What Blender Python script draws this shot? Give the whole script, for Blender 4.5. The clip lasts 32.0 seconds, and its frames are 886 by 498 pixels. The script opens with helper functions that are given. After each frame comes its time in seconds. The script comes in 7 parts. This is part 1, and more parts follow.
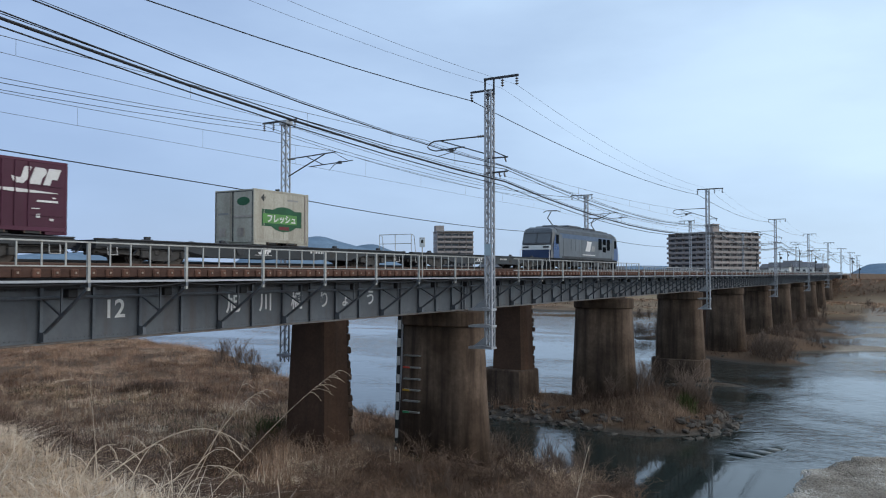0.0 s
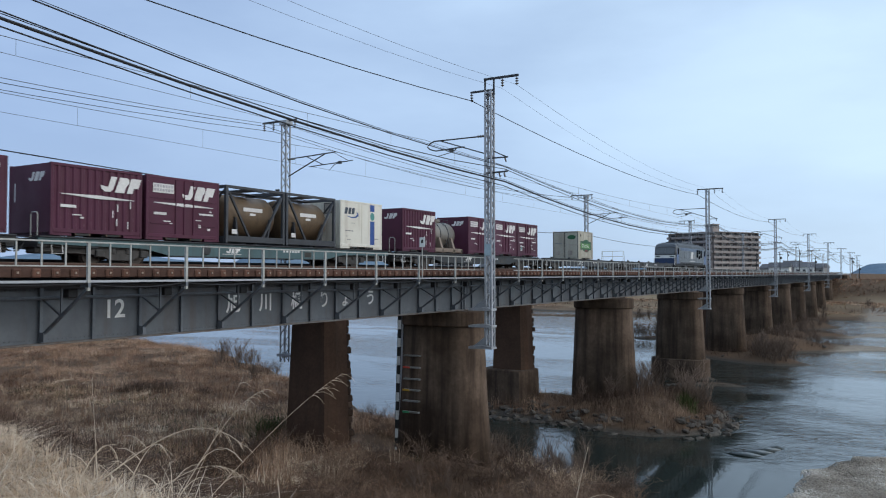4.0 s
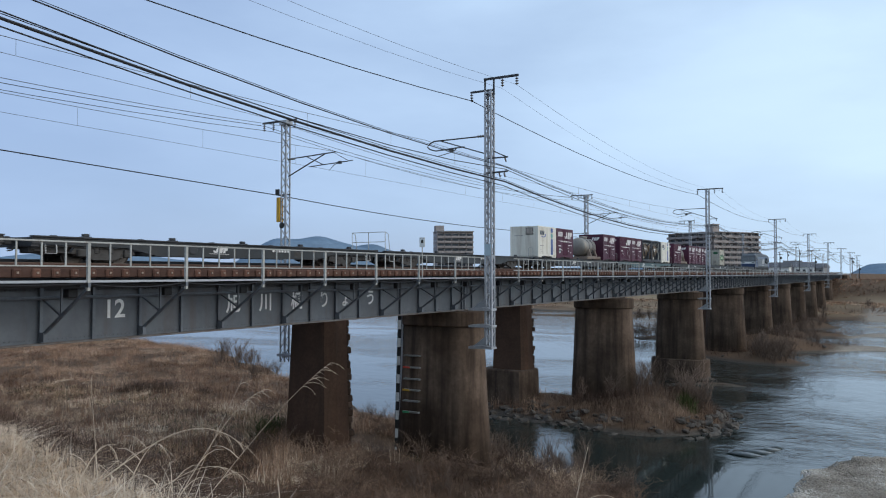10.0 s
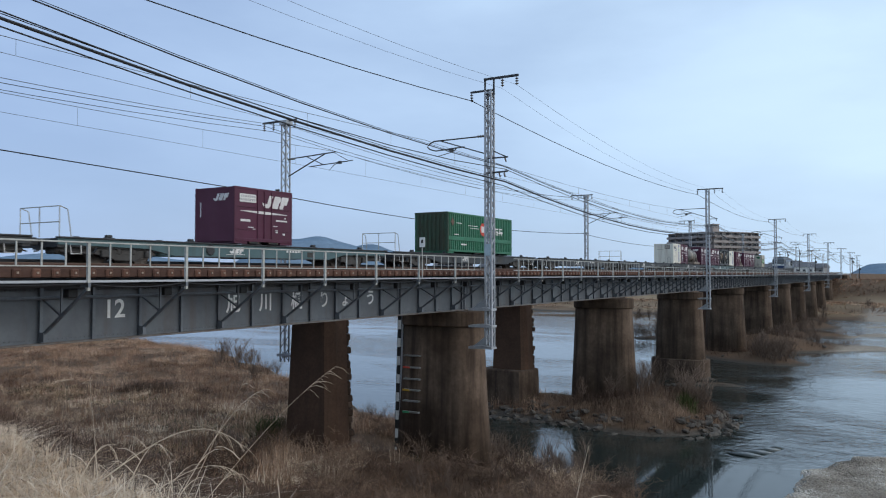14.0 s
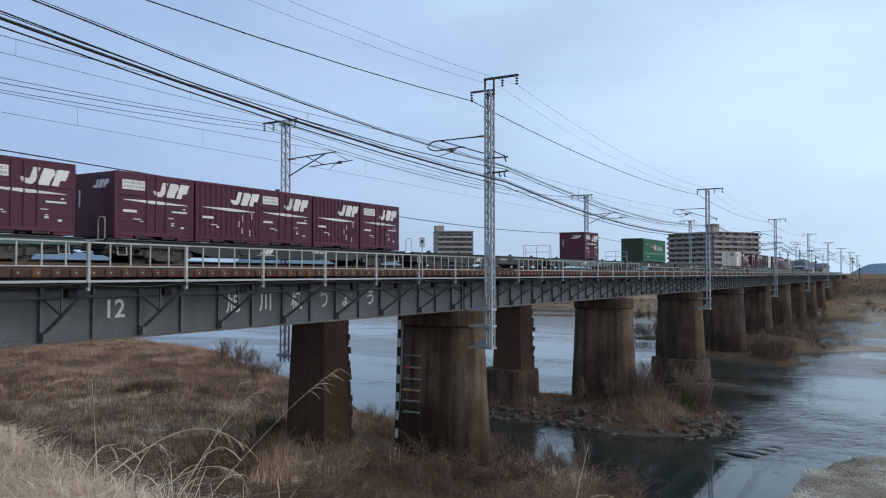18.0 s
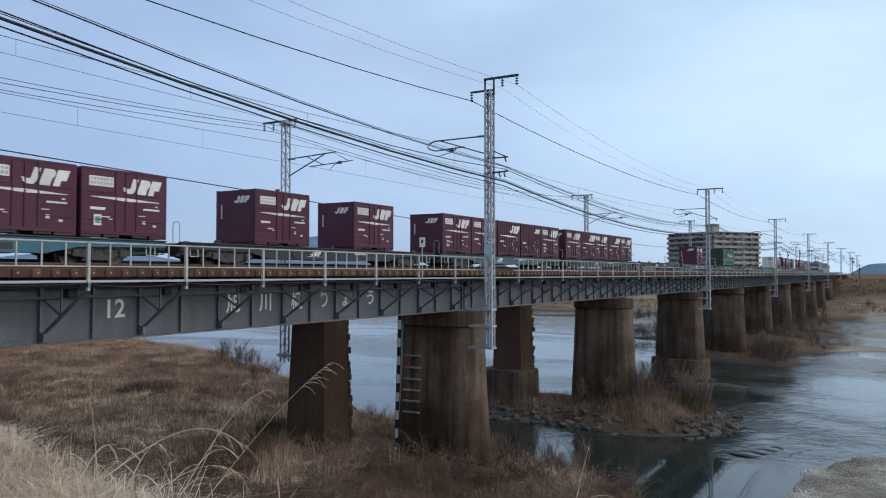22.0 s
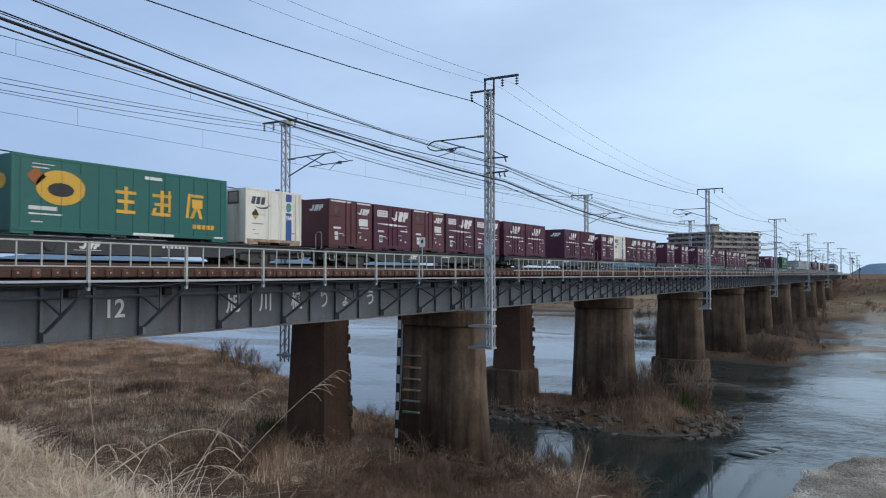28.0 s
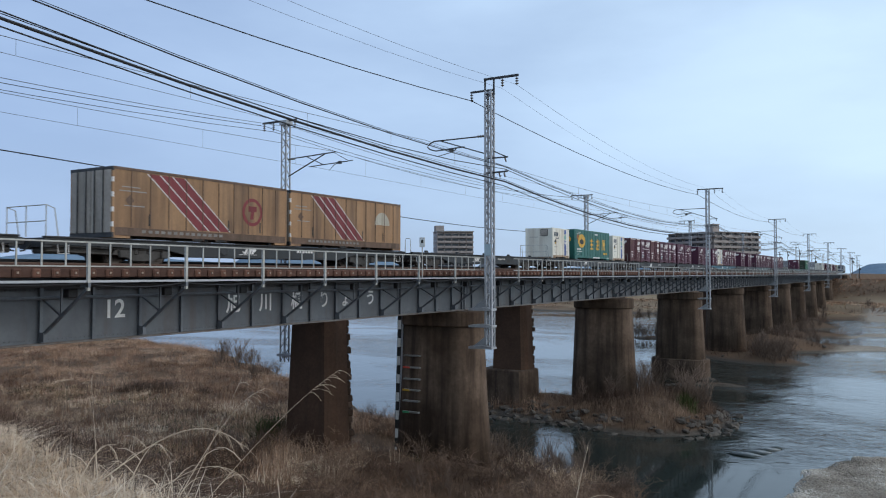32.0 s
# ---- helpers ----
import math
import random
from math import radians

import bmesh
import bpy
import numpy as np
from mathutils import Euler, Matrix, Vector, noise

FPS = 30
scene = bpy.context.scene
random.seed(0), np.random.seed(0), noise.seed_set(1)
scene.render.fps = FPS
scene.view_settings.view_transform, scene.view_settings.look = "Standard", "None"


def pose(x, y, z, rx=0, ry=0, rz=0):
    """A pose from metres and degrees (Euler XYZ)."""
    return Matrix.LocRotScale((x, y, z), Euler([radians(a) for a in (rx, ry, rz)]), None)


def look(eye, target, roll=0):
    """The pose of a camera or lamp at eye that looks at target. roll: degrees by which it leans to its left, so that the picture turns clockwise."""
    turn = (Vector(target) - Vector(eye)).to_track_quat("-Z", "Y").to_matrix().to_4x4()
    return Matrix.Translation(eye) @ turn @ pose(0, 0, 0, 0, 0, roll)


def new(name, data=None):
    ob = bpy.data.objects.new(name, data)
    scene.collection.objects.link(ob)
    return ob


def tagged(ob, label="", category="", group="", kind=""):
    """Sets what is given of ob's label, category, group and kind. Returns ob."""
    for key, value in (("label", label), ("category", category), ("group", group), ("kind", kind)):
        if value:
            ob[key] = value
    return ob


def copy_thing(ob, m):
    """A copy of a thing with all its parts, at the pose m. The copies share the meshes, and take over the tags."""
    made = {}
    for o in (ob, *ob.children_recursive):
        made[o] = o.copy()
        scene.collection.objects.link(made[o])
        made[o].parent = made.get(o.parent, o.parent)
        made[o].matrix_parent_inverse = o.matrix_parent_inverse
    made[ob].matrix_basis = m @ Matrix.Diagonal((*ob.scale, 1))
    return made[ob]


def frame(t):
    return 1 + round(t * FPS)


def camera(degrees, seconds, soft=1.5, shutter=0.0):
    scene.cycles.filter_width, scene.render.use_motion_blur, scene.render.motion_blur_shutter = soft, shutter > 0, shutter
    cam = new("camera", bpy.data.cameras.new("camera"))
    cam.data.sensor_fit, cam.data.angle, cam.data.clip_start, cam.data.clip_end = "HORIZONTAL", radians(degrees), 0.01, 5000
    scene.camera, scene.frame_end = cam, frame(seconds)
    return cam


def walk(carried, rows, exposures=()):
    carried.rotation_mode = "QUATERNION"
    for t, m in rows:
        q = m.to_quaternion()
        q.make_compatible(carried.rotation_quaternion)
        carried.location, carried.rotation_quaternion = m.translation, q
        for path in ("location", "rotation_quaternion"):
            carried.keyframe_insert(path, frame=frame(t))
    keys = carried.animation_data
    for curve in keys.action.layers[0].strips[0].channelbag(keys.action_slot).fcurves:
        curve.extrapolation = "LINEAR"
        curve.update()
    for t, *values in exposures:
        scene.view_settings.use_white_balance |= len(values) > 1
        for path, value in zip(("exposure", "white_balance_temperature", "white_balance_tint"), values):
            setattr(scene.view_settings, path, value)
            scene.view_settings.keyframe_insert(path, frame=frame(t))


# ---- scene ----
# World: x across the bridge (towards the eye), y along it, z up; the river lies at z = 0.
EYE = Vector((0.0, 0.0, 10.5))
TURN, TILT = radians(30.47), radians(1.816)
AHEAD = Vector((-math.sin(TURN) * math.cos(TILT), math.cos(TURN) * math.cos(TILT), math.sin(TILT)))

cam = camera(58.96, 32.0, soft=1.1, shutter=0.15)
walk(cam, [(0.0, look(EYE, EYE + AHEAD)), (32.0, look(EYE, EYE + AHEAD))], exposures=[(0.0, 0.0), (32.0, 0.0)])

# ---- light ----
SUN_UP, SUN_FROM = 27.0, 84.0          # degrees over the horizon; degrees from +y towards +x


def sky():
    w = bpy.data.worlds.new("sky")
    scene.world = w
    w.use_nodes = True
    nt = w.node_tree
    bg = nt.nodes["Background"]
    tex = nt.nodes.new("ShaderNodeTexSky")
    tex.sky_type, tex.sun_disc = "NISHITA", False
    tex.sun_elevation, tex.sun_rotation = radians(SUN_UP), radians(SUN_FROM)
    tex.air_density, tex.dust_density, tex.ozone_density = 1.0, 1.0, 1.5
    co = nt.nodes.new("ShaderNodeTexCoord")
    mp = nt.nodes.new("ShaderNodeMapping")
    mp.inputs["Scale"].default_value = (1.0, 1.0, 3.2)
    cloud = nt.nodes.new("ShaderNodeTexNoise")
    cloud.inputs["Scale"].default_value = 1.7
    cloud.inputs["Detail"].default_value = 6.0
    cloud.inputs["Roughness"].default_value = 0.5
    ramp = nt.nodes.new("ShaderNodeMapRange")
    ramp.inputs["From Min"].default_value, ramp.inputs["From Max"].default_value = 0.34, 0.66
    ramp.inputs["To Min"].default_value, ramp.inputs["To Max"].default_value = 0.74, 0.97
    mix = nt.nodes.new("ShaderNodeMix")
    mix.data_type = "RGBA"
    pos = nt.nodes.new("ShaderNodeSeparateXYZ")
    nt.links.new(co.outputs["Generated"], pos.inputs[0])
    side = nt.nodes.new("ShaderNodeMapRange")
    side.inputs["From Min"].default_value, side.inputs["From Max"].default_value = -0.85, 0.35
    drift = nt.nodes.new("ShaderNodeMath")
    drift.operation = "MULTIPLY_ADD"
    drift.inputs[1].default_value = 1.1
    nt.links.new(cloud.outputs["Fac"], drift.inputs[0])
    less = nt.nodes.new("ShaderNodeMath")
    less.operation, less.inputs[1].default_value = "SUBTRACT", 0.55
    nt.links.new(pos.outputs["X"], less.inputs[0])
    nt.links.new(less.outputs[0], drift.inputs[2])
    nt.links.new(drift.outputs[0], side.inputs["Value"])
    veil = nt.nodes.new("ShaderNodeMix")
    veil.data_type = "RGBA"
    veil.inputs["A"].default_value, veil.inputs["B"].default_value = (4.0, 5.6, 8.7, 1), (7.7, 10.1, 12.5, 1)
    nt.links.new(side.outputs["Result"], veil.inputs["Factor"])
    nt.links.new(veil.outputs["Result"], mix.inputs["B"])
    nt.links.new(co.outputs["Generated"], mp.inputs["Vector"])
    nt.links.new(mp.outputs["Vector"], cloud.inputs["Vector"])
    nt.links.new(cloud.outputs["Fac"], ramp.inputs["Value"])
    nt.links.new(ramp.outputs["Result"], mix.inputs["Factor"])
    nt.links.new(tex.outputs["Color"], mix.inputs["A"])
    nt.links.new(mix.outputs["Result"], bg.inputs["Color"])
    bg.inputs["Strength"].default_value = 0.095


sky()
sun = new("sun", bpy.data.lights.new("sun", "SUN"))
sun.data.energy, sun.data.angle, sun.data.color = 1.45, radians(50), (1.0, 0.92, 0.82)
sun_way = Vector((math.sin(radians(SUN_FROM)) * math.cos(radians(SUN_UP)), math.cos(radians(SUN_FROM)) * math.cos(radians(SUN_UP)), math.sin(radians(SUN_UP))))
sun.matrix_world = look(sun_way * 50, (0, 0, 0))


# ---- materials ----
def mat(name, col, col2=None, rough=0.6, metal=0.0, scale=1.5, fine=30.0, bump=0.15, amount=0.6, stretch=(1, 1, 1), spec=0.4, vary=0.12, streak=0.0, streak_col=(0.05, 0.035, 0.025), streak_lo=0.49, grain=0.45, coords="Object"):
    """A surface of two colours in large patches, with fine grain, a bump, a little chance from piece to piece, and downward dirt streaks."""
    m = bpy.data.materials.new(name)
    m.use_nodes = True
    nt = m.node_tree
    bs = nt.nodes["Principled BSDF"]
    bs.inputs["Roughness"].default_value, bs.inputs["Metallic"].default_value = rough, metal
    bs.inputs["Specular IOR Level"].default_value = spec
    co = nt.nodes.new("ShaderNodeTexCoord")
    info = nt.nodes.new("ShaderNodeObjectInfo")
    shift = nt.nodes.new("ShaderNodeVectorMath")
    shift.operation = "MULTIPLY_ADD"
    comb = nt.nodes.new("ShaderNodeCombineXYZ")
    big = nt.nodes.new("ShaderNodeMath")
    big.operation, big.inputs[1].default_value = "MULTIPLY", 37.0
    nt.links.new(info.outputs["Random"], big.inputs[0])
    for i in range(3):
        nt.links.new(big.outputs[0], comb.inputs[i])
    nt.links.new(co.outputs[coords], shift.inputs[0])
    shift.inputs[1].default_value = stretch
    nt.links.new(comb.outputs[0], shift.inputs[2])

    def noise_node(sc, detail, src=None):
        n = nt.nodes.new("ShaderNodeTexNoise")
        n.inputs["Scale"].default_value, n.inputs["Detail"].default_value = sc, detail
        n.inputs["Roughness"].default_value = 0.6
        nt.links.new((src or shift).outputs[0], n.inputs["Vector"])
        return n

    def mixed(fac, a, b):
        n = nt.nodes.new("ShaderNodeMix")
        n.data_type = "RGBA"
        for key, v in (("Factor", fac), ("A", a), ("B", b)):
            if isinstance(v, (tuple, float)):
                n.inputs[key].default_value = (*v, 1) if isinstance(v, tuple) else v
            else:
                nt.links.new(v, n.inputs[key])
        return n.outputs["Result"]

    def ranged(src, lo, hi, a, b):
        n = nt.nodes.new("ShaderNodeMapRange")
        for key, v in (("From Min", lo), ("From Max", hi), ("To Min", a), ("To Max", b)):
            n.inputs[key].default_value = v
        nt.links.new(src, n.inputs["Value"])
        return n.outputs["Result"]

    if col2 is None:
        col2 = tuple(c * 0.62 for c in col)
    n1, n2 = noise_node(scale, 5.0), noise_node(fine, 4.0)
    out = mixed(ranged(n1.outputs["Fac"], 0.35, 0.68, 0.0, amount), col, col2)
    out = mixed(ranged(n2.outputs["Fac"], 0.3, 0.75, 0.0, grain), out, tuple(c * 0.55 for c in col2))
    if streak:
        sm = nt.nodes.new("ShaderNodeVectorMath")
        sm.operation, sm.inputs[1].default_value = "MULTIPLY", (2.0, 2.0, 0.14)
        nt.links.new(shift.outputs[0], sm.inputs[0])
        n3 = noise_node(1.0, 6.0, sm)
        out = mixed(ranged(n3.outputs["Fac"], streak_lo, streak_lo + 0.26, 0.0, streak), out, streak_col)
    hv = nt.nodes.new("ShaderNodeHueSaturation")
    nt.links.new(out, hv.inputs["Color"])
    nt.links.new(ranged(info.outputs["Random"], 0, 1, 1 - vary, 1 + vary), hv.inputs["Value"])
    nt.links.new(hv.outputs["Color"], bs.inputs["Base Color"])
    nt.links.new(ranged(n1.outputs["Fac"], 0.3, 0.7, max(0.02, rough - 0.08), min(1, rough + 0.1)), bs.inputs["Roughness"])
    if bump:
        bp = nt.nodes.new("ShaderNodeBump")
        bp.inputs["Strength"].default_value, bp.inputs["Distance"].default_value = bump, 0.02
        nt.links.new(n2.outputs["Fac"], bp.inputs["Height"])
        nt.links.new(bp.outputs["Normal"], bs.inputs["Normal"])
    return m


def water_mat():
    """Slow water: almost still under the near bank and in the lee of the bars, ruffled where the current runs."""
    m = bpy.data.materials.new("river_water")
    m.use_nodes = True
    nt = m.node_tree
    bs = nt.nodes["Principled BSDF"]
    bs.inputs["Base Color"].default_value = (0.02, 0.026, 0.024, 1)
    bs.inputs["Roughness"].default_value, bs.inputs["IOR"].default_value = 0.04, 1.33
    co = nt.nodes.new("ShaderNodeTexCoord")
    mp = nt.nodes.new("ShaderNodeMapping")
    mp.inputs["Scale"].default_value = (0.95, 1.0, 1.0)
    nt.links.new(co.outputs["Object"], mp.inputs["Vector"])
    geo = nt.nodes.new("ShaderNodeNewGeometry")
    pos = nt.nodes.new("ShaderNodeSeparateXYZ")
    nt.links.new(geo.outputs["Position"], pos.inputs[0])

    def ranged(src, lo, hi, a, b):
        n = nt.nodes.new("ShaderNodeMapRange")
        n.interpolation_type = "SMOOTHSTEP"
        for key, v in (("From Min", lo), ("From Max", hi), ("To Min", a), ("To Max", b)):
            n.inputs[key].default_value = v
        nt.links.new(src, n.inputs["Value"])
        return n.outputs["Result"]

    def times(a, b):
        n = nt.nodes.new("ShaderNodeMath")
        n.operation = "MULTIPLY"
        nt.links.new(a, n.inputs[0])
        nt.links.new(b, n.inputs[1])
        return n.outputs[0]

    gust = nt.nodes.new("ShaderNodeTexNoise")
    gust.inputs["Scale"].default_value, gust.inputs["Detail"].default_value = 0.07, 3.0
    gust.inputs["Distortion"].default_value = 1.2
    gm = nt.nodes.new("ShaderNodeMapping")
    gm.inputs["Scale"].default_value = (0.45, 1.0, 1.0)
    nt.links.new(geo.outputs["Position"], gm.inputs["Vector"])
    nt.links.new(gm.outputs["Vector"], gust.inputs["Vector"])
    run_ = times(ranged(gust.outputs["Fac"], 0.36, 0.62, 0.3, 1.0), ranged(pos.outputs["Y"], 42.0, 56.0, 0.26, 1.0))
    run_ = times(run_, ranged(pos.outputs["X"], -34.0, -18.0, 0.75, 1.35))
    last = None
    for sc, st, dist, det in ((0.2, 0.3, 0.5, 2.0), (1.1, 0.5, 0.2, 4.0), (3.6, 0.34, 0.06, 3.0)):
        n = nt.nodes.new("ShaderNodeTexNoise")
        n.inputs["Scale"].default_value, n.inputs["Detail"].default_value = sc, det
        n.inputs["Distortion"].default_value = 0.8
        nt.links.new(mp.outputs["Vector"], n.inputs["Vector"])
        b = nt.nodes.new("ShaderNodeBump")
        b.inputs["Distance"].default_value = dist
        nt.links.new(ranged(run_, 0.0, 1.7, 0.0, st * 1.7), b.inputs["Strength"])
        nt.links.new(n.outputs["Fac"], b.inputs["Height"])
        if last:
            nt.links.new(last.outputs["Normal"], b.inputs["Normal"])
        last = b
    nt.links.new(last.outputs["Normal"], bs.inputs["Normal"])
    return m


M_GRASSY = mat("dry_ground", (0.142, 0.087, 0.054), (0.07, 0.05, 0.037), 0.95, scale=0.12, fine=2.5, bump=0.6, spec=0.1)
M_WATER = water_mat()
M_GIRDER = mat("girder_paint", (0.122, 0.136, 0.153), (0.09, 0.1, 0.115), 0.5, scale=1.1, fine=7, bump=0.06, grain=0.28, amount=0.8, streak=0.55, streak_col=(0.085, 0.062, 0.05), streak_lo=0.52)
M_FLANGE = mat("rusting_flange_paint", (0.2, 0.2, 0.2), (0.12, 0.075, 0.055), 0.7, scale=3.0, fine=9, bump=0.2, amount=0.75, grain=0.3)
M_GIRDER_DARK = mat("girder_dark", (0.15, 0.168, 0.195), (0.105, 0.118, 0.138), 0.55, scale=0.9, fine=9, bump=0.05, streak=0.4)
M_RAILPAINT = mat("rail_paint", (0.44, 0.44, 0.42), (0.29, 0.275, 0.255), 0.5, scale=2, fine=25, bump=0.05, streak=0.3)
M_SLEEPER = mat("sleeper_wood", (0.135, 0.06, 0.038), (0.08, 0.038, 0.026), 0.9, scale=2.5, fine=18, bump=0.5, stretch=(0.3, 1, 1), vary=0.3)
M_RUST = mat("rusty_steel", (0.2, 0.095, 0.055), (0.11, 0.06, 0.04), 0.8, scale=2.5, fine=25, bump=0.3)
M_RAIL = mat("rail_steel", (0.13, 0.085, 0.062), (0.09, 0.06, 0.045), 0.5, 0.5, scale=2, fine=30, bump=0.1)
M_GALV = mat("galvanised_steel", (0.43, 0.44, 0.47), (0.3, 0.31, 0.335), 0.5, 0.25, scale=2, fine=20, bump=0.08, vary=0.08)
M_DARKSTEEL = mat("dark_steel", (0.055, 0.055, 0.06), (0.035, 0.035, 0.036), 0.55, 0.3, scale=2, fine=20, bump=0.1)
M_GREYSTEEL = mat("dull_grey_steel", (0.24, 0.235, 0.225), (0.15, 0.14, 0.13), 0.6, scale=3, fine=20, bump=0.05)
M_WIRE = mat("wire", (0.05, 0.05, 0.055), None, 0.5, 0.4, bump=0.0)
M_WIRE_PALE = mat("weathered_wire", (0.16, 0.17, 0.19), None, 0.5, 0.4, bump=0.0)
M_PORCELAIN = mat("porcelain", (0.16, 0.14, 0.13), None, 0.25, bump=0.0)
M_CONCRETE = mat("pier_concrete", (0.2, 0.142, 0.105), (0.07, 0.047, 0.034), 0.9, scale=0.4, fine=5, bump=0.5, streak=0.85, streak_col=(0.032, 0.022, 0.017), streak_lo=0.4, spec=0.15, amount=1.0)
# darkened copy of the stained pier concrete, for every near pier but the first
M_DARKCONCRETE = mat("darker_stained_concrete", (0.15, 0.106, 0.078), (0.062, 0.042, 0.031), 0.9, scale=0.4, fine=5, bump=0.5, streak=0.85, streak_col=(0.025, 0.018, 0.014), streak_lo=0.42, spec=0.15, amount=0.95)
M_BRICK = mat("pier_brick", (0.1, 0.058, 0.04), (0.055, 0.035, 0.026), 0.9, scale=0.5, fine=7, bump=0.5, streak=0.6, spec=0.15)
M_STONE = mat("pier_stone", (0.1, 0.066, 0.05), (0.055, 0.038, 0.029), 0.9, scale=0.9, fine=9, bump=0.5, vary=0.25, spec=0.15)
M_ROCK = mat("bank_rock", (0.115, 0.1, 0.087), (0.058, 0.05, 0.043), 0.9, scale=1.2, fine=8, bump=0.6, vary=0.35, spec=0.15)
M_WHITE = mat("white_paint", (0.78, 0.78, 0.76), (0.62, 0.61, 0.58), 0.5, scale=2, fine=20, bump=0.0, vary=0.05, amount=0.4)
M_BLACK = mat("black_paint", (0.03, 0.03, 0.03), None, 0.6, bump=0.0)
M_YELLOW = mat("yellow_paint", (0.6, 0.34, 0.025), (0.42, 0.24, 0.03), 0.5, scale=4, fine=20, bump=0.0)
M_RED = mat("red_paint", (0.55, 0.06, 0.035), None, 0.6, bump=0.0)
M_GREENMARK = mat("green_paint", (0.05, 0.3, 0.14), None, 0.6, bump=0.0)
M_LETTER = mat("faded_white_lettering", (0.78, 0.8, 0.8), (0.6, 0.61, 0.61), 0.6, scale=6, fine=20, bump=0.0)


# ---- mesh builder ----
class Mesh:
    """Collects corners and faces of one part."""

    def __init__(self):
        self.v, self.f = [], []

    def add(self, vs, fs):
        n = len(self.v)
        self.v.extend(vs)
        self.f.extend([tuple(i + n for i in f) for f in fs])
        return self

    def box(self, x0, x1, y0, y1, z0, z1, c=0.0):
        if c <= 0:
            vs = [(x, y, z) for x in (x0, x1) for y in (y0, y1) for z in (z0, z1)]
            return self.add(vs, [(0, 1, 3, 2), (4, 6, 7, 5), (0, 4, 5, 1), (2, 3, 7, 6), (0, 2, 6, 4), (1, 5, 7, 3)])
        lo, hi = (x0, y0, z0), (x1, y1, z1)
        vs, key = [], {}
        for sx in (0, 1):
            for sy in (0, 1):
                for sz in (0, 1):
                    s = (sx, sy, sz)
                    for a in range(3):      # the corner's point on the face across axis a
                        p = []
                        for k in range(3):
                            e = hi[k] if s[k] else lo[k]
                            p.append(e if k == a else e + (-c if s[k] else c))
                        key[(s, a)] = len(vs)
                        vs.append(tuple(p))
        fs = []
        for a in range(3):
            b, d = (a + 1) % 3, (a + 2) % 3
            for sa in (0, 1):
                loop = []
                for sb, sd in ((0, 0), (1, 0), (1, 1), (0, 1)):
                    s = [0, 0, 0]
                    s[a], s[b], s[d] = sa, sb, sd
                    loop.append(key[(tuple(s), a)])
                fs.append(tuple(loop if sa else loop[::-1]))
            for sb in (0, 1):
                for sd in (0, 1):
                    s0, s1 = [0, 0, 0], [0, 0, 0]
                    s0[a], s1[a] = 0, 1
                    s0[b] = s1[b] = sb
                    s0[d] = s1[d] = sd
                    loop = [key[(tuple(s0), b)], key[(tuple(s1), b)], key[(tuple(s1), d)], key[(tuple(s0), d)]]
                    fs.append(tuple(loop if sb != sd else loop[::-1]))
        for sx in (0, 1):
            for sy in (0, 1):
                for sz in (0, 1):
                    loop = [key[((sx, sy, sz), a)] for a in range(3)]
                    fs.append(tuple(loop if (sx + sy + sz) % 2 else loop[::-1]))
        return self.add(vs, fs)

    def ring(self, loops, close=True, caps=True):
        """Skin over loops of corners, all of the same count."""
        k, vs, fs = len(loops[0]), [tuple(p) for l in loops for p in l], []
        for i in range(len(loops) - 1):
            for j in range(k if close else k - 1):
                a, b = i * k + j, i * k + (j + 1) % k
                fs.append((a, b, b + k, a + k))
        if caps and close:
            fs.append(tuple(reversed(range(k))))
            fs.append(tuple((len(loops) - 1) * k + j for j in range(k)))
        return self.add(vs, fs)

    def tube(self, pts, r, n=6, r2=None):
        pts = [Vector(p) for p in pts]
        loops = []
        for i, p in enumerate(pts):
            d = (pts[min(i + 1, len(pts) - 1)] - pts[max(i - 1, 0)]).normalized()
            a = d.cross(Vector((0, 0, 1)) if abs(d.z) < 0.9 else Vector((1, 0, 0))).normalized()
            b = a.cross(d)
            rr = r if r2 is None else r + (r2 - r) * i / max(1, len(pts) - 1)
            loops.append([tuple(p + (a * math.cos(2 * math.pi * j / n) + b * math.sin(2 * math.pi * j / n)) * rr) for j in range(n)])
        return self.ring(loops)

    def beam(self, p, q, w, h):
        """A bar of square section from p to q."""
        p, q = Vector(p), Vector(q)
        d = (q - p).normalized()
        a = d.cross(Vector((0, 0, 1)) if abs(d.z) < 0.95 else Vector((0, 1, 0))).normalized()
        b = a.cross(d)
        return self.ring([[tuple(e + a * (w / 2 * i) + b * (h / 2 * j)) for i, j in ((-1, -1), (1, -1), (1, 1), (-1, 1))] for e in (p, q)])

    def prism(self, poly, axis, lo, hi):
        """A flat outline pulled along an axis: (y, z) along x, (x, z) along y, (x, y) along z."""
        def at(p, e):
            return {"x": (e, p[0], p[1]), "y": (p[0], e, p[1]), "z": (p[0], p[1], e)}[axis]
        return self.ring([[at(p, e) for p in poly] for e in (lo, hi)])

    def lathe(self, prof, n=12, axis="z", at=(0, 0, 0)):
        loops = []
        for r, h in prof:
            l = []
            for j in range(n):
                c, s = math.cos(2 * math.pi * j / n) * r, math.sin(2 * math.pi * j / n) * r
                p = {"z": (c, s, h), "x": (h, c, s), "y": (s, h, c)}[axis]
                l.append((p[0] + at[0], p[1] + at[1], p[2] + at[2]))
            loops.append(l)
        return self.ring(loops)

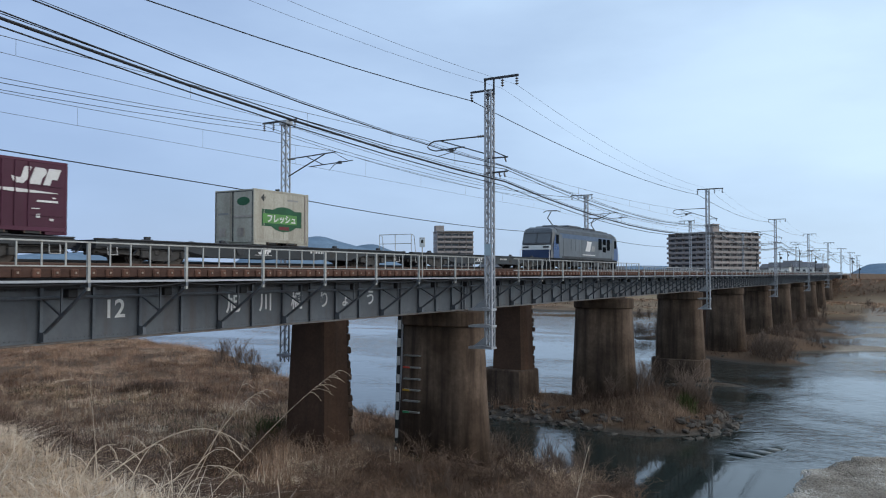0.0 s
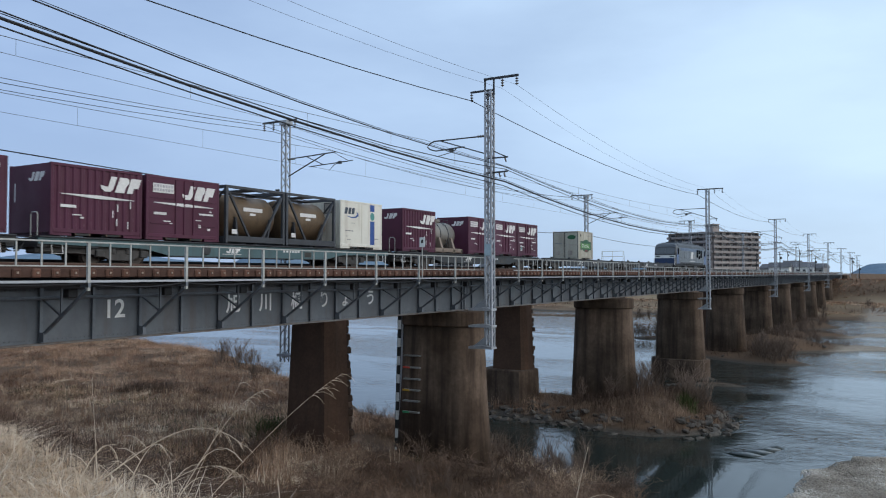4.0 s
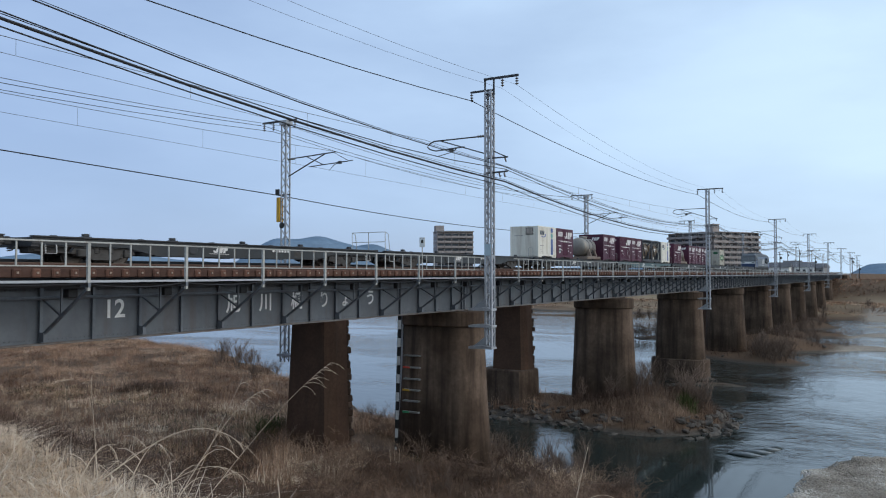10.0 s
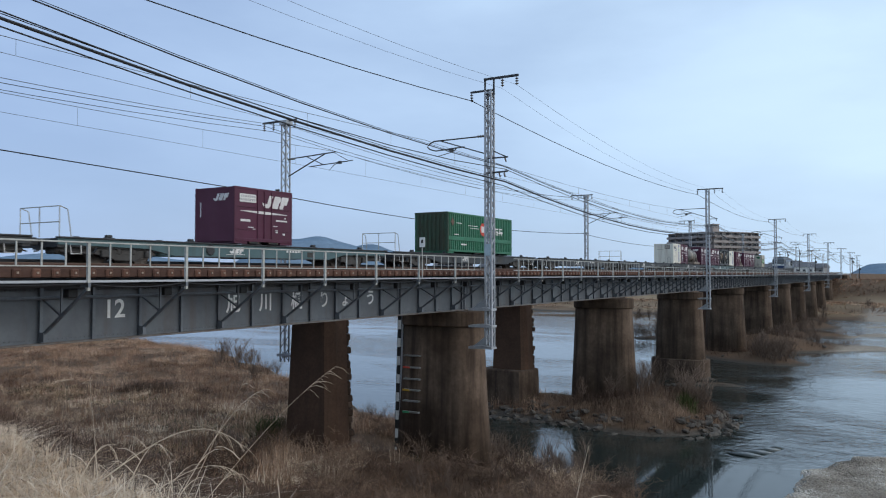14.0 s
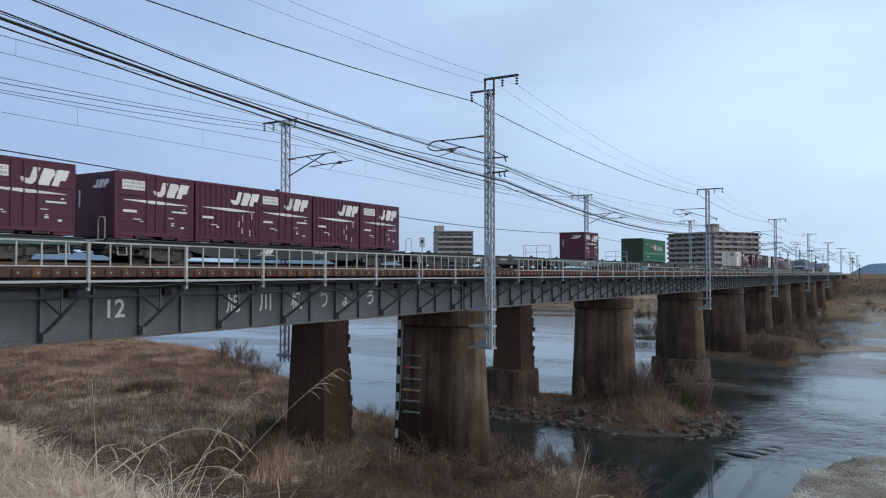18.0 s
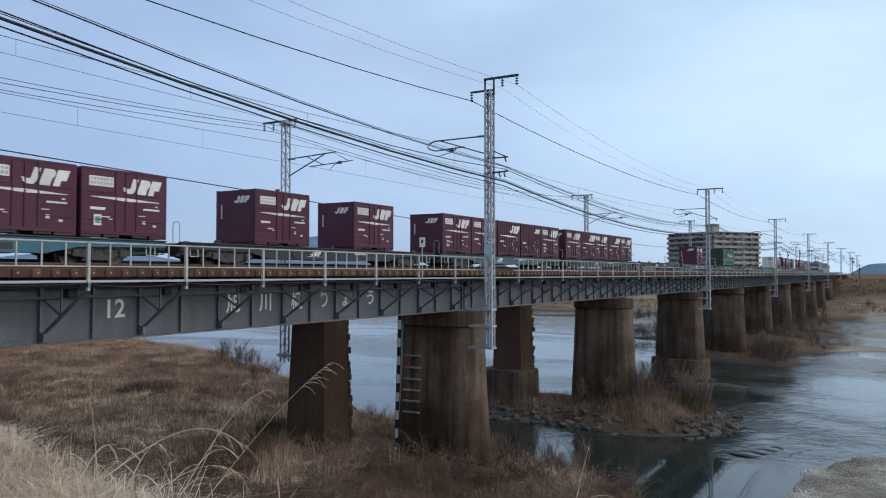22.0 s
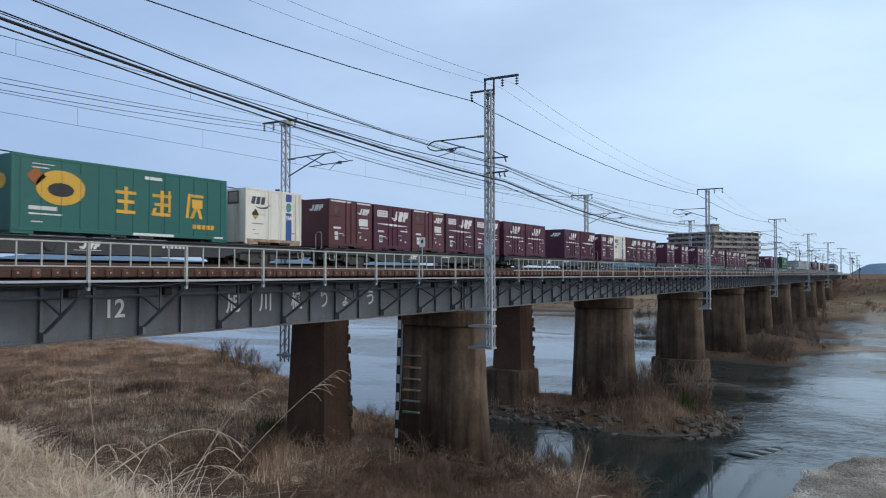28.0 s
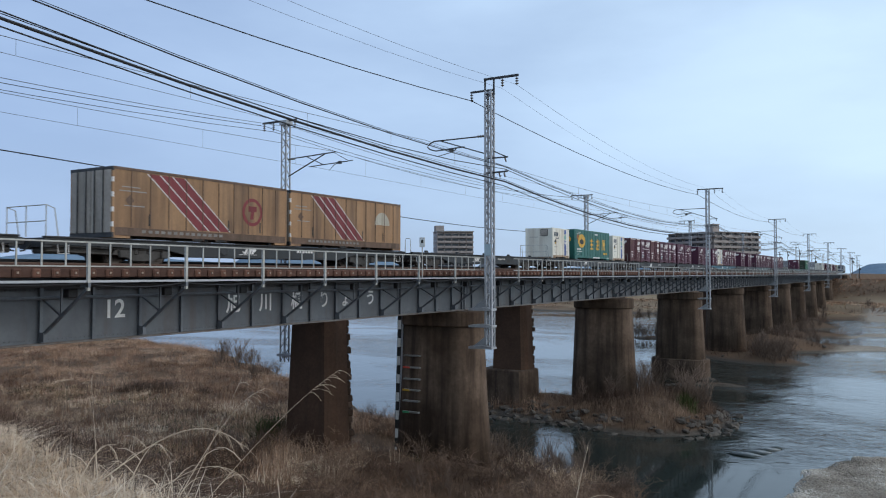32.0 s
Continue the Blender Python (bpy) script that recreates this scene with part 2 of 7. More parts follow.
    def data(self, name, material, smooth=False):
        me = bpy.data.meshes.new(name)
        me.from_pydata(self.v, [], self.f)
        bm = bmesh.new()
        bm.from_mesh(me)
        bmesh.ops.recalc_face_normals(bm, faces=bm.faces)
        bm.to_mesh(me)
        bm.free()
        me.materials.append(material)
        if smooth:
            me.polygons.foreach_set("use_smooth", [True] * len(me.polygons))
        return me


def part(name, mesh, material, parent=None, label="", smooth=False):
    """Links a Mesh, or mesh data made before, as one object under a thing."""
    me = mesh if isinstance(mesh, bpy.types.Mesh) else mesh.data(name, material, smooth)
    ob = new(name, me)
    if parent is not None:
        ob.parent = parent
    return tagged(ob, label)


def thing(name, label, category, group="", kind="", m=None):
    ob = tagged(new(name), label, category, group, kind)
    ob.empty_display_size = 0.1
    if m is not None:
        ob.matrix_basis = m
    return ob


def bulk(name, verts, tris, material, parent=None):
    """A mesh out of arrays of corners and triangles."""
    me = bpy.data.meshes.new(name)
    me.vertices.add(len(verts))
    me.vertices.foreach_set("co", np.asarray(verts, np.float32).ravel())
    me.loops.add(len(tris) * 3)
    me.loops.foreach_set("vertex_index", np.asarray(tris, np.int32).ravel())
    me.polygons.add(len(tris))
    me.polygons.foreach_set("loop_start", np.arange(0, len(tris) * 3, 3, dtype=np.int32))
    me.update(calc_edges=True)
    me.materials.append(material)
    ob = new(name, me)
    if parent is not None:
        ob.parent = parent
    return ob


# ---- ground, river and distance ----
RAIL_Z = 10.8                    # top of the rails
NEAR_X, FAR_X = -20.1, -26.2     # middle of the two tracks
SPAN, PIER_Y = 23.7, 34.5        # from pier to pier; the first pier in view
END_Y = PIER_Y + SPAN * 10.6     # the far abutment


def smooth(a, b, x):
    t = np.clip((x - a) / (b - a), 0, 1)
    return t * t * (3 - 2 * t)


def wavy(x, y, s, seed=0.0):
    """Cheap rolling noise over arrays."""
    return (np.sin(x / s + 1.3 * np.sin(y / s * 0.7 + seed) + seed) + np.sin(y / s * 1.17 + 1.1 * np.sin(x / s * 0.8 - seed) + 2 * seed)) * 0.5


def blob(x, y, cx, cy, rx, ry):
    return np.exp(-(((x - cx) / rx) ** 2 + ((y - cy) / ry) ** 2))


def ground_height(x, y):
    x, y = np.asarray(x, float), np.asarray(y, float)
    crest = 3.5 - 0.257 * (np.clip(x, -60, 20) + 4.92)
    bank = 8.9 - 0.28 * smooth(-3.5, 0.5, y - crest) - 6.9 * smooth(0.0, 12.5, y - crest)
    bank = bank + 0.06 * wavy(x, y, 0.9) * smooth(-3, 2, y)
    shore = np.interp(x + 0.4 * wavy(x, y, 1.3, 6.0) * smooth(-9, -6, x) + 0.2 * wavy(x, y, 0.5, 2.0) * smooth(-9, -6, x), (-400, -95, -72, -51, -33, -22, -19, -17, -14.5, -12, -9.5, -8, -5.2, -4.8, -4.2, -3.0, 0, 30, 400), (82, 80, 72, 58.5, 48, 44, 41.5, 39.2, 39.8, 37.5, 34.5, 30, 33, 41.5, 46, 50.5, 52, 54, 60))
    shore = shore + 0.9 * wavy(x, y, 4.0, 2.0) + 0.5 * wavy(x, y, 1.3, 4.0)
    plain = 0.35 + 0.9 * smooth(0, 9, shore - y) + 0.25 * wavy(x, y, 6.0, 1.0) + 0.14 * wavy(x, y, 1.9, 3.0) + 0.1 * wavy(x, y, 0.8, 5.0)
    plain = plain - (plain - 0.28 - 0.08 * wavy(x, y, 1.1, 2.0)) * smooth(-9, -5.5, x)
    near = np.maximum(bank, 0) * smooth(14, 10, y - crest) + plain * smooth(10, 14, y - crest)
    h = near * smooth(1.2, -1.2, y - shore) - 1.2 * smooth(-1.2, 1.2, y - shore)
    isle = 2.4 * blob(x, y, -22.5, 56.6, 9.0, 5.6) + 2.0 * blob(x, y, -14.4, 56.6, 4.2, 6.2) + 1.7 * blob(x, y, -22, 104, 9, 5) + 1.9 * blob(x, y, -17, 116, 8, 9) + 1.8 * blob(x, y, -18, 140, 9, 12) + 1.8 * blob(x, y, -18, 170, 10, 14) + 1.3 * blob(x, y, -18, 81.5, 5, 2) + 1.7 * blob(x, y, -13, 99.5, 5, 4.5)
    deep, side = 0.862 * y - 0.507 * x, 0.862 * x + 0.507 * y
    for s, d, rs, rd in ((78, 131, 20, 3.2), (60, 109, 24, 4.0), (53, 83.5, 13, 2.0), (24.5, 74, 4.5, 1.0), (92, 152, 24, 3.2)):
        q = ((side - s - 1.5 * np.sin(deep * 0.9)) / rs) ** 2 + ((deep - d - 0.8 * np.sin(side * 0.35) + 0.12 * (side - s)) / rd) ** 2
        isle = isle + 1.46 * np.exp(-q * q)
    isle = isle + 1.36 * blob(x, y, -40, 150, 14, 5) + 1.75 * blob(x, y, -35.5, 127, 6, 4) + 1.6 * blob(x, y, -52, 172, 12, 6)
    h = np.maximum(h, isle - 1.2 + 0.22 * wavy(x, y, 1.7, 5.0) * smooth(0.2, 1.0, isle))
    far_shore = 205 + np.interp(x, (-400, -90, -30, 0, 60, 400), (15, 5, 0, -12, -22, -30)) + 2.5 * wavy(x, y, 9.0, 2.0)
    far = 1.1 * smooth(-2, 8, y - far_shore) + 1.2 * smooth(18, 30, y - far_shore) + 0.3 * wavy(x, y, 12.0, 4.0)
    far = far + 6.6 * smooth(46, 68, y - far_shore) - 4.0 * smooth(90, 112, y - far_shore) * 1.0
    return np.where(y > far_shore - 2, np.maximum(far, -1.2), h)


def spread(lo, hi, fine_lo, fine_hi, step, grow):
    out = list(np.arange(fine_lo, fine_hi, step))
    s, v = step, fine_hi
    while v < hi:
        out.append(v)
        s = min(s * grow, 220)
        v += s
    out.append(hi)
    s, v = step, fine_lo
    while v > lo:
        s = min(s * grow, 220)
        v -= s
        out.insert(0, v)
    return np.array(out)


def grid_sheet(name, xs, ys, height, material):
    gx, gy = np.meshgrid(xs, ys)
    co = np.stack([gx.ravel(), gy.ravel(), height(gx, gy).ravel()], 1)
    k = len(xs)
    i = (np.arange(len(ys) - 1)[:, None] * k + np.arange(k - 1)[None, :]).ravel()
    tris = np.concatenate([np.stack([i, i + 1, i + k + 1], 1), np.stack([i, i + k + 1, i + k], 1)])
    ob = bulk(name, co, tris, material)
    ob.data.polygons.foreach_set("use_smooth", [True] * len(ob.data.polygons))
    return ob


def ground_mat():
    """Dry grass on the land, gravel low over the water and on the open bar."""
    m = M_GRASSY.copy()
    m.name = "river_bank"
    nt = m.node_tree
    for nd in nt.nodes:
        if nd.bl_idname == "ShaderNodeBump":
            nd.inputs["Strength"].default_value = 0.25
    bs = nt.nodes["Principled BSDF"]
    geo = nt.nodes.new("ShaderNodeNewGeometry")
    sep = nt.nodes.new("ShaderNodeSeparateXYZ")
    nt.links.new(geo.outputs["Position"], sep.inputs[0])
    vor = nt.nodes.new("ShaderNodeTexVoronoi")
    vor.inputs["Scale"].default_value = 9.0
    nt.links.new(geo.outputs["Position"], vor.inputs["Vector"])
    peb = nt.nodes.new("ShaderNodeMix")
    peb.data_type = "RGBA"
    peb.inputs["A"].default_value, peb.inputs["B"].default_value = (0.16, 0.134, 0.108, 1), (0.37, 0.315, 0.26, 1)
    nt.links.new(vor.outputs["Color"], peb.inputs["Factor"])
    wet = nt.nodes.new("ShaderNodeMix")
    wet.data_type = "RGBA"
    wet.inputs["A"].default_value, wet.inputs["B"].default_value = (0.035, 0.029, 0.024, 1), (0.1, 0.084, 0.07, 1)
    nt.links.new(vor.outputs["Color"], wet.inputs["Factor"])
    mud = nt.nodes.new("ShaderNodeMix")
    mud.data_type = "RGBA"
    low = nt.nodes.new("ShaderNodeMapRange")
    low.inputs["From Min"].default_value, low.inputs["From Max"].default_value = 0.34, 0.12
    nt.links.new(sep.outputs["Z"], low.inputs["Value"])
    bar = nt.nodes.new("ShaderNodeMapRange")
    bar.inputs["From Min"].default_value, bar.inputs["From Max"].default_value = -10.0, -7.0
    nt.links.new(sep.outputs["X"], bar.inputs["Value"])
    mid = nt.nodes.new("ShaderNodeMapRange")
    mid.inputs["From Min"].default_value, mid.inputs["From Max"].default_value = 2.2, 1.6
    nt.links.new(sep.outputs["Z"], mid.inputs["Value"])
    both = nt.nodes.new("ShaderNodeMath")
    both.operation = "MULTIPLY"
    nt.links.new(bar.outputs["Result"], both.inputs[0])
    nt.links.new(mid.outputs["Result"], both.inputs[1])
    most = nt.nodes.new("ShaderNodeMath")
    most.operation = "MAXIMUM"
    nt.links.new(both.outputs[0], most.inputs[0])
    nt.links.new(low.outputs["Result"], most.inputs[1])
    field = nt.nodes.new("ShaderNodeMix")
    field.data_type = "RGBA"
    field.inputs["B"].default_value = (0.23, 0.172, 0.112, 1)
    beyond = nt.nodes.new("ShaderNodeMapRange")
    beyond.inputs["From Min"].default_value, beyond.inputs["From Max"].default_value = 196.0, 212.0
    nt.links.new(sep.outputs["Y"], beyond.inputs["Value"])
    patch = nt.nodes.new("ShaderNodeTexNoise")
    patch.inputs["Scale"].default_value, patch.inputs["Detail"].default_value = 0.045, 6.0
    nt.links.new(geo.outputs["Position"], patch.inputs["Vector"])
    patchy = nt.nodes.new("ShaderNodeMapRange")
    patchy.inputs["From Min"].default_value, patchy.inputs["From Max"].default_value = 0.36, 0.6
    nt.links.new(patch.outputs["Fac"], patchy.inputs["Value"])
    cover = nt.nodes.new("ShaderNodeMath")
    cover.operation = "MULTIPLY"
    nt.links.new(beyond.outputs["Result"], cover.inputs[0])
    nt.links.new(patchy.outputs["Result"], cover.inputs[1])
    flatland = nt.nodes.new("ShaderNodeMapRange")
    flatland.inputs["From Min"].default_value, flatland.inputs["From Max"].default_value = 4.6, 3.2
    flatland.inputs["To Min"].default_value = 0.25
    nt.links.new(sep.outputs["Z"], flatland.inputs["Value"])
    fields = nt.nodes.new("ShaderNodeMath")
    fields.operation = "MULTIPLY"
    nt.links.new(cover.outputs[0], fields.inputs[0])
    nt.links.new(flatland.outputs["Result"], fields.inputs[1])
    nt.links.new(fields.outputs[0], field.inputs["Factor"])
    mx = nt.nodes.new("ShaderNodeMix")
    mx.data_type = "RGBA"
    nt.links.new(bs.inputs["Base Color"].links[0].from_socket, field.inputs["A"])
    was = field.outputs["Result"]
    nt.links.new(most.outputs[0], mx.inputs["Factor"])
    nt.links.new(was, mx.inputs["A"])
    nt.links.new(bar.outputs["Result"], mud.inputs["Factor"])
    nt.links.new(wet.outputs["Result"], mud.inputs["A"])
    nt.links.new(peb.outputs["Result"], mud.inputs["B"])
    nt.links.new(mud.outputs["Result"], mx.inputs["B"])
    nt.links.new(mx.outputs["Result"], bs.inputs["Base Color"])
    return m


ground = grid_sheet("ground", spread(-4000, 4000, -75, 22, 0.6, 1.09), spread(-1500, 4700, 1, 80, 0.6, 1.07), ground_height, ground_mat())
tagged(ground, "brown winter river bank with dry grass and gravel bars", "ground", kind="structure")
water = bulk("water", [(-4500, -1500, 0), (4500, -1500, 0), (4500, 900, 0), (-4500, 900, 0)], [(0, 1, 2), (0, 2, 3)], M_WATER)
tagged(water, "blue-grey rippled river water under a pale sky", "river", kind="structure")

# the haze of the distance is put into the hills' blue-grey colour
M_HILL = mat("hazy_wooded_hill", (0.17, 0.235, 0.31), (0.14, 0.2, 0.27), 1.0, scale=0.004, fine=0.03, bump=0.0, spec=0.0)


def hill(cx, cy, w, h, seed):
    """A long wooded ridge far behind the town."""
    rnd = random.Random(seed)
    ph = [rnd.uniform(0, 6) for _ in range(6)]
    d = Vector((cx, cy)).normalized()
    side = Vector((d.y, -d.x))
    loops = []
    for row, (back, k) in enumerate(((0, 0.0), (60, 0.45), (130, 0.8), (240, 1.0), (500, 0.4), (760, 0.0))):
        l = []
        for i in range(49):
            u = i / 48
            e = math.sin(math.pi * u) ** 0.8 * (0.82 + 0.1 * math.sin(4 * u + ph[0]) + 0.04 * math.sin(11 * u + ph[1]) + 0.012 * math.sin(33 * u + ph[2]))
            e *= 1 + 0.05 * math.sin(21 * u + row)
            p = Vector((cx, cy)) + side * ((u - 0.5) * w) + d * back
            l.append((p.x, p.y, -2 + h * k * e))
        loops.append(l)
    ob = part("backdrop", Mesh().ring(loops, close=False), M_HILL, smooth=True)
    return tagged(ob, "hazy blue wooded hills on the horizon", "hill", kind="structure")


def out_there(px, depth):
    """The place at that depth along the sight line with the given sideways slope."""
    f = Vector((-math.sin(TURN), math.cos(TURN)))
    r = Vector((math.cos(TURN), math.sin(TURN)))
    return f * depth + r * (depth * px)


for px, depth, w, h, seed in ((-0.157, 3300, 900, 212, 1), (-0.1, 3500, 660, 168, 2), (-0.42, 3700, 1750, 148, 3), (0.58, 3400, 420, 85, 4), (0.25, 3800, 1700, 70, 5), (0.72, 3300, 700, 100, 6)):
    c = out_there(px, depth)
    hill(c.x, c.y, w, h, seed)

M_WALL_GREY = mat("grey_render", (0.3, 0.3, 0.3), (0.24, 0.235, 0.235), 0.8, scale=0.2, fine=2, bump=0.0)
M_WALL_TAN = mat("tan_tile", (0.31, 0.27, 0.258), (0.25, 0.22, 0.208), 0.8, scale=0.2, fine=2, bump=0.0)
M_PANE = mat("dark_pane", (0.035, 0.04, 0.05), None, 0.15, bump=0.0, scale=0.3)
M_ROOF = mat("roof_tile", (0.1, 0.1, 0.11), None, 0.7, scale=0.4, fine=3, bump=0.0, vary=0.4)


def apartment(px, depth, turn, wide, deep, floors, material, label, bays, tower):
    """A block of flats with a balcony and a window band at each bay of each storey."""
    c = out_there(px, depth)
    z0 = float(ground_height(c.x, c.y)) - 0.5
    ob = thing("apartment_building", label, "building", m=pose(c.x, c.y, z0, 0, 0, turn))
    top = floors * 3.0 + 1.5
    wall = Mesh().box(-wide / 2, wide / 2, 0, deep, 0, top)
    part("wall", wall, material, ob)
    rf = part("roof", Mesh().box(-wide / 2 - 0.3, wide / 2 + 0.3, -1.5, deep + 0.3, top, top + 0.5), M_WALL_GREY, ob)
    part("stair_tower", Mesh().box(wide * tower, wide * tower + 5, deep * 0.3, deep * 0.8, top + 0.5, top + 4.0), material, ob)
    win = Mesh().box(-wide / bays * 0.4, wide / bays * 0.4, -0.06, 0.05, 0.25, 2.35).data("window", M_PANE)
    bal = Mesh().box(-wide / bays * 0.49, wide / bays * 0.49, -1.5, -1.38, 0.0, 1.1).box(-wide / bays * 0.49, wide / bays * 0.49, -1.5, 0.0, -0.12, 0.0)
    bal.box(-wide / bays * 0.5, -wide / bays * 0.5 + 0.15, -1.5, 0.0, 0.0, 2.85)
    bal = bal.data("balcony", material)
    side = Mesh().box(-0.05, 0.05, -0.8, 0.8, 0.9, 2.2).data("window", M_PANE)
    for f in range(floors):
        for b in range(bays):
            x = -wide / 2 + wide * (b + 0.5) / bays
            for nm, me in (("window", win), ("balcony", bal)):
                part(nm, me, None, ob).location = (x, 0, 0.9 + f * 3.0)
        for sx in (-wide / 2, wide / 2):
            for yy in (0.25, 0.5, 0.75):
                part("window", side, None, ob).location = (sx, deep * yy, 0.9 + f * 3.0)
    return ob


apartment(0.0155, 470, 38, 22, 18, 10, M_WALL_TAN, "brown-grey block of flats with rows of balconies beyond the river", 5, -0.5)


def corner_block(px, depth, top, floors):
    """A block of flats seen corner on: two long fronts with a parapet of balconies on every storey."""
    c = out_there(px, depth)
    L, high = 33.0, 2.85
    z0 = top - floors * high - 0.6
    ob = thing("apartment_building", "long brown-grey block of flats with banded balconies", "building", m=pose(c.x, c.y, z0, 0, 0, 56.5))
    part("wall", Mesh().box(0, L, 0, L, 0, floors * high + 0.6), M_WALL_TAN, ob)
    part("roof", Mesh().box(-1.5, L + 0.4, -1.5, L + 0.4, floors * high + 0.3, floors * high + 0.75), M_WALL_TAN, ob)
    part("stair_tower", Mesh().box(0.6, 5.4, 0.6, 5.4, floors * high + 0.75, floors * high + 4.6).box(0.3, 5.7, 0.3, 5.7, floors * high + 4.6, floors * high + 4.9), M_WALL_TAN, ob)
    for along in (0, 1):
        def box(u0, u1, v0, v1, za, zb):
            return Mesh().box(u0, u1, v0, v1, za, zb) if along == 0 else Mesh().box(v0, v1, u0, u1, za, zb)

        win = box(-1.9, 1.9, -0.08, 0.05, 0.1, 2.25).data("window", M_PANE)
        bal = box(-0.8, L + 1.3, -1.55, -1.4, -0.15, 1.12)
        bal.add(*(lambda q: (q.v, q.f))(box(-0.8, L + 1.3, -1.4, 0.0, -0.15, 0.0)))
        for e in range(7):
            bal.add(*(lambda q: (q.v, q.f))(box(e * L / 6 - 0.08 + (0.1 if e == 0 else 0), e * L / 6 + 0.08 + (0.1 if e == 0 else 0), -1.35, 0.0, 0.0, high - 0.16)))
        bal = bal.data("balcony", M_WALL_TAN)
        for fl in range(floors):
            zz = 0.5 + fl * high
            part("balcony", bal, None, ob).location = (0, 0, zz)
            for e in range(6):
                u = (e + 0.5) * L / 6
                part("window", win, None, ob).location = (u, 0, zz) if along == 0 else (0, u, zz)
    return ob


corner_block(0.3446, 425, 33.4, 11)


# ---- the bridge ----
Z0 = 10.5
FIRST, LAST = -1, 10             # spans counted from the first pier in view


def pier_place(k):
    """The middle of each pier along the bridge; the one behind the first stands a little farther off."""
    return {-1: 8.5, -2: -15.2}.get(k, PIER_Y + SPAN * k)


def post_rows(k):
    """Where the handrail's posts and the brackets below them stand, along the span that ends at pier k."""
    y0 = pier_place(k - 1)
    first, step = {0: (0.6, 3.03), 1: (2.45, 3.05)}.get(k, (1.5, 2.96))
    return [y0 + first + step * i for i in range(9 if k == 0 else 8) if y0 + first + step * i < END_Y]


near_bridge_label = "grey-blue riveted plate girder with stiffeners and side brackets"


def girder(x, y0, y1, near, rows=()):
    """One plate girder: web, flanges, stiffeners, and on the near side the walkway's brackets."""
    g = thing("plate_girder", near_bridge_label if near else "dark riveted plate girder between piers", "girder", "girders of the bridge", m=pose(x, y0, Z0))
    L = y1 - y0
    part("web", Mesh().box(-0.015, 0.015, 0, L, -1.78, -0.34), M_GIRDER, g)
    part("top_flange", Mesh().box(-0.2, 0.2, 0, L, -0.34, -0.29, 0.008), M_GIRDER_DARK, g)
    part("bottom_flange", Mesh().box(-0.2, 0.2, 0, L, -1.83, -1.78, 0.008), M_FLANGE, g)
    if not near:
        return g
    stiff = Mesh().box(0.015, 0.11, -0.012, 0.012, -1.775, -0.345).box(0.11, 0.125, -0.045, 0.045, -1.775, -0.345).data("stiffener", M_GIRDER_DARK)
    arm = Mesh()
    arm.beam((0.12, 0, -1.62), (2.0, 0, -0.36), 0.06, 0.075)               # the long strut
    arm.beam((0.12, 0, -0.62), (0.95, 0, -1.06), 0.045, 0.05)
    arm.beam((0.95, 0, -1.06), (0.95, 0, -0.3), 0.045, 0.05)
    arm.box(0.1, 2.05, -0.04, 0.04, -0.33, -0.22)
    arm.box(0.12, 0.3, -0.05, 0.05, -1.74, -1.5)
    if y0 > 150:                  # far spans: their small pieces are one mesh
        small = Mesh()
        for yy in rows:
            small.add([(x, y + yy, z) for x, y, z in arm.v], arm.f).box(0.5, 0.8, yy + 0.25, yy + 0.65, -0.66, -0.36)
        for i in range(int(L / 1.5)):
            small.box(0.015, 0.125, i * 1.5 + 0.7, i * 1.5 + 0.73, -1.775, -0.345)
        tagged(part("bracket_row", small, M_GIRDER_DARK, g), kind="stuff")
        part("pipe", Mesh().tube([(0.3, 0, -0.62), (0.3, L, -0.62)], 0.045, 8), M_GIRDER_DARK, g)
        return g
    arm = arm.data("bracket", M_GIRDER_DARK)
    box = Mesh().box(0.52, 0.76, -0.14, 0.14, -0.62, -0.38, 0.02).data("joint_box", M_DARKSTEEL)
    for i, yy in enumerate(rows):
        part("bracket", arm, None, g).location = (0, yy, 0)
        part("joint_box", box, None, g).location = (0, yy + 0.45, 0)
    if y0 < 60:                   # rivet heads along the flanges and up the stiffeners
        riv = Mesh()

        def head(y, z):
            r = 0.021
            riv.add([(0.015, y - r, z - r), (0.015, y + r, z - r), (0.015, y + r, z + r), (0.015, y - r, z + r), (0.034, y, z)], [(0, 1, 4), (1, 2, 4), (2, 3, 4), (3, 0, 4)])

        for i in range(int(L / 0.13)):
            for z in (-1.7, -0.42):
                head(0.08 + i * 0.13, z)
        for i in range(int(L / 1.515)):
            for j in range(9):
                head(rows[0] + 0.09 + i * 1.515, -1.58 + j * 0.13)
        tagged(part("rivets", riv, M_GIRDER, g), kind="stuff")
    half = (rows[1] - rows[0]) / 2
    for yy in [rows[0] - half] + [r + e for r in rows for e in (0.0, half)] + [0.06, L - 0.06]:
        if 0 < yy < L:
            part("stiffener", stiff, None, g).location = (0, yy, 0)
    part("pipe", Mesh().tube([(0.3, 0, -0.62), (0.3, L, -0.62)], 0.045, 8), M_GIRDER_DARK, g)
    return g


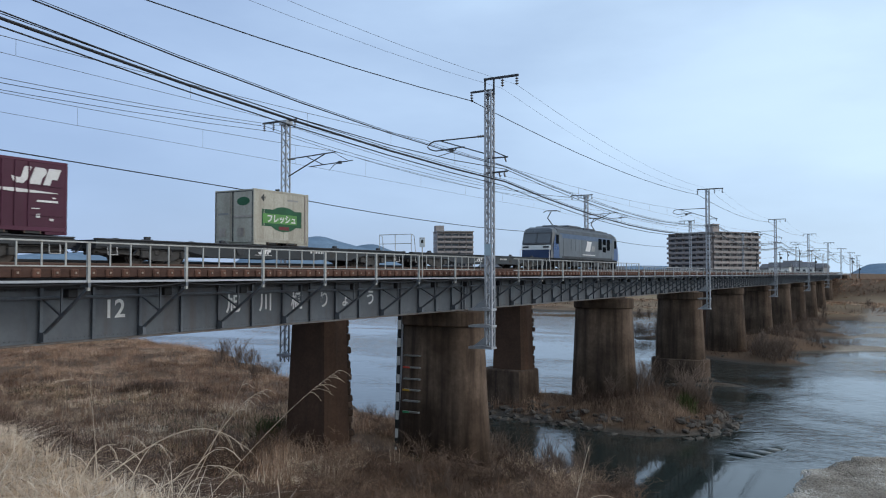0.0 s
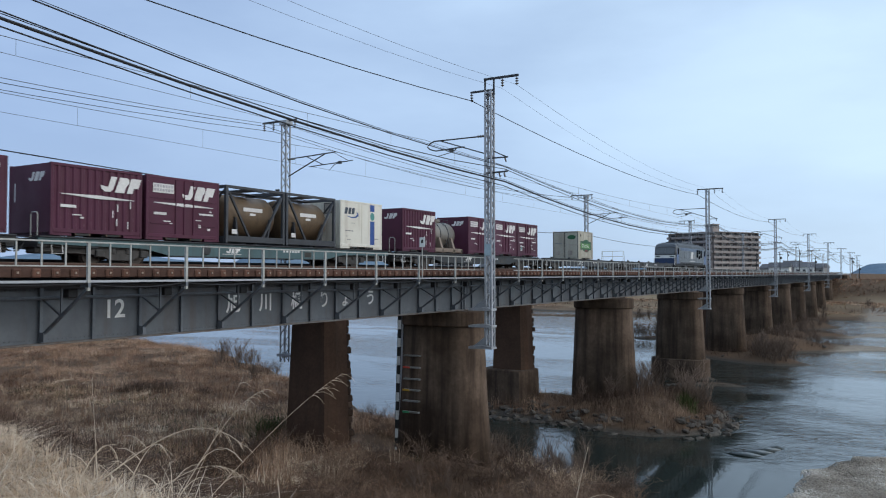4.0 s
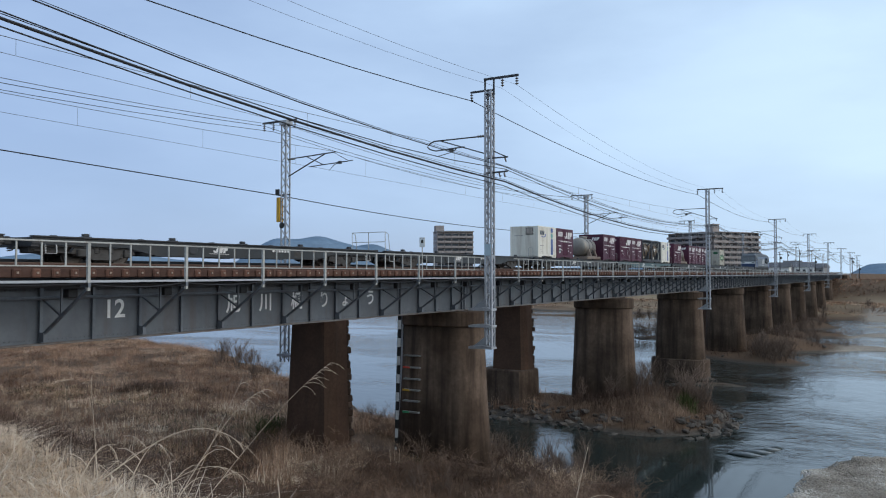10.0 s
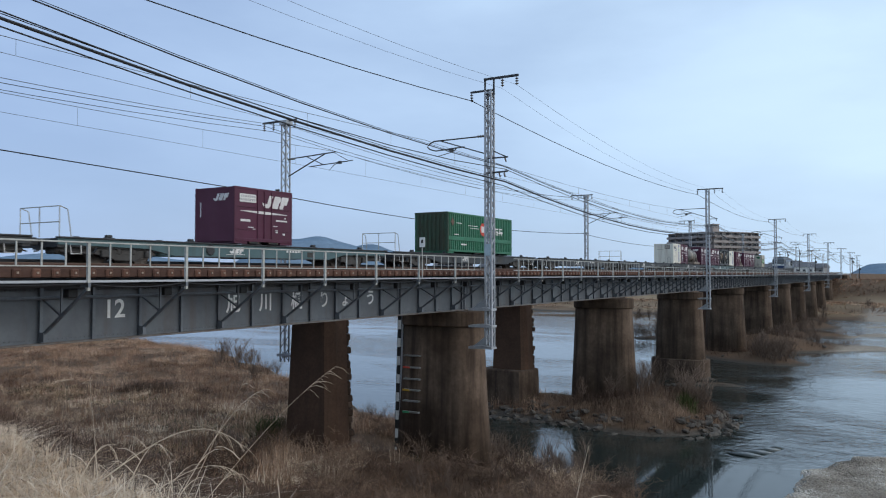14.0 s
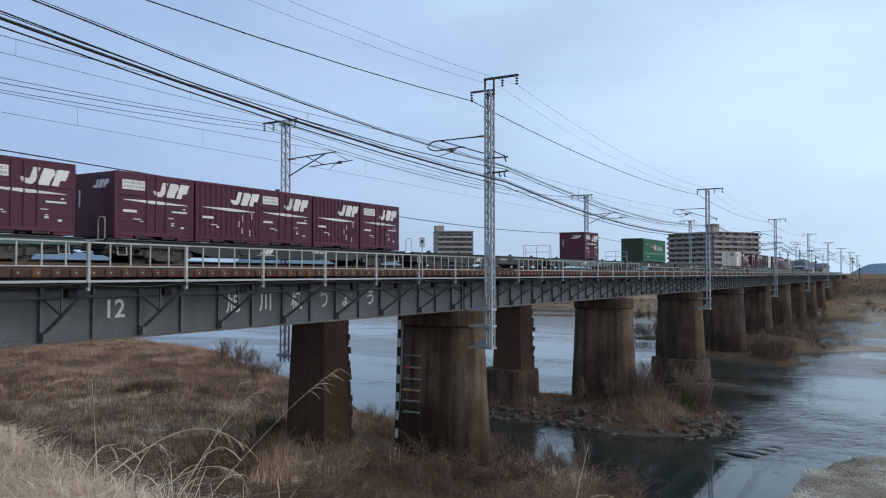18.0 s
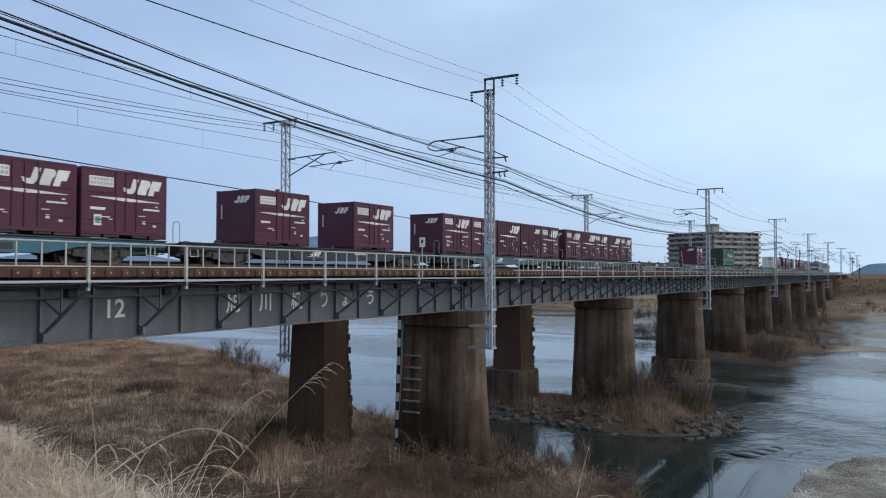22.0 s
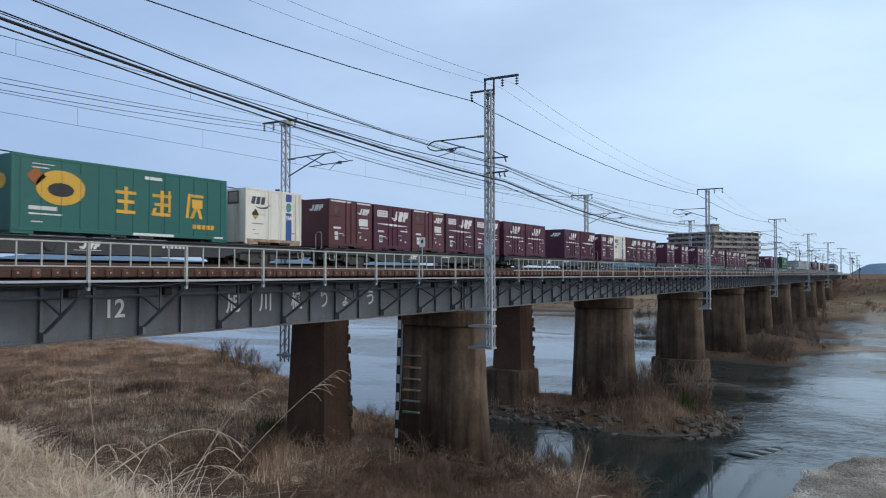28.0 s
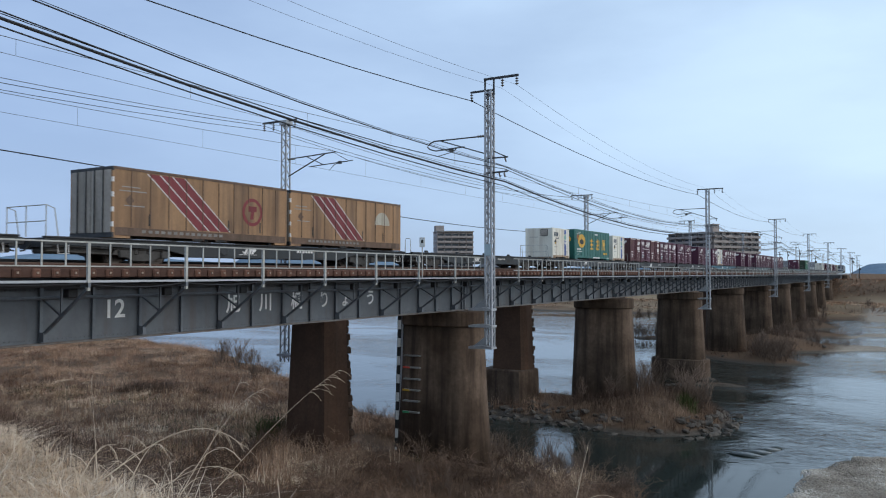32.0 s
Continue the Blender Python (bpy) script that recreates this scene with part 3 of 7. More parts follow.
for k in range(FIRST, LAST + 1):
    a, b = pier_place(k - 1) + 0.06, pier_place(k) - 0.06
    if k == LAST + 1:
        continue
    girder(NEAR_X + 0.9, a, b, True, [y - a for y in post_rows(k)])
    girder(NEAR_X - 0.9, a, b, False)
    girder(FAR_X + 0.9, a, b, False)
    girder(FAR_X - 0.9, a, b, False)
a, b = PIER_Y + SPAN * LAST + 0.06, END_Y
for gx, nr in ((NEAR_X + 0.9, True), (NEAR_X - 0.9, False), (FAR_X + 0.9, False), (FAR_X - 0.9, False)):
    girder(gx, a, b, nr, [y - a for y in post_rows(LAST + 1)] if nr else ())

Y_START = pier_place(FIRST - 1)


def walkway():
    w = thing("walkway", "narrow steel service walkway along the bridge", "walkway", m=pose(NEAR_X, 0, Z0))
    y = Y_START
    plate = Mesh().box(1.45, 2.86, 0, 3.0, -0.2, -0.175).box(2.86, 2.9, 0, 3.0, -0.21, -0.155).data("plate", M_GALV)
    while y < END_Y:
        part("plate", plate, None, w).location = (0, y, 0)
        y += 3.0
    for xx, zz in ((2.6, -0.29), (2.1, -0.27), (1.7, -0.3)):
        part("cable_duct", Mesh().tube([(xx, Y_START, zz), (xx, END_Y, zz)], 0.04, 6), M_DARKSTEEL, w)
    for k in range(FIRST, 5):
        rows = post_rows(k)
        for i, (a, b) in enumerate(zip(rows[:-1], rows[1:])):
            sag = 0.03 + 0.025 * ((i * 7 + k * 3) % 4)
            part("hanging_cable", Mesh().tube([(2.86, a + (b - a) * j / 8, -0.24 - sag * 4 * j / 8 * (1 - j / 8)) for j in range(9)], 0.016, 5), M_WIRE, w)
    return w


walkway()


def handrail():
    h = thing("handrail", "pale grey steel handrail with square posts on the bridge", "railing", m=pose(NEAR_X + 2.9, 0, Z0))
    posts = [Mesh().box(-0.035, 0.035, -0.04, 0.04, -0.42, t - 0.01, 0.005).data("post", M_RAILPAINT) for t in (0.79, 0.56)]
    bals = [Mesh().box(-0.014, 0.014, -0.019, 0.019, 0.19, t - 0.03).data("baluster", M_RAILPAINT) for t in (0.79, 0.56)]
    far_bars = Mesh()
    for k in range(FIRST, LAST + 2):
        rows = post_rows(k)
        if not rows:
            continue
        end = min(pier_place(k), END_Y)
        low = 0 if k < 2 else 1          # the rail steps down behind the second pier
        high, post, bal = (0.79, 0.56)[low], posts[low], bals[low]
        stops = [rows[0] - 0.6] + rows + [min(rows[-1] + 0.5, end)]
        for a, b in zip(stops[:-1], stops[1:]):
            part("top_rail", Mesh().box(-0.035, 0.035, a, b - 0.004, high - 0.038, high, 0.005), M_RAILPAINT, h)
            part("lower_rail", Mesh().box(-0.03, 0.03, a, b - 0.004, 0.168, 0.2, 0.004), M_RAILPAINT, h)
        for i, y in enumerate(rows):
            part("post", post, None, h).location = (0, y, 0)
            if i + 1 < len(rows):
                for e in (1, 2, 3, 4):
                    yb = y + (rows[i + 1] - y) * e / 5
                    if yb < 150:
                        part("baluster", bal, None, h).location = (0, yb, 0)
                    else:
                        far_bars.box(-0.014, 0.014, yb - 0.019, yb + 0.019, 0.19, 0.53)
    tagged(part("baluster_row", far_bars, M_RAILPAINT, h), kind="stuff")
    return h


handrail()


def rail_profile(x):
    return [(x - 0.065, -0.153), (x + 0.065, -0.153), (x + 0.065, -0.14), (x + 0.012, -0.12), (x + 0.012, -0.05), (x + 0.034, -0.035), (x + 0.034, 0), (x - 0.034, 0), (x - 0.034, -0.035), (x - 0.012, -0.05), (x - 0.012, -0.12), (x - 0.065, -0.14)]


M_TIMBER = mat("dark_edge_timber", (0.085, 0.041, 0.028), (0.05, 0.027, 0.02), 0.9, scale=2.0, fine=14, bump=0.5, stretch=(1, 0.4, 1), vary=0.3)
M_BOLT = mat("pale_bolt", (0.34, 0.25, 0.19), None, 0.7, bump=0.0)


def track(xc, own):
    t = thing("railway_track", "rusty rails on brown wooden sleepers across the bridge", "railway track", m=pose(xc, 0, RAIL_Z))
    for sx in (-0.5675, 0.5675):
        part("rail", Mesh().prism(rail_profile(sx), "y", -440, END_Y + 400), M_RAIL, t)
    for sx in (-0.42, 0.42):
        part("guard_rail", Mesh().prism([(sx + (p[0]) * 0.8, p[1]) for p in rail_profile(0)], "y", Y_START, END_Y), M_RUST, t)
    me = Mesh().box(-1.3, 1.42, -0.115, 0.115, -0.4, -0.165, 0.035)
    for sx in (-0.5675, 0.5675):
        me.box(sx - 0.16, sx + 0.16, -0.09, 0.09, -0.165, -0.15)
    me = me.data("sleeper", M_SLEEPER)
    bolt = Mesh()
    if own:
        e = Y_START
        beam = Mesh().box(1.3, 1.34, 0, 5.9, -0.39, -0.15, 0.012).data("edge_timber", M_TIMBER)
        while e < END_Y - 6:
            part("edge_timber", beam, None, t).location = (0, e, 0)
            e += 5.925
    rest = Mesh()
    y, i = Y_START - 0.6, 0
    while y < END_Y:
        if own and 4 < y < 150:
            part("sleeper", me, None, t).location = (0, y, 0)
        else:
            rest.box(-1.3, 1.42, y - 0.105, y + 0.105, -0.4, -0.165)
        bolt.box(1.42, 1.45, y - 0.026, y + 0.026, -0.3, -0.245)
        y += 0.52
    tagged(part("sleeper_row", rest, M_SLEEPER, t), kind="stuff")
    tagged(part("hook_bolts", bolt, M_BOLT, t), kind="stuff")
    part("guard_timber", Mesh().box(1.02, 1.17, Y_START, END_Y, -0.16, -0.03, 0.01), M_TIMBER, t)
    return t


track(NEAR_X, True)
track(FAR_X, False)


def capsule(half, wide, n=14):
    """An outline with two straight sides and round ends, its long way along x."""
    pts = []
    for i in range(n + 1):
        a = -math.pi / 2 + math.pi * i / n
        pts.append((half + math.cos(a) * wide, math.sin(a) * wide))
    for i in range(n + 1):
        a = math.pi / 2 + math.pi * i / n
        pts.append((-half + math.cos(a) * wide, math.sin(a) * wide))
    return pts


def near_pier(y, depth, foot, gauge):
    stuff = M_CONCRETE if gauge else M_DARKCONCRETE
    p = thing("bridge_pier", "round-ended brown stained concrete bridge pier" + (" with a painted water gauge" if gauge else ""), "pier", "near piers", m=pose(NEAR_X - 0.1, y, 0))
    top = Z0 - 1.86
    loops = []
    cut = 0.2 if gauge else 0.52          # the upstream end is shorter
    tip = 0.34 if gauge else 0.0

    def plan(half, wide):
        return [(a + cut if a < 0 else a - tip, b) for a, b in capsule(half, wide)]

    for z, g in ((depth, 0.34), (top * 0.5, 0.12), (top - 0.75, 0.0)):
        loops.append([(a, b, z) for a, b in plan(1.42 + g * 0.4, 1.05 + g)])
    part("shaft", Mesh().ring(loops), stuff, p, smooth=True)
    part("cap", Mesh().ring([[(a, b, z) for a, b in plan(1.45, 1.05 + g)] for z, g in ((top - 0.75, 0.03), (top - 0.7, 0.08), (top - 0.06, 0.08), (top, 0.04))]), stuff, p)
    if foot:
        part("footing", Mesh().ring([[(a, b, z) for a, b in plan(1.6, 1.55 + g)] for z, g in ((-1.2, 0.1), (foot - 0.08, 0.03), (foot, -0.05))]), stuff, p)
    if gauge:
        def q(z):
            return 0.3 * (1 - z / top)

        board = Mesh().ring([[(x - b, y, z) for x, y in ((-2.35, -0.72), (-1.98, -0.72), (-1.98, -0.66), (-2.35, -0.66))] for z, b in ((0.9, 0.26), (top - 0.2, 0.02))])
        part("gauge_board", board, M_BLACK, p)
        part("gauge_edge", Mesh().ring([[(x - b, y, z) for x, y in ((-2.1, -0.735), (-1.99, -0.735), (-1.99, -0.722), (-2.1, -0.722))] for z, b in ((0.95, 0.255), (top - 0.3, 0.025))]), M_GALV, p)
        for i in range(8):
            zz, off = 1.15 + i * 0.93, 0.262 - 0.24 * (0.25 + i * 0.93) / (top - 1.1)
            part("gauge_mark", Mesh().ring([[(x - b, y, z) for x, y in ((-2.3, -0.735), (-2.12, -0.735), (-2.12, -0.722), (-2.3, -0.722))] for z, b in ((zz, off + 0.012), (zz + 0.46, off))]), M_WHITE, p)
        for i, (z, m) in enumerate(((3.58, M_GREENMARK), (4.13, M_WHITE), (4.67, M_YELLOW), (5.22, M_WHITE), (5.8, M_RED), (6.38, M_WHITE))):
            part("level_bar", Mesh().box(-1.67, -0.72, -1.2 - q(z), -1.0, z - 0.03, z + 0.04), M_GREYSTEEL, p)
            if m is not M_WHITE:
                part("level_mark", Mesh().box(-1.67, -1.27, -1.215 - q(z), -1.201 - q(z), z - 0.04, z + 0.05), m, p)
    for sx in (-1.65, 0.15):
        part("bearing", Mesh().box(sx - 0.25, sx + 0.25, -0.45, 0.45, top - 0.0, top + 0.03), M_DARKSTEEL, p)
    return p


def far_pier(y, depth, foot):
    p = thing("bridge_pier", "old brick bridge pier with rough stone quoins", "pier", "far piers", m=pose(FAR_X - 0.55, y, 0))
    top = Z0 - 1.86
    part("shaft", Mesh().ring([[(a, b, z) for a, b in ((-1.0 - g, -0.9 - g), (1.1 + g, -0.9 - g), (1.45 + g, -0.45), (1.45 + g, 0.45), (1.1 + g, 0.9 + g), (-1.0 - g, 0.9 + g))] for z, g in ((depth, 0.28), (top, 0.0))]), M_BRICK, p)
    rnd = random.Random(int(y))
    z, i = max(depth, 0.2), 0
    stones = [Mesh().box(-0.2, 0.12 + 0.04 * j, -0.2 - 0.04 * j, 0.22, 0, 0.34, 0.045).data("quoin", M_STONE) for j in range(3)]
    while z < top - 0.3:
        g = 0.28 * (1 - (z - depth) / (top - depth))
        part("quoin", stones[rnd.randrange(3)], None, p).matrix_basis = pose(1.25 + g + rnd.uniform(-0.1, 0.06), 0.64 + g * 0.7, z + rnd.uniform(-0.03, 0.03), rnd.uniform(-4, 4), rnd.uniform(-4, 4), 45 + rnd.uniform(-12, 12))
        z += 0.36
    if foot:
        part("footing", Mesh().ring([[(a, b, z) for a, b in ((-2.1 + g, -1.5 + g), (1.3 - g, -1.5 + g), (1.9 - g, -0.8), (1.9 - g, 0.8), (1.3 - g, 1.5 - g), (-2.1 + g, 1.5 - g))] for z, g in ((-1.2, -0.1), (foot - 0.1, 0.0), (foot, 0.1))]), M_CONCRETE, p)
    return p


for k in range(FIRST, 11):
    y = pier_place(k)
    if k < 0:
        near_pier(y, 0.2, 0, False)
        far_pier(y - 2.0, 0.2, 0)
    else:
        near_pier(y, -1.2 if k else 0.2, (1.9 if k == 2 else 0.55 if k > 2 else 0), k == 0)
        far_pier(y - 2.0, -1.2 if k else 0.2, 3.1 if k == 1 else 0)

ab = thing("abutment", "brown concrete bridge abutment in the far bank", "abutment", m=pose(-23, END_Y, 0))
part("wall", Mesh().box(-7, 7, 0, 3, -1, Z0 - 0.5), M_CONCRETE, ab)
near_ab = thing("abutment", "concrete bridge abutment in the near bank", "abutment", m=pose(-23, Y_START, 0))
part("wall", Mesh().box(-7, 7, -3, 0, -1, Z0 - 0.5), M_CONCRETE, near_ab)
near_bed = tagged(part("railway_embankment", Mesh().ring([[(-23 - 4.6 - s, y, z) for s, z in ((6, 0), (0, RAIL_Z - 0.42))] + [(-23 + 5.5 + s, y, z) for s, z in ((0, RAIL_Z - 0.42), (6, 0))] for y in (-450, Y_START - 2.9)]), M_GRASSY), "grassy railway embankment leading to the bridge", "embankment", kind="structure")
bed = tagged(part("railway_embankment", Mesh().ring([[(-23 - 4.6 - s, y, z) for s, z in ((6, 0), (0, RAIL_Z - 0.45))] + [(-23 + 5.5 + s, y, z) for s, z in ((0, RAIL_Z - 0.45), (6, 0))] for y in (END_Y + 2.9, END_Y + 900)]), M_GRASSY), "grassy railway embankment behind the bridge", "embankment", kind="structure")


# ---- masts and wires ----
POLE, MAST_Y = 47.4, 32.7


def lattice(h0, h1, w, me_leg, parent):
    for sx in (-1, 1):
        for sy in (-1, 1):
            part("leg", me_leg, None, parent).location = (sx * w / 2, sy * w / 2, 0)
    n = int((h1 - h0) / 0.36)
    step = (h1 - h0) / n
    for ax in (0, 1):
        for s in (-1, 1):
            e = s * (w / 2 + 0.012)
            pts = [((-s if i % 2 else s) * w / 2, e, h0 + i * step) if ax == 0 else (e, (-s if i % 2 else s) * w / 2, h0 + i * step) for i in range(n + 1)]
            lace = Mesh().tube(pts, 0.029, 4)
            part("lacing", lace, M_GALV, parent)


def insulator(x, y, z, parent, n=3, down=True):
    prof = [(0.015, 0.0)]
    for i in range(n):
        b = -0.06 - i * 0.12
        prof += [(0.02, b), (0.085, b - 0.03), (0.07, b - 0.06), (0.02, b - 0.07)]
    prof += [(0.015, -0.06 - n * 0.12)]
    return part("insulator", Mesh().lathe(prof, 10, "z", (x, y, z)), M_PORCELAIN, parent, smooth=True)


def cantilever(s, z_up, z_low, parent):
    """The hinged arm that holds the wires over the track. s: the way to the track."""
    m = Mesh()
    if s < 0:                      # the near masts: a level tube with a looped nose, and a slanting stay
        m.tube([(-0.2, 0, z_up), (-3.05, 0, z_up - 0.02), (-3.3, 0, z_up - 0.12), (-3.42, 0, z_up - 0.27), (-3.28, 0, z_up - 0.4), (-2.95, 0, z_up - 0.5), (-1.35, 0, z_up - 0.42)], 0.034, 6)
        m.tube([(-2.7, 0, z_up - 0.02), (-0.2, 0, z_low)], 0.032, 6)
        part("arm", m, M_DARKSTEEL, parent)
        part("steady_arm", Mesh().tube([(-1.75, 0, z_up - 0.44), (-2.0, 0.0, z_up - 0.62), (-2.9, 0, z_up - 0.78)], 0.02, 5).box(-2.2, -1.95, -0.05, 0.05, z_up - 0.6, z_up - 0.46), M_DARKSTEEL, parent)
    else:
        m.tube([(0.2, 0, z_up), (3.45, 0, z_up + 0.15)], 0.034, 6)
        m.tube([(0.2, 0, z_low), (2.75, 0, z_up + 0.1)], 0.034, 6)
        m.tube([(1.45, 0, z_up + 0.06), (2.6, 0, z_up - 0.45)], 0.026, 6)
        part("arm", m, M_DARKSTEEL, parent)
        part("steady_arm", Mesh().tube([(1.7, 0, z_up - 0.52), (4.6, 0, z_up - 0.38)], 0.028, 5).tube([(3.75, 0, z_up - 0.42), (3.4, 0, z_up - 0.52), (3.05, 0, z_up - 0.8)], 0.018, 5).tube([(3.4, 0, z_up + 0.1), (4.3, 0, z_up - 0.36)], 0.016, 5).box(3.65, 3.85, -0.05, 0.05, z_up - 0.5, z_up - 0.36), M_DARKSTEEL, parent)
    part("insulator", Mesh().lathe([(0.03, 0.3), (0.07, 0.34), (0.03, 0.42), (0.07, 0.46), (0.03, 0.54), (0.07, 0.58), (0.03, 0.66)], 8, "x", (0, 0, 0)), M_PORCELAIN, parent).matrix_basis = Matrix.Translation((0, 0, z_up)) @ Matrix.Diagonal((s, 1, 1, 1))
    return m


def near_mast(y, plate):
    m = thing("railway_mast", "galvanised lattice mast with insulators beside the bridge", "mast", "near masts", m=pose(-16.7, y, Z0))
    up = 0.66 if plate else -0.12 - 0.15 * max(0, round((y - MAST_Y) / POLE) - 1)          # the first one carries its crossarm on a riser
    leg = Mesh().box(-0.04, 0.04, -0.04, 0.04, -3.44, 8.62 if plate else 8.5 + up).data("leg", M_GALV)
    top = 8.5 if plate else 8.5 + up
    lattice(-3.4, top, 0.3, leg, m)
    part("head", Mesh().box(-0.2, 0.2, -0.2, 0.2, top - 0.05, top + 0.02, 0.01), M_GALV, m)
    if plate:
        part("riser", Mesh().box(-0.26, -0.2, -0.04, 0.04, 7.6, 9.18).box(0.2, 0.26, -0.04, 0.04, 8.4, 9.18), M_DARKSTEEL, m)
    part("crossarm", Mesh().box(-0.28 if plate else -1.0, 1.5, -0.05, 0.05, 8.47 + up, 8.57 + up), M_DARKSTEEL, m)
    if plate:
        part("crossarm", Mesh().box(-1.0, 0.2, -0.05, 0.05, 8.6, 8.68), M_DARKSTEEL, m)
    insulator(-0.95, 0, 8.6 if plate else 8.47 + up, m)
    insulator(0.68, 0, 8.47 + up, m)
    insulator(1.42, 0, 8.47 + up, m)
    cantilever(-1, 6.5, 5.65, m)
    part("cable_bracket", Mesh().beam((0.2, 0, 5.75), (0.9, 0, 5.42), 0.05, 0.05).beam((-0.1, 0, 5.42), (0.95, 0, 5.42), 0.06, 0.06), M_DARKSTEEL, m)
    part("cable_bracket", Mesh().beam((-0.3, 0, 4.72), (0.95, 0, 4.76), 0.08, 0.07), M_DARKSTEEL, m)
    for xx, zz in ((0.8, 5.4), (0.75, 4.7), (0.5, 4.7)):
        part("hanger", Mesh().tube([(xx, 0, zz), (xx + 0.06, 0, zz - 0.2)], 0.035, 6), M_PORCELAIN, m)
    for z in (-1.72, -2.5, -3.5):
        part("seat_bracket", Mesh().prism([(-1.0, z), (0.22, z), (0.22, z + 0.1), (-0.3, z + 0.16), (-1.0, z + 0.1)], "y", -0.26, 0.26), M_GALV, m)
    part("seat_gusset", Mesh().prism([(-0.9, -3.42), (-0.2, -3.42), (-0.2, -2.9)], "y", -0.03, 0.03), M_GALV, m)
    part("seat_gusset", Mesh().prism([(-0.9, -1.62), (-0.2, -1.62), (-0.2, -1.1)], "y", -0.03, 0.03), M_GALV, m)
    part("cover_strip", Mesh().box(0.14, 0.195, -0.195, -0.08, -3.4, 0.9), M_GALV, m)
    if plate:
        part("warning_plate", Mesh().box(-0.17, 0.17, -0.22, -0.205, 0.85, 1.4), mat("pale_blue_plate", (0.42, 0.52, 0.58), None, 0.5, bump=0), m, "pale blue plate")
    return m


def far_mast(y, box):
    m = thing("railway_mast", "galvanised lattice mast behind the far track", "mast", "far masts", m=pose(-29.3, y, Z0))
    leg = Mesh().box(-0.032, 0.032, -0.032, 0.032, -4.8, 8.4).data("leg", M_GALV)
    lattice(-4.8, 8.3, 0.32, leg, m)
    part("head", Mesh().box(-0.26, 0.26, -0.26, 0.26, 8.2, 8.45, 0.01), M_GALV, m)
    part("crossarm", Mesh().box(-1.7, 0.75, -0.05, 0.05, 8.4, 8.5), M_DARKSTEEL, m)
    for x in (-1.6, -0.9, 0.65):
        insulator(x, 0, 8.4, m)
    cantilever(1, 6.3, 5.35, m)
    part("cable_bracket", Mesh().beam((-0.5, 0, 4.35), (0.3, 0, 4.35), 0.07, 0.07), M_DARKSTEEL, m)
    part("seat_bracket", Mesh().box(-0.3, 1.6, -0.3, 0.3, -2.45, -2.32), M_GALV, m)
    part("seat_bracket", Mesh().box(-0.3, 1.5, -0.3, 0.3, -4.5, -4.35), M_GALV, m)
    if box:
        b = part("signal_box", Mesh().box(-0.42, -0.2, -0.28, 0.06, 2.85, 4.2, 0.02), M_YELLOW, m, "yellow equipment box")
        part("plate", Mesh().lathe([(0.0, -0.27), (0.18, -0.27), (0.18, -0.255), (0.0, -0.255)], 12, "y", (-0.02, 0, 2.65)), M_BLACK, m)
        part("plate", Mesh().box(-0.5, -0.2, -0.27, -0.25, 4.35, 4.65), M_BLACK, m)
    return m


for k in range(-1, 8):
    near_mast(MAST_Y + POLE * k, k == 0)
    far_mast(MAST_Y + POLE * k, k == 0)


def line(name, x, z, sag, r, first=None, first_sag=None, later=None, wobble=0.0, n=10, material=None, label=""):
    """A wire from mast to mast. first, first_sag: its height at the mast behind the eye and its sag there; later: its height from the second mast on."""
    later = z if later is None else later
    high = {-1: z if first is None else first, 0: z}
    pts = []
    for k in range(-1, 7):
        za, zb = high.get(k, later), high.get(k + 1, later)
        sg = first_sag if (k == -1 and first_sag is not None) else sag
        for i in range(n + (k == 6)):
            u = i / n
            pts.append((x + (wobble if k % 2 else -wobble) * (1 - 2 * u), MAST_Y + POLE * (k + u), Z0 + za + (zb - za) * u - 4 * sg * u * (1 - u)))
    return tagged(part(name, Mesh().tube(pts, r, 5), material or M_WIRE), label or "overhead wire strung from mast to mast", "wire")


line("feeder_wire", -17.65, 8.24, 0.62, 0.02, first=8.28, first_sag=0.85, later=7.9)
line("feeder_wire", -16.04, 8.66, 1.04, 0.006, first=8.99, first_sag=1.05, later=7.89, material=M_WIRE_PALE)
line("feeder_wire", -15.3, 8.74, 0.97, 0.006, first=9.35, first_sag=1.14, later=8.15, material=M_WIRE_PALE)
line("feeder_wire", -30.9, 8.3, 0.8, 0.016)
line("feeder_wire", -30.2, 7.92, 0.87, 0.014)
line("feeder_wire", -28.65, 8.0, 0.85, 0.014, material=M_WIRE_PALE)
line("feeder_wire", -29.8, 4.34, 0.55, 0.026, first=5.6, first_sag=0.0)
line("cable", -15.9, 4.97, 0.87, 0.02, first=9.07, first_sag=1.13, later=4.79, label="signal cable hung along the near masts")
line("cable", -15.9, 5.02, 0.84, 0.01, first=9.13, first_sag=1.13, later=4.84, label="carrier wire of the signal cable")
line("cable", -15.9, 4.86, 0.95, 0.018, first=9.64, first_sag=1.85, later=4.7, label="cable between the signal cable and the bundle")
line("cable", -15.9, 4.28, 0.97, 0.04, first=8.16, first_sag=0.97, later=4.09, label="thick black cable bundle along the near masts")
line("cable", -15.92, 4.37, 0.95, 0.012, first=8.25, first_sag=0.95, later=4.16, label="carrier wire over the cable bundle")
line("cable", -16.0, 4.1, 1.0, 0.02, first=7.95, first_sag=0.91, later=3.98, label="thin cable below the bundle")


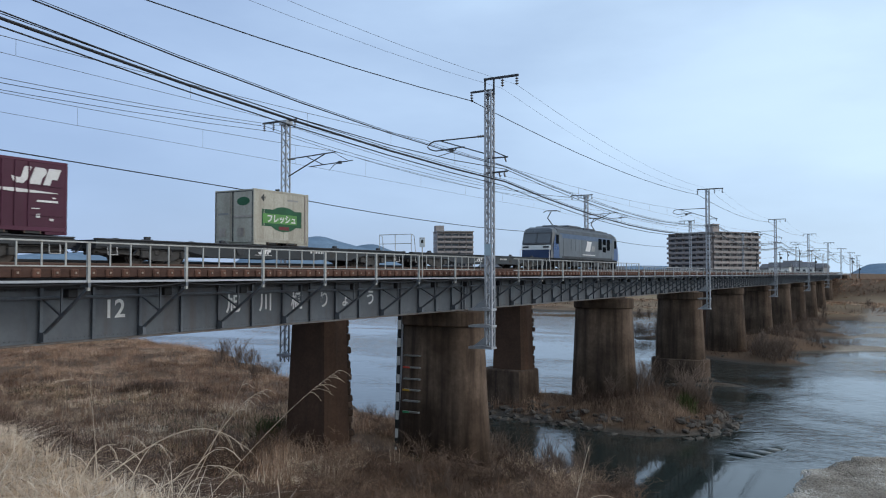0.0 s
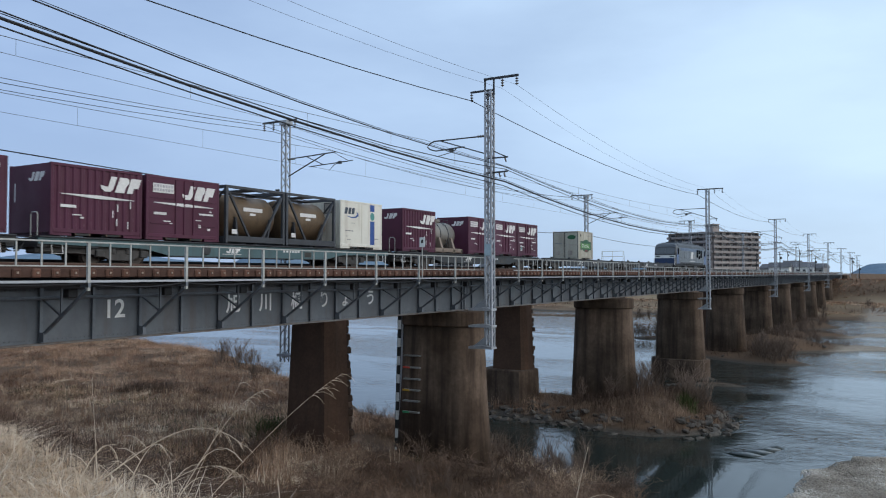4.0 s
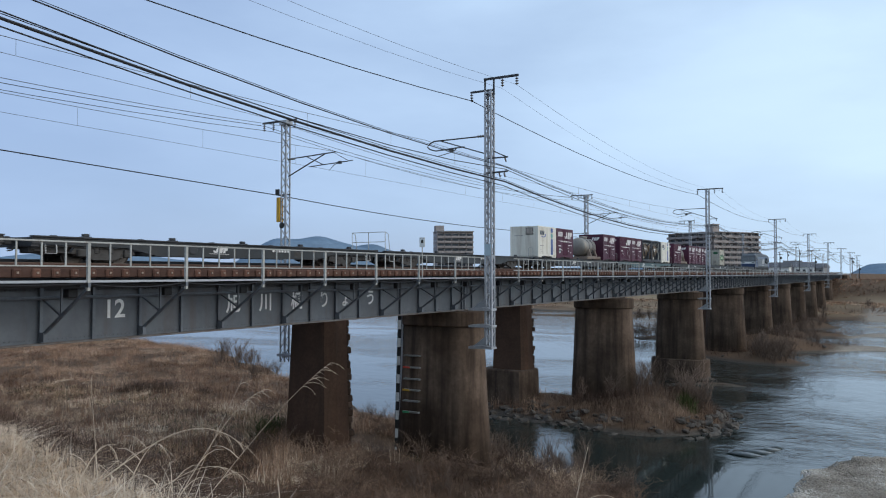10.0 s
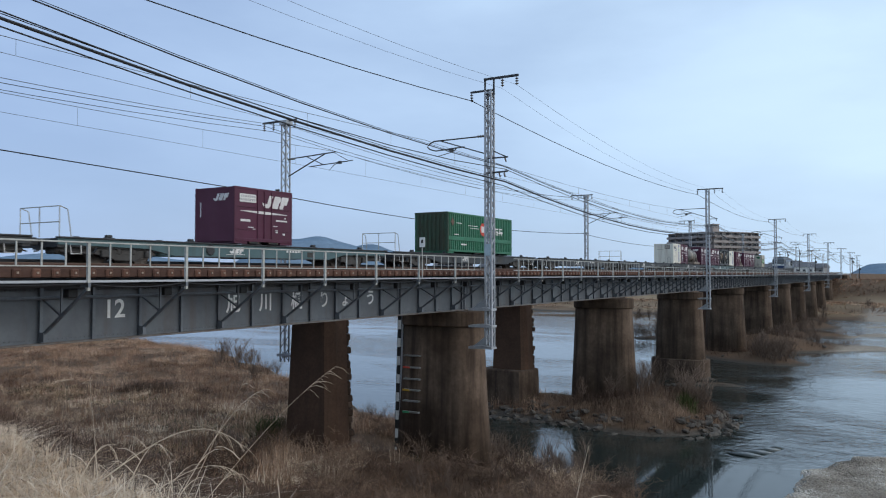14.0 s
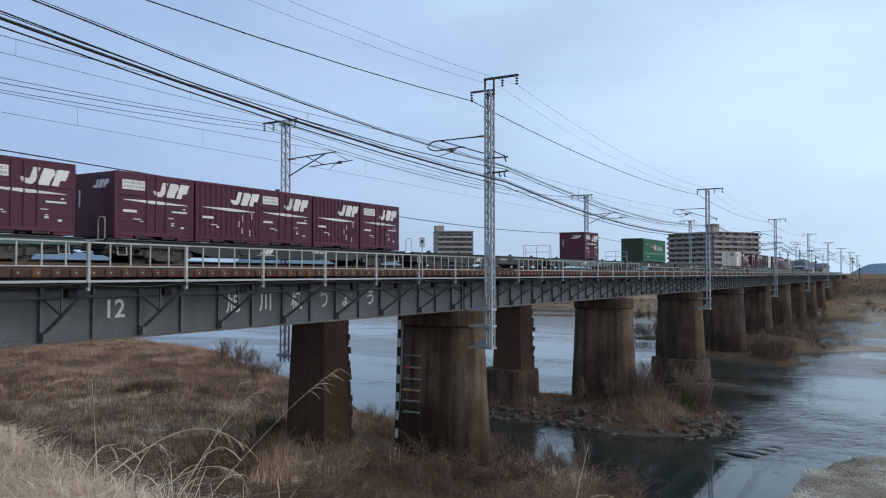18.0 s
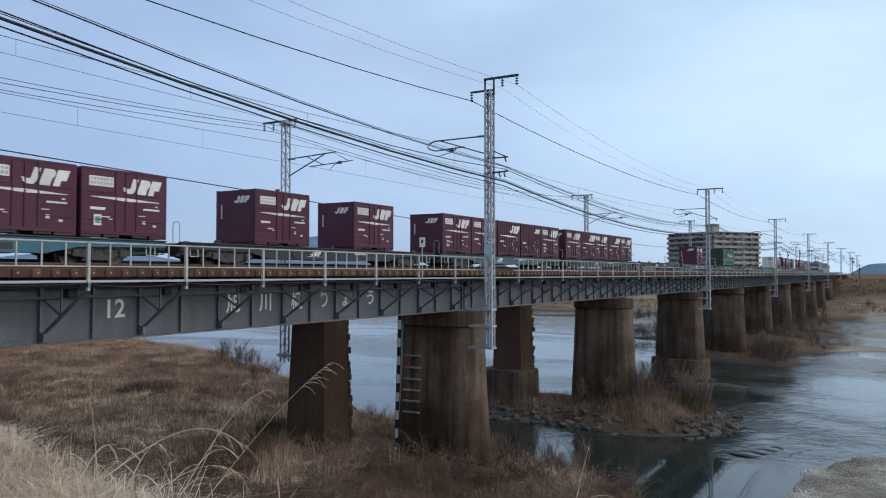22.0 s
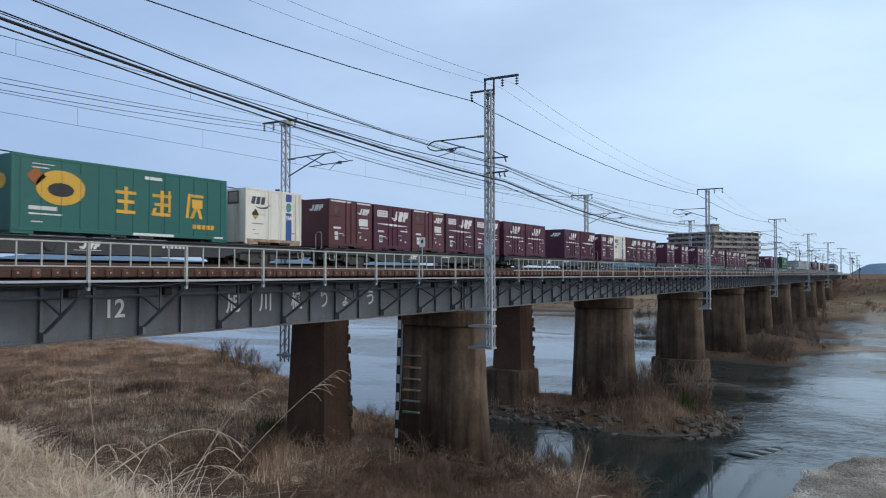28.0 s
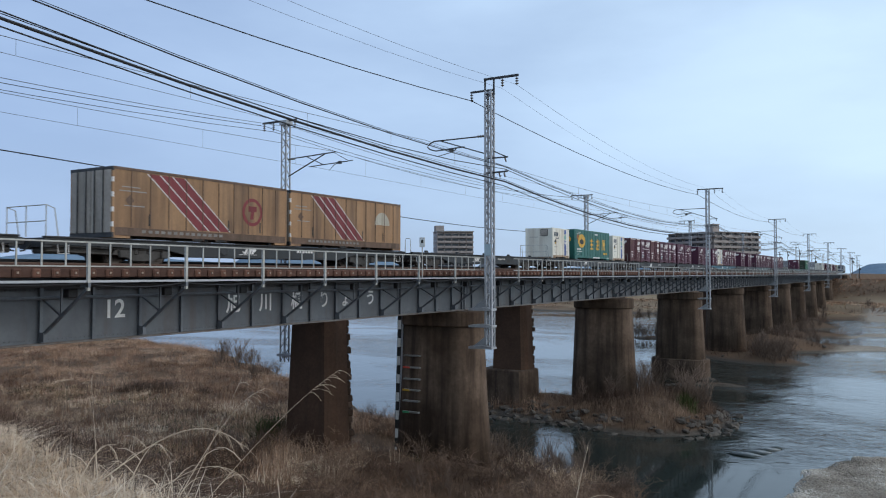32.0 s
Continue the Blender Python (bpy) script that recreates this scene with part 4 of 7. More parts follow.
def catenary(x, z_contact, z_messenger, wobble):
    line("contact_wire", x, z_contact, 0.02, 0.008, wobble=wobble, material=M_WIRE_PALE)
    line("messenger_wire", x, z_messenger, 0.42, 0.011, wobble=wobble, material=M_WIRE_PALE)
    dr = Mesh()
    for k in range(-1, 7):
        for i in range(8):
            u = (i + 0.5) / 8
            zm = z_messenger - 4 * 0.42 * u * (1 - u)
            xx = x + (wobble if k % 2 else -wobble) * (1 - 2 * u)
            dr.tube([(xx, MAST_Y + POLE * (k + u), Z0 + z_contact), (xx, MAST_Y + POLE * (k + u), Z0 + zm)], 0.006, 4)
    tagged(part("dropper_wires", dr, M_WIRE_PALE), "thin droppers between contact and messenger wire", "wire", kind="stuff")


catenary(NEAR_X, 5.77, 6.6, 0.2)
catenary(FAR_X, 5.47, 6.5, -0.2)


# the bridge's number and name on the girder
def text_mesh(text, size, material, bold=0.012):
    cu = bpy.data.curves.new("lettering", "FONT")
    cu.body, cu.size, cu.extrude, cu.offset, cu.align_x = text, size, 0.003, bold, "CENTER"
    ob = new("lettering", cu)
    dg = bpy.context.evaluated_depsgraph_get()
    me = bpy.data.meshes.new_from_object(ob.evaluated_get(dg))
    bpy.data.objects.remove(ob)
    me.materials.clear()
    me.materials.append(material)
    return me


def lettering(text, y, z, size):
    ob = tagged(new("lettering", text_mesh(text, size, M_LETTER)), "white painted lettering on the girder web", "lettering")
    ob.matrix_basis = pose(NEAR_X + 0.9 + 0.02, y, Z0 + z, 90, 0, 90)
    return ob


trough = thing("cable_trough", "dark cable trough along the far side of the bridge", "cable trough", m=pose(-28.6, 0, Z0))
yy = Y_START
while yy < END_Y:
    part("trough_box", Mesh().box(-0.25, 0.25, yy, yy + 5.92, -0.3, 0.56, 0.02), M_DARKSTEEL, trough)
    yy += 5.925
part("support", Mesh().box(-0.3, 1.6, Y_START, END_Y, -0.36, -0.3), M_DARKSTEEL, trough)

board = thing("signboard", "small white board with a dark symbol on a thin post", "sign", m=pose(-17.2 + 0.12, 27.35, Z0))
part("post", Mesh().tube([(0, 0, -0.2), (0, 0, 1.15)], 0.022, 6), M_RAILPAINT, board)
part("plate", Mesh().box(-0.13, 0.13, -0.015, 0.015, 1.1, 1.5, 0.005), M_WHITE, board)
part("symbol", Mesh().prism([(-0.05, 1.26), (0.05, 1.26), (0.06, 1.36), (0.0, 1.42), (-0.06, 1.36)], "y", -0.021, -0.016), M_BLACK, board)


# ---- the train ----
def run(t):
    """How far the train has gone since the start, in metres."""
    u = t / 10
    return 100.166 * u + 2.5063 * u ** 2 - 0.5070 * u ** 3 + 0.2280 * u ** 4


TIMES = [i * 0.5 for i in range(65)]
moving = []                      # things of the train, with their place at the start


def on_train(ob, y, z):
    ob.matrix_basis = pose(FAR_X, y, z)
    moving.append((ob, y, z))
    return ob


M_PURPLE = mat("purple_red_paint", (0.083, 0.02, 0.043), (0.06, 0.016, 0.03), 0.5, spec=0.28, scale=0.8, fine=12, bump=0.04, vary=0.14, streak=0.35, streak_col=(0.07, 0.035, 0.035), grain=0.16)
M_CREAM = mat("white_container_paint", (0.72, 0.69, 0.61), (0.6, 0.55, 0.47), 0.45, scale=0.9, fine=12, bump=0.03, vary=0.06, streak=0.75, streak_col=(0.3, 0.21, 0.14), streak_lo=0.5, grain=0.16)
M_BLUE = mat("blue_paint", (0.03, 0.085, 0.32), None, 0.45, bump=0.0, scale=1)
M_GREEN = mat("green_container_paint", (0.028, 0.15, 0.082), (0.02, 0.1, 0.056), 0.5, scale=0.8, fine=12, bump=0.04, streak=0.5, streak_col=(0.05, 0.07, 0.045), grain=0.16)
M_TEAL = mat("teal_container_paint", (0.018, 0.125, 0.105), (0.014, 0.1, 0.085), 0.4, scale=0.7, fine=12, bump=0.03, streak=0.25, streak_col=(0.04, 0.09, 0.08), grain=0.16)
M_ORANGE = mat("faded_orange_paint", (0.37, 0.215, 0.11), (0.25, 0.14, 0.075), 0.6, scale=0.6, fine=10, bump=0.05, streak=0.9, streak_col=(0.11, 0.066, 0.042), streak_lo=0.44, grain=0.3)
M_GREYDOOR = mat("dirty_grey_door", (0.4, 0.35, 0.31), (0.25, 0.215, 0.185), 0.6, scale=0.8, fine=10, bump=0.05, streak=0.5)
M_DIRTYGREEN = mat("rust_stained_green", (0.03, 0.075, 0.045), (0.05, 0.035, 0.022), 0.7, scale=1.2, fine=10, bump=0.1, streak=0.8)
M_DIRTYWHITE = mat("dirty_white_paint", (0.47, 0.44, 0.37), (0.34, 0.31, 0.25), 0.6, scale=0.8, fine=10, bump=0.04, streak=0.7, streak_col=(0.2, 0.17, 0.13))
M_RUSTPAINT = mat("rusty_brown_paint", (0.17, 0.11, 0.08), (0.09, 0.055, 0.04), 0.75, scale=1.2, fine=10, bump=0.2, streak=0.8)
M_MAROON = mat("weathered_maroon_paint", (0.1, 0.036, 0.04), (0.07, 0.026, 0.03), 0.55, spec=0.28, scale=0.8, fine=12, bump=0.04, vary=0.14, streak=0.5, streak_col=(0.06, 0.035, 0.03), grain=0.2)
M_STRIPE = mat("dark_red_stripe", (0.2, 0.032, 0.038), None, 0.5, bump=0.0)
M_GOLD = mat("golden_yellow_paint", (0.72, 0.4, 0.04), (0.6, 0.34, 0.05), 0.5, bump=0.0, scale=2)
M_MARK = mat("white_marking", (0.74, 0.72, 0.7), (0.58, 0.54, 0.53), 0.5, scale=3, fine=25, bump=0.0, vary=0.08)
M_GREYMARK = mat("grey_marking", (0.3, 0.29, 0.28), None, 0.5, bump=0.0)
M_PALEPRINT = mat("pale_print", (0.46, 0.45, 0.46), None, 0.5, bump=0.0)
M_SLATE = mat("slate_lettering_paint", (0.045, 0.06, 0.085), None, 0.5, bump=0.0)
M_RUSTEDGE = mat("rust_run_white_edge", (0.46, 0.36, 0.26), (0.24, 0.14, 0.08), 0.7, scale=2.5, fine=14, bump=0.1, amount=0.9, streak=0.6)
M_TANK = mat("dull_steel_tank", (0.3, 0.27, 0.235), (0.2, 0.175, 0.15), 0.4, 0.5, scale=0.9, fine=12, bump=0.05, streak=0.6, streak_col=(0.16, 0.12, 0.09))
M_BROWNTANK = mat("brown_stained_tank", (0.16, 0.105, 0.06), (0.085, 0.058, 0.038), 0.5, 0.25, scale=0.9, fine=12, bump=0.05, streak=0.6, streak_col=(0.03, 0.022, 0.018))
M_FRAMEGREY = mat("dark_grey_frame", (0.06, 0.062, 0.07), None, 0.55, 0.1, bump=0.05)
M_BEIGE = mat("beige_frame", (0.25, 0.19, 0.15), None, 0.6, bump=0.05)
M_WAGON_TEAL = mat("wagon_grey_teal", (0.075, 0.13, 0.14), (0.05, 0.09, 0.098), 0.5, scale=1, fine=12, bump=0.04, streak=0.4, grain=0.16)
M_WAGON_BLUE = mat("wagon_bright_blue", (0.035, 0.14, 0.2), (0.027, 0.1, 0.145), 0.5, scale=1, fine=12, bump=0.04, streak=0.35, grain=0.16)
M_WAGON_GREY = mat("wagon_grey", (0.036, 0.039, 0.043), (0.025, 0.027, 0.03), 0.5, scale=1, fine=12, bump=0.04, streak=0.45, grain=0.16)
M_BOGIE = mat("bogie_grey", (0.066, 0.06, 0.056), (0.035, 0.032, 0.03), 0.7, scale=3, fine=15, bump=0.1)
M_WHEEL = mat("wheel_steel", (0.13, 0.105, 0.09), None, 0.5, 0.4, bump=0.05)


def flat(name, poly, material, parent, x=1.225, out=0.006, label=""):
    """A thin painted mark on the side that faces the river bank: outline in (y, z)."""
    return part(name, Mesh().prism(poly, "x", x + 0.001, x + out), material, parent, label)


def flat_end(name, poly, material, parent, y, label=""):
    """The same on the rear end: outline in (x, z)."""
    return part(name, Mesh().prism(poly, "y", y - 0.006, y - 0.001), material, parent, label)


def rect(a, b, c, d):
    return [(a, c), (b, c), (b, d), (a, d)]


def slant(a, b, c, d, s):
    return [(a, c), (b, c), (b + s, d), (a + s, d)]


def emblem(put, y, z, k, material, parent, **kw):
    """The carrier's emblem as plain slanted blocks: a hook and two blocks."""
    hook = [(-0.78, -0.06), (-0.74, -0.2), (-0.6, -0.28), (-0.38, -0.28), (-0.26, -0.16), (-0.1, 0.28), (-0.34, 0.28), (-0.47, -0.1), (-0.58, -0.1)]
    one = [(-0.2, -0.28), (0.2, -0.28), (0.28, -0.05), (0.42, 0.1), (0.4, 0.24), (0.32, 0.28), (0.02, 0.28)]
    two = [(0.3, -0.28), (0.54, -0.28), (0.61, -0.08), (0.8, -0.08), (0.94, 0.28), (0.5, 0.28)]
    for s in (hook, one, two):
        put("emblem", [(y + a * k, z + b * k) for a, b in s], material, parent, **kw)


def shell(parent, L, W, H, material, ribs, name="body", roof=None, base=None):
    """Box of a container: corrugated or flat sides between posts and rails."""
    hw, hl = W / 2, L / 2
    if ribs:
        for sgn in (1, -1):
            pts, d = [], 0.1 if L > 5 else 0.05
            for i in range(ribs):
                y0 = -hl + 0.1 + (L - 0.2) * i / ribs
                p = (L - 0.2) / ribs
                pts += [(y0, 0), (y0 + p * 0.14, -d), (y0 + p * 0.46, -d), (y0 + p * 0.6, 0)]
            pts.append((hl - 0.1, 0))
            xs = [(sgn * (hw - 0.012 + e), y) for y, e in pts]
            part("side_panel", Mesh().ring([[(x, y, z) for x, y in xs] for z in (0.14, H - 0.09)], close=False), material, parent)
        end = Mesh().box(-hw + 0.05, hw - 0.05, 0, 0.02, 0.1, H - 0.05).data("end_panel", material)
        for yy in (-hl + 0.01, hl - 0.03):
            part("end_panel", end, None, parent).location = (0, yy, 0)
        part("roof_panel", Mesh().box(-hw + 0.03, hw - 0.03, -hl + 0.03, hl - 0.03, H - 0.06, H - 0.02), material, parent)
        part("floor_panel", Mesh().box(-hw + 0.03, hw - 0.03, -hl + 0.03, hl - 0.03, 0.1, 0.15), material, parent)
    else:
        part(name, Mesh().box(-hw + 0.012, hw - 0.012, -hl + 0.015, hl - 0.015, 0.1, H - 0.02), material, parent)
    post = Mesh().box(-0.06, 0.06, -0.05, 0.05, 0, H, 0.012).data("corner_post", material)
    for sx in (-1, 1):
        for sy in (-1, 1):
            part("corner_post", post, None, parent).location = (sx * (hw - 0.06), sy * (hl - 0.05), 0)
    top = Mesh().box(-0.04, 0.04, -hl + 0.1, hl - 0.1, H - 0.1, H, 0.01).data("top_rail", roof or material)
    low = Mesh().box(-0.04, 0.04, -hl + 0.1, hl - 0.1, 0.1, 0.24, 0.01).data("bottom_rail", base or material)
    for sx in (-1, 1):
        part("top_rail", top, None, parent).location = (sx * (hw - 0.04), 0, 0)
        part("bottom_rail", low, None, parent).location = (sx * (hw - 0.04), 0, 0)
    feet = Mesh().box(-hw + 0.02, hw - 0.02, -0.35, 0.35, 0.0, 0.1).data("skid", base or material)
    for sy in (-1, 1):
        part("skid", feet, None, parent).location = (0, sy * (hl - 0.45), 0)
    # black sheets stand for the shade inside the open fork pockets
    fork = Mesh().box(-0.004, 0.004, -0.26, 0.26, 0.02, 0.12).data("fork_pocket", M_BLACK)
    rim = Mesh().box(-0.01, 0.01, -0.3, 0.3, 0.115, 0.14).box(-0.01, 0.01, -0.3, -0.26, 0.02, 0.115).box(-0.01, 0.01, 0.26, 0.3, 0.02, 0.115).data("pocket_rim", M_RUSTPAINT)
    for sy in (-0.62, 0.62):
        part("fork_pocket", fork, None, parent).location = (hw - 0.03, sy, 0)
        part("pocket_rim", rim, None, parent).location = (hw - 0.02, sy, 0)


def purple_box(variant, rnd):
    """Twelve-foot container. Variants: doors in the side, corrugated, and one with a small high mark."""
    c = thing("freight_container", {"doors": "purple-red twelve-foot container with side doors and white markings", "ribbed": "purple-red corrugated twelve-foot container with white markings", "plain": "purple-red ribbed container with a small white mark", "framed": "purple-red container with recessed side panels and white markings", "striped": "weathered maroon container with a white stripe along its top"}[variant], "container", "purple containers")
    L, W, H = 3.715, 2.45, 2.5
    shell(c, L, W, H, M_MAROON if variant == "striped" else M_PURPLE, 12 if variant in ("ribbed", "plain") else 0)
    hw = W / 2
    if variant in ("doors", "framed", "striped"):
        for yy in (-0.45, -0.02, 0.45):
            part("lock_bar", Mesh().box(hw - 0.012, hw + 0.03, yy - 0.022, yy + 0.022, 0.25, H - 0.1), M_PURPLE, c)
        for zz in (1.62, 0.62):
            part("hinge_bar", Mesh().box(hw - 0.012, hw + 0.016, -1.65, -0.6, zz, zz + 0.03), M_PURPLE, c)
            part("hinge_bar", Mesh().box(hw - 0.012, hw + 0.016, 0.6, 1.65, zz, zz + 0.03), M_PURPLE, c)
        if variant == "framed":
            for a, b in ((-1.7, -0.95), (0.95, 1.7)):
                f = Mesh()
                for y0, y1, z0, z1 in ((a, b, 1.95, 2.0), (a, b, 1.05, 1.1), (a, a + 0.05, 1.1, 1.95), (b - 0.05, b, 1.1, 1.95)):
                    f.box(hw - 0.012, hw + 0.02, y0, y1, z0, z1)
                part("panel_frame", f, M_PURPLE, c)
    x = hw + (0.032 if variant in ("doors", "framed") else 0.004) - 0.03 * (variant in ("doors", "framed"))
    kw = dict(x=x)
    if variant == "plain":
        emblem(flat, 1.15, 2.0, 0.65, M_MARK, c, **kw)
    elif variant == "striped":
        emblem(flat, 1.05, 1.98, 0.6, M_MARK, c, **kw)
        flat("stripe", rect(-1.7, -0.5, 2.36, 2.44), M_MARK, c, **kw)
        flat("stripe", rect(-0.4, -0.06, 2.36, 2.44), M_MARK, c, **kw)
        flat("stripe", rect(0.5, 1.7, 2.36, 2.44), M_MARK, c, **kw)
        flat("notice_board", rect(0.65, 1.45, 1.22, 1.6), M_MARK, c, **kw)
        flat("hazard_diamond", [(-1.3, 1.72), (-1.08, 1.98), (-1.3, 2.24), (-1.52, 1.98)], M_RUSTPAINT, c, **kw)
        flat("sticker", rect(-1.4, -1.12, 0.42, 0.84), M_MARK, c, **kw)
    elif variant == "framed":
        emblem(flat, -0.04, 1.93, 1.0, M_MARK, c, **kw)
        flat("stripe", [(-1.55, 1.38), (0.0, 1.33), (1.5, 1.36), (1.5, 1.39), (0.0, 1.46), (-1.55, 1.42)], M_MARK, c, **kw)
    else:
        e = 0.65 if variant == "doors" else 0.85
        emblem(flat, e, 1.95, 1.02, M_MARK, c, **kw)
        flat("stripe", [(-1.5, 1.44), (0.0, 1.36), (1.5, 1.4), (1.5, 1.42), (0.0, 1.49), (-1.5, 1.46)], M_MARK, c, **kw)
    if variant == "doors":
        p = flat("notice_board", rect(-1.55, -0.55, 1.84, 2.2), M_MARK, c, **kw)
        for i in (0, 1):
            for j in range(7):
                flat("notice_text", rect(-1.5 + j * 0.135, -1.41 + j * 0.135, 1.9 + i * 0.15, 2.0 + i * 0.15), M_PALEPRINT, p, x=x + 0.006)
        if rnd.random() < 0.7:
            s = flat("sticker", rect(-1.35, -1.05, 0.42, 0.82), M_MARK, c, **kw)
            flat("sticker_print", rect(-1.3, -1.1, 0.5, 0.74), mat_teal_print, s, x=x + 0.006)
    for a, b, z0, z1 in ((-1.5, -0.9, 0.98, 1.08), (-1.05, -0.7, 0.72, 0.76), (0.75, 1.5, 1.08, 1.15), (0.55, 0.85, 0.84, 0.87), (-0.75, -0.6, 0.62, 0.68), (0.72, 0.86, 0.55, 0.68), (1.2, 1.35, 0.46, 0.54), (1.3, 1.42, 1.22, 1.27)):
        if variant in ("ribbed", "plain") and a > 0.5:
            a, b, z0, z1 = a, a + 0.045, z0 - 0.12, z0 + 0.14
        flat("marking", rect(a, b, z0, z1), M_MARK, c, **kw)
    y = -L / 2 + 0.015
    emblem(lambda n, p, mt, pr: flat_end(n, p, mt, pr, y), 0.35, 2.05, 0.55, M_MARK, c)
    flat_end("marking", rect(-0.9, -0.84, 1.2, 1.85), M_MARK, c, y)
    part("roof", Mesh().box(-hw + 0.08, hw - 0.08, -L / 2 + 0.1, L / 2 - 0.1, H - 0.02, H - 0.005), M_PURPLE, c)
    return c


mat_teal_print = mat("teal_print", (0.1, 0.32, 0.3), None, 0.5, bump=0.0)


def white_box(full):
    """Twelve-foot white container with a blue band of two fields; full: with a hazard diamond."""
    c = thing("freight_container", "white twelve-foot container with a blue band and round green badge", "container", "white containers")
    L, W, H = 3.715, 2.45, 2.5
    shell(c, L, W, H, M_CREAM, 0, base=M_RUSTEDGE if full else None)
    for yy in ((-0.25, 0.3) if full else (0.0,)):
        part("seam", Mesh().box(1.2, 1.228, yy - 0.015, yy + 0.015, 0.25, H - 0.1), M_CREAM, c)
    kw = dict(x=1.214)
    flat("band", rect(0.75, 1.15, 2.05, 2.42), M_BLUE, c, **kw)
    flat("band", rect(0.75, 1.15, 0.22, 1.52), M_BLUE, c, **kw)
    flat("badge", [(0.95 + 0.19 * math.cos(i * math.pi / 8), 1.78 + 0.22 * math.sin(i * math.pi / 8)) for i in range(16)], mat_teal_print, c, **kw)
    dark = M_SLATE
    for i in range(3):
        a = -1.52 + i * 0.3
        flat("emblem", slant(a, a + 0.23, 1.8, 2.14, 0.08), dark, c, **kw)
    flat("emblem", [(-1.3, 1.7), (-0.95, 1.6), (-0.55, 1.62), (-0.3, 1.74), (-0.32, 1.86), (-0.5, 1.98), (-0.42, 1.82), (-0.55, 1.7), (-0.9, 1.66)], M_SLATE if full else M_BLUE, c, **kw)
    if full:
        for yy in (-0.4, 0.45, 1.45):
            part("hinge_post", Mesh().box(1.2, 1.24, yy - 0.03, yy + 0.03, 0.2, H - 0.1), M_CREAM, c)
        flat("hazard_diamond", [(-1.25, 1.1), (-1.02, 1.35), (-1.25, 1.6), (-1.48, 1.35)], M_BLACK, c, **kw)
        flat("hazard_half", [(-1.42, 1.3), (-1.25, 1.13), (-1.08, 1.3)], M_YELLOW, c, x=1.221)
    for a, b, z0, z1 in ((-1.45, -0.75, 0.9, 0.95), (-1.4, -1.25, 0.62, 0.66), (1.05, 1.5, 0.55, 0.59), (-1.3, -1.0, 0.45, 0.48), (-0.95, -0.6, 1.33, 1.35)):
        flat("marking", rect(a, b, z0, z1), M_GREYMARK, c, **kw)
    if full:
        part("lettering", text_mesh("19A", 0.26, M_MARK), None, c).matrix_basis = pose(1.2225, 0.95, 1.2, 90, 0, 90)
    y = -L / 2 + 0.015
    part("vent", Mesh().box(0.2, 0.75, y - 0.03, y, 1.85, 2.32).box(0.26, 0.69, y - 0.045, y - 0.03, 1.9, 2.06), M_GREYDOOR, c, "grey framed vent hatch")
    part("vent_frame", Mesh().box(0.16, 0.79, y - 0.04, y, 2.32, 2.36).box(0.16, 0.79, y - 0.04, y, 1.81, 1.85).box(0.16, 0.2, y - 0.04, y, 1.85, 2.32).box(0.75, 0.79, y - 0.04, y, 1.85, 2.32), M_DARKSTEEL, c)
    flat_end("marking", rect(-0.85, -0.1, 1.72, 1.76), M_GREYMARK, c, y)
    part("door_seam", Mesh().box(-0.02, 0.02, y - 0.01, y, 0.2, H - 0.1), M_CREAM, c)
    return c


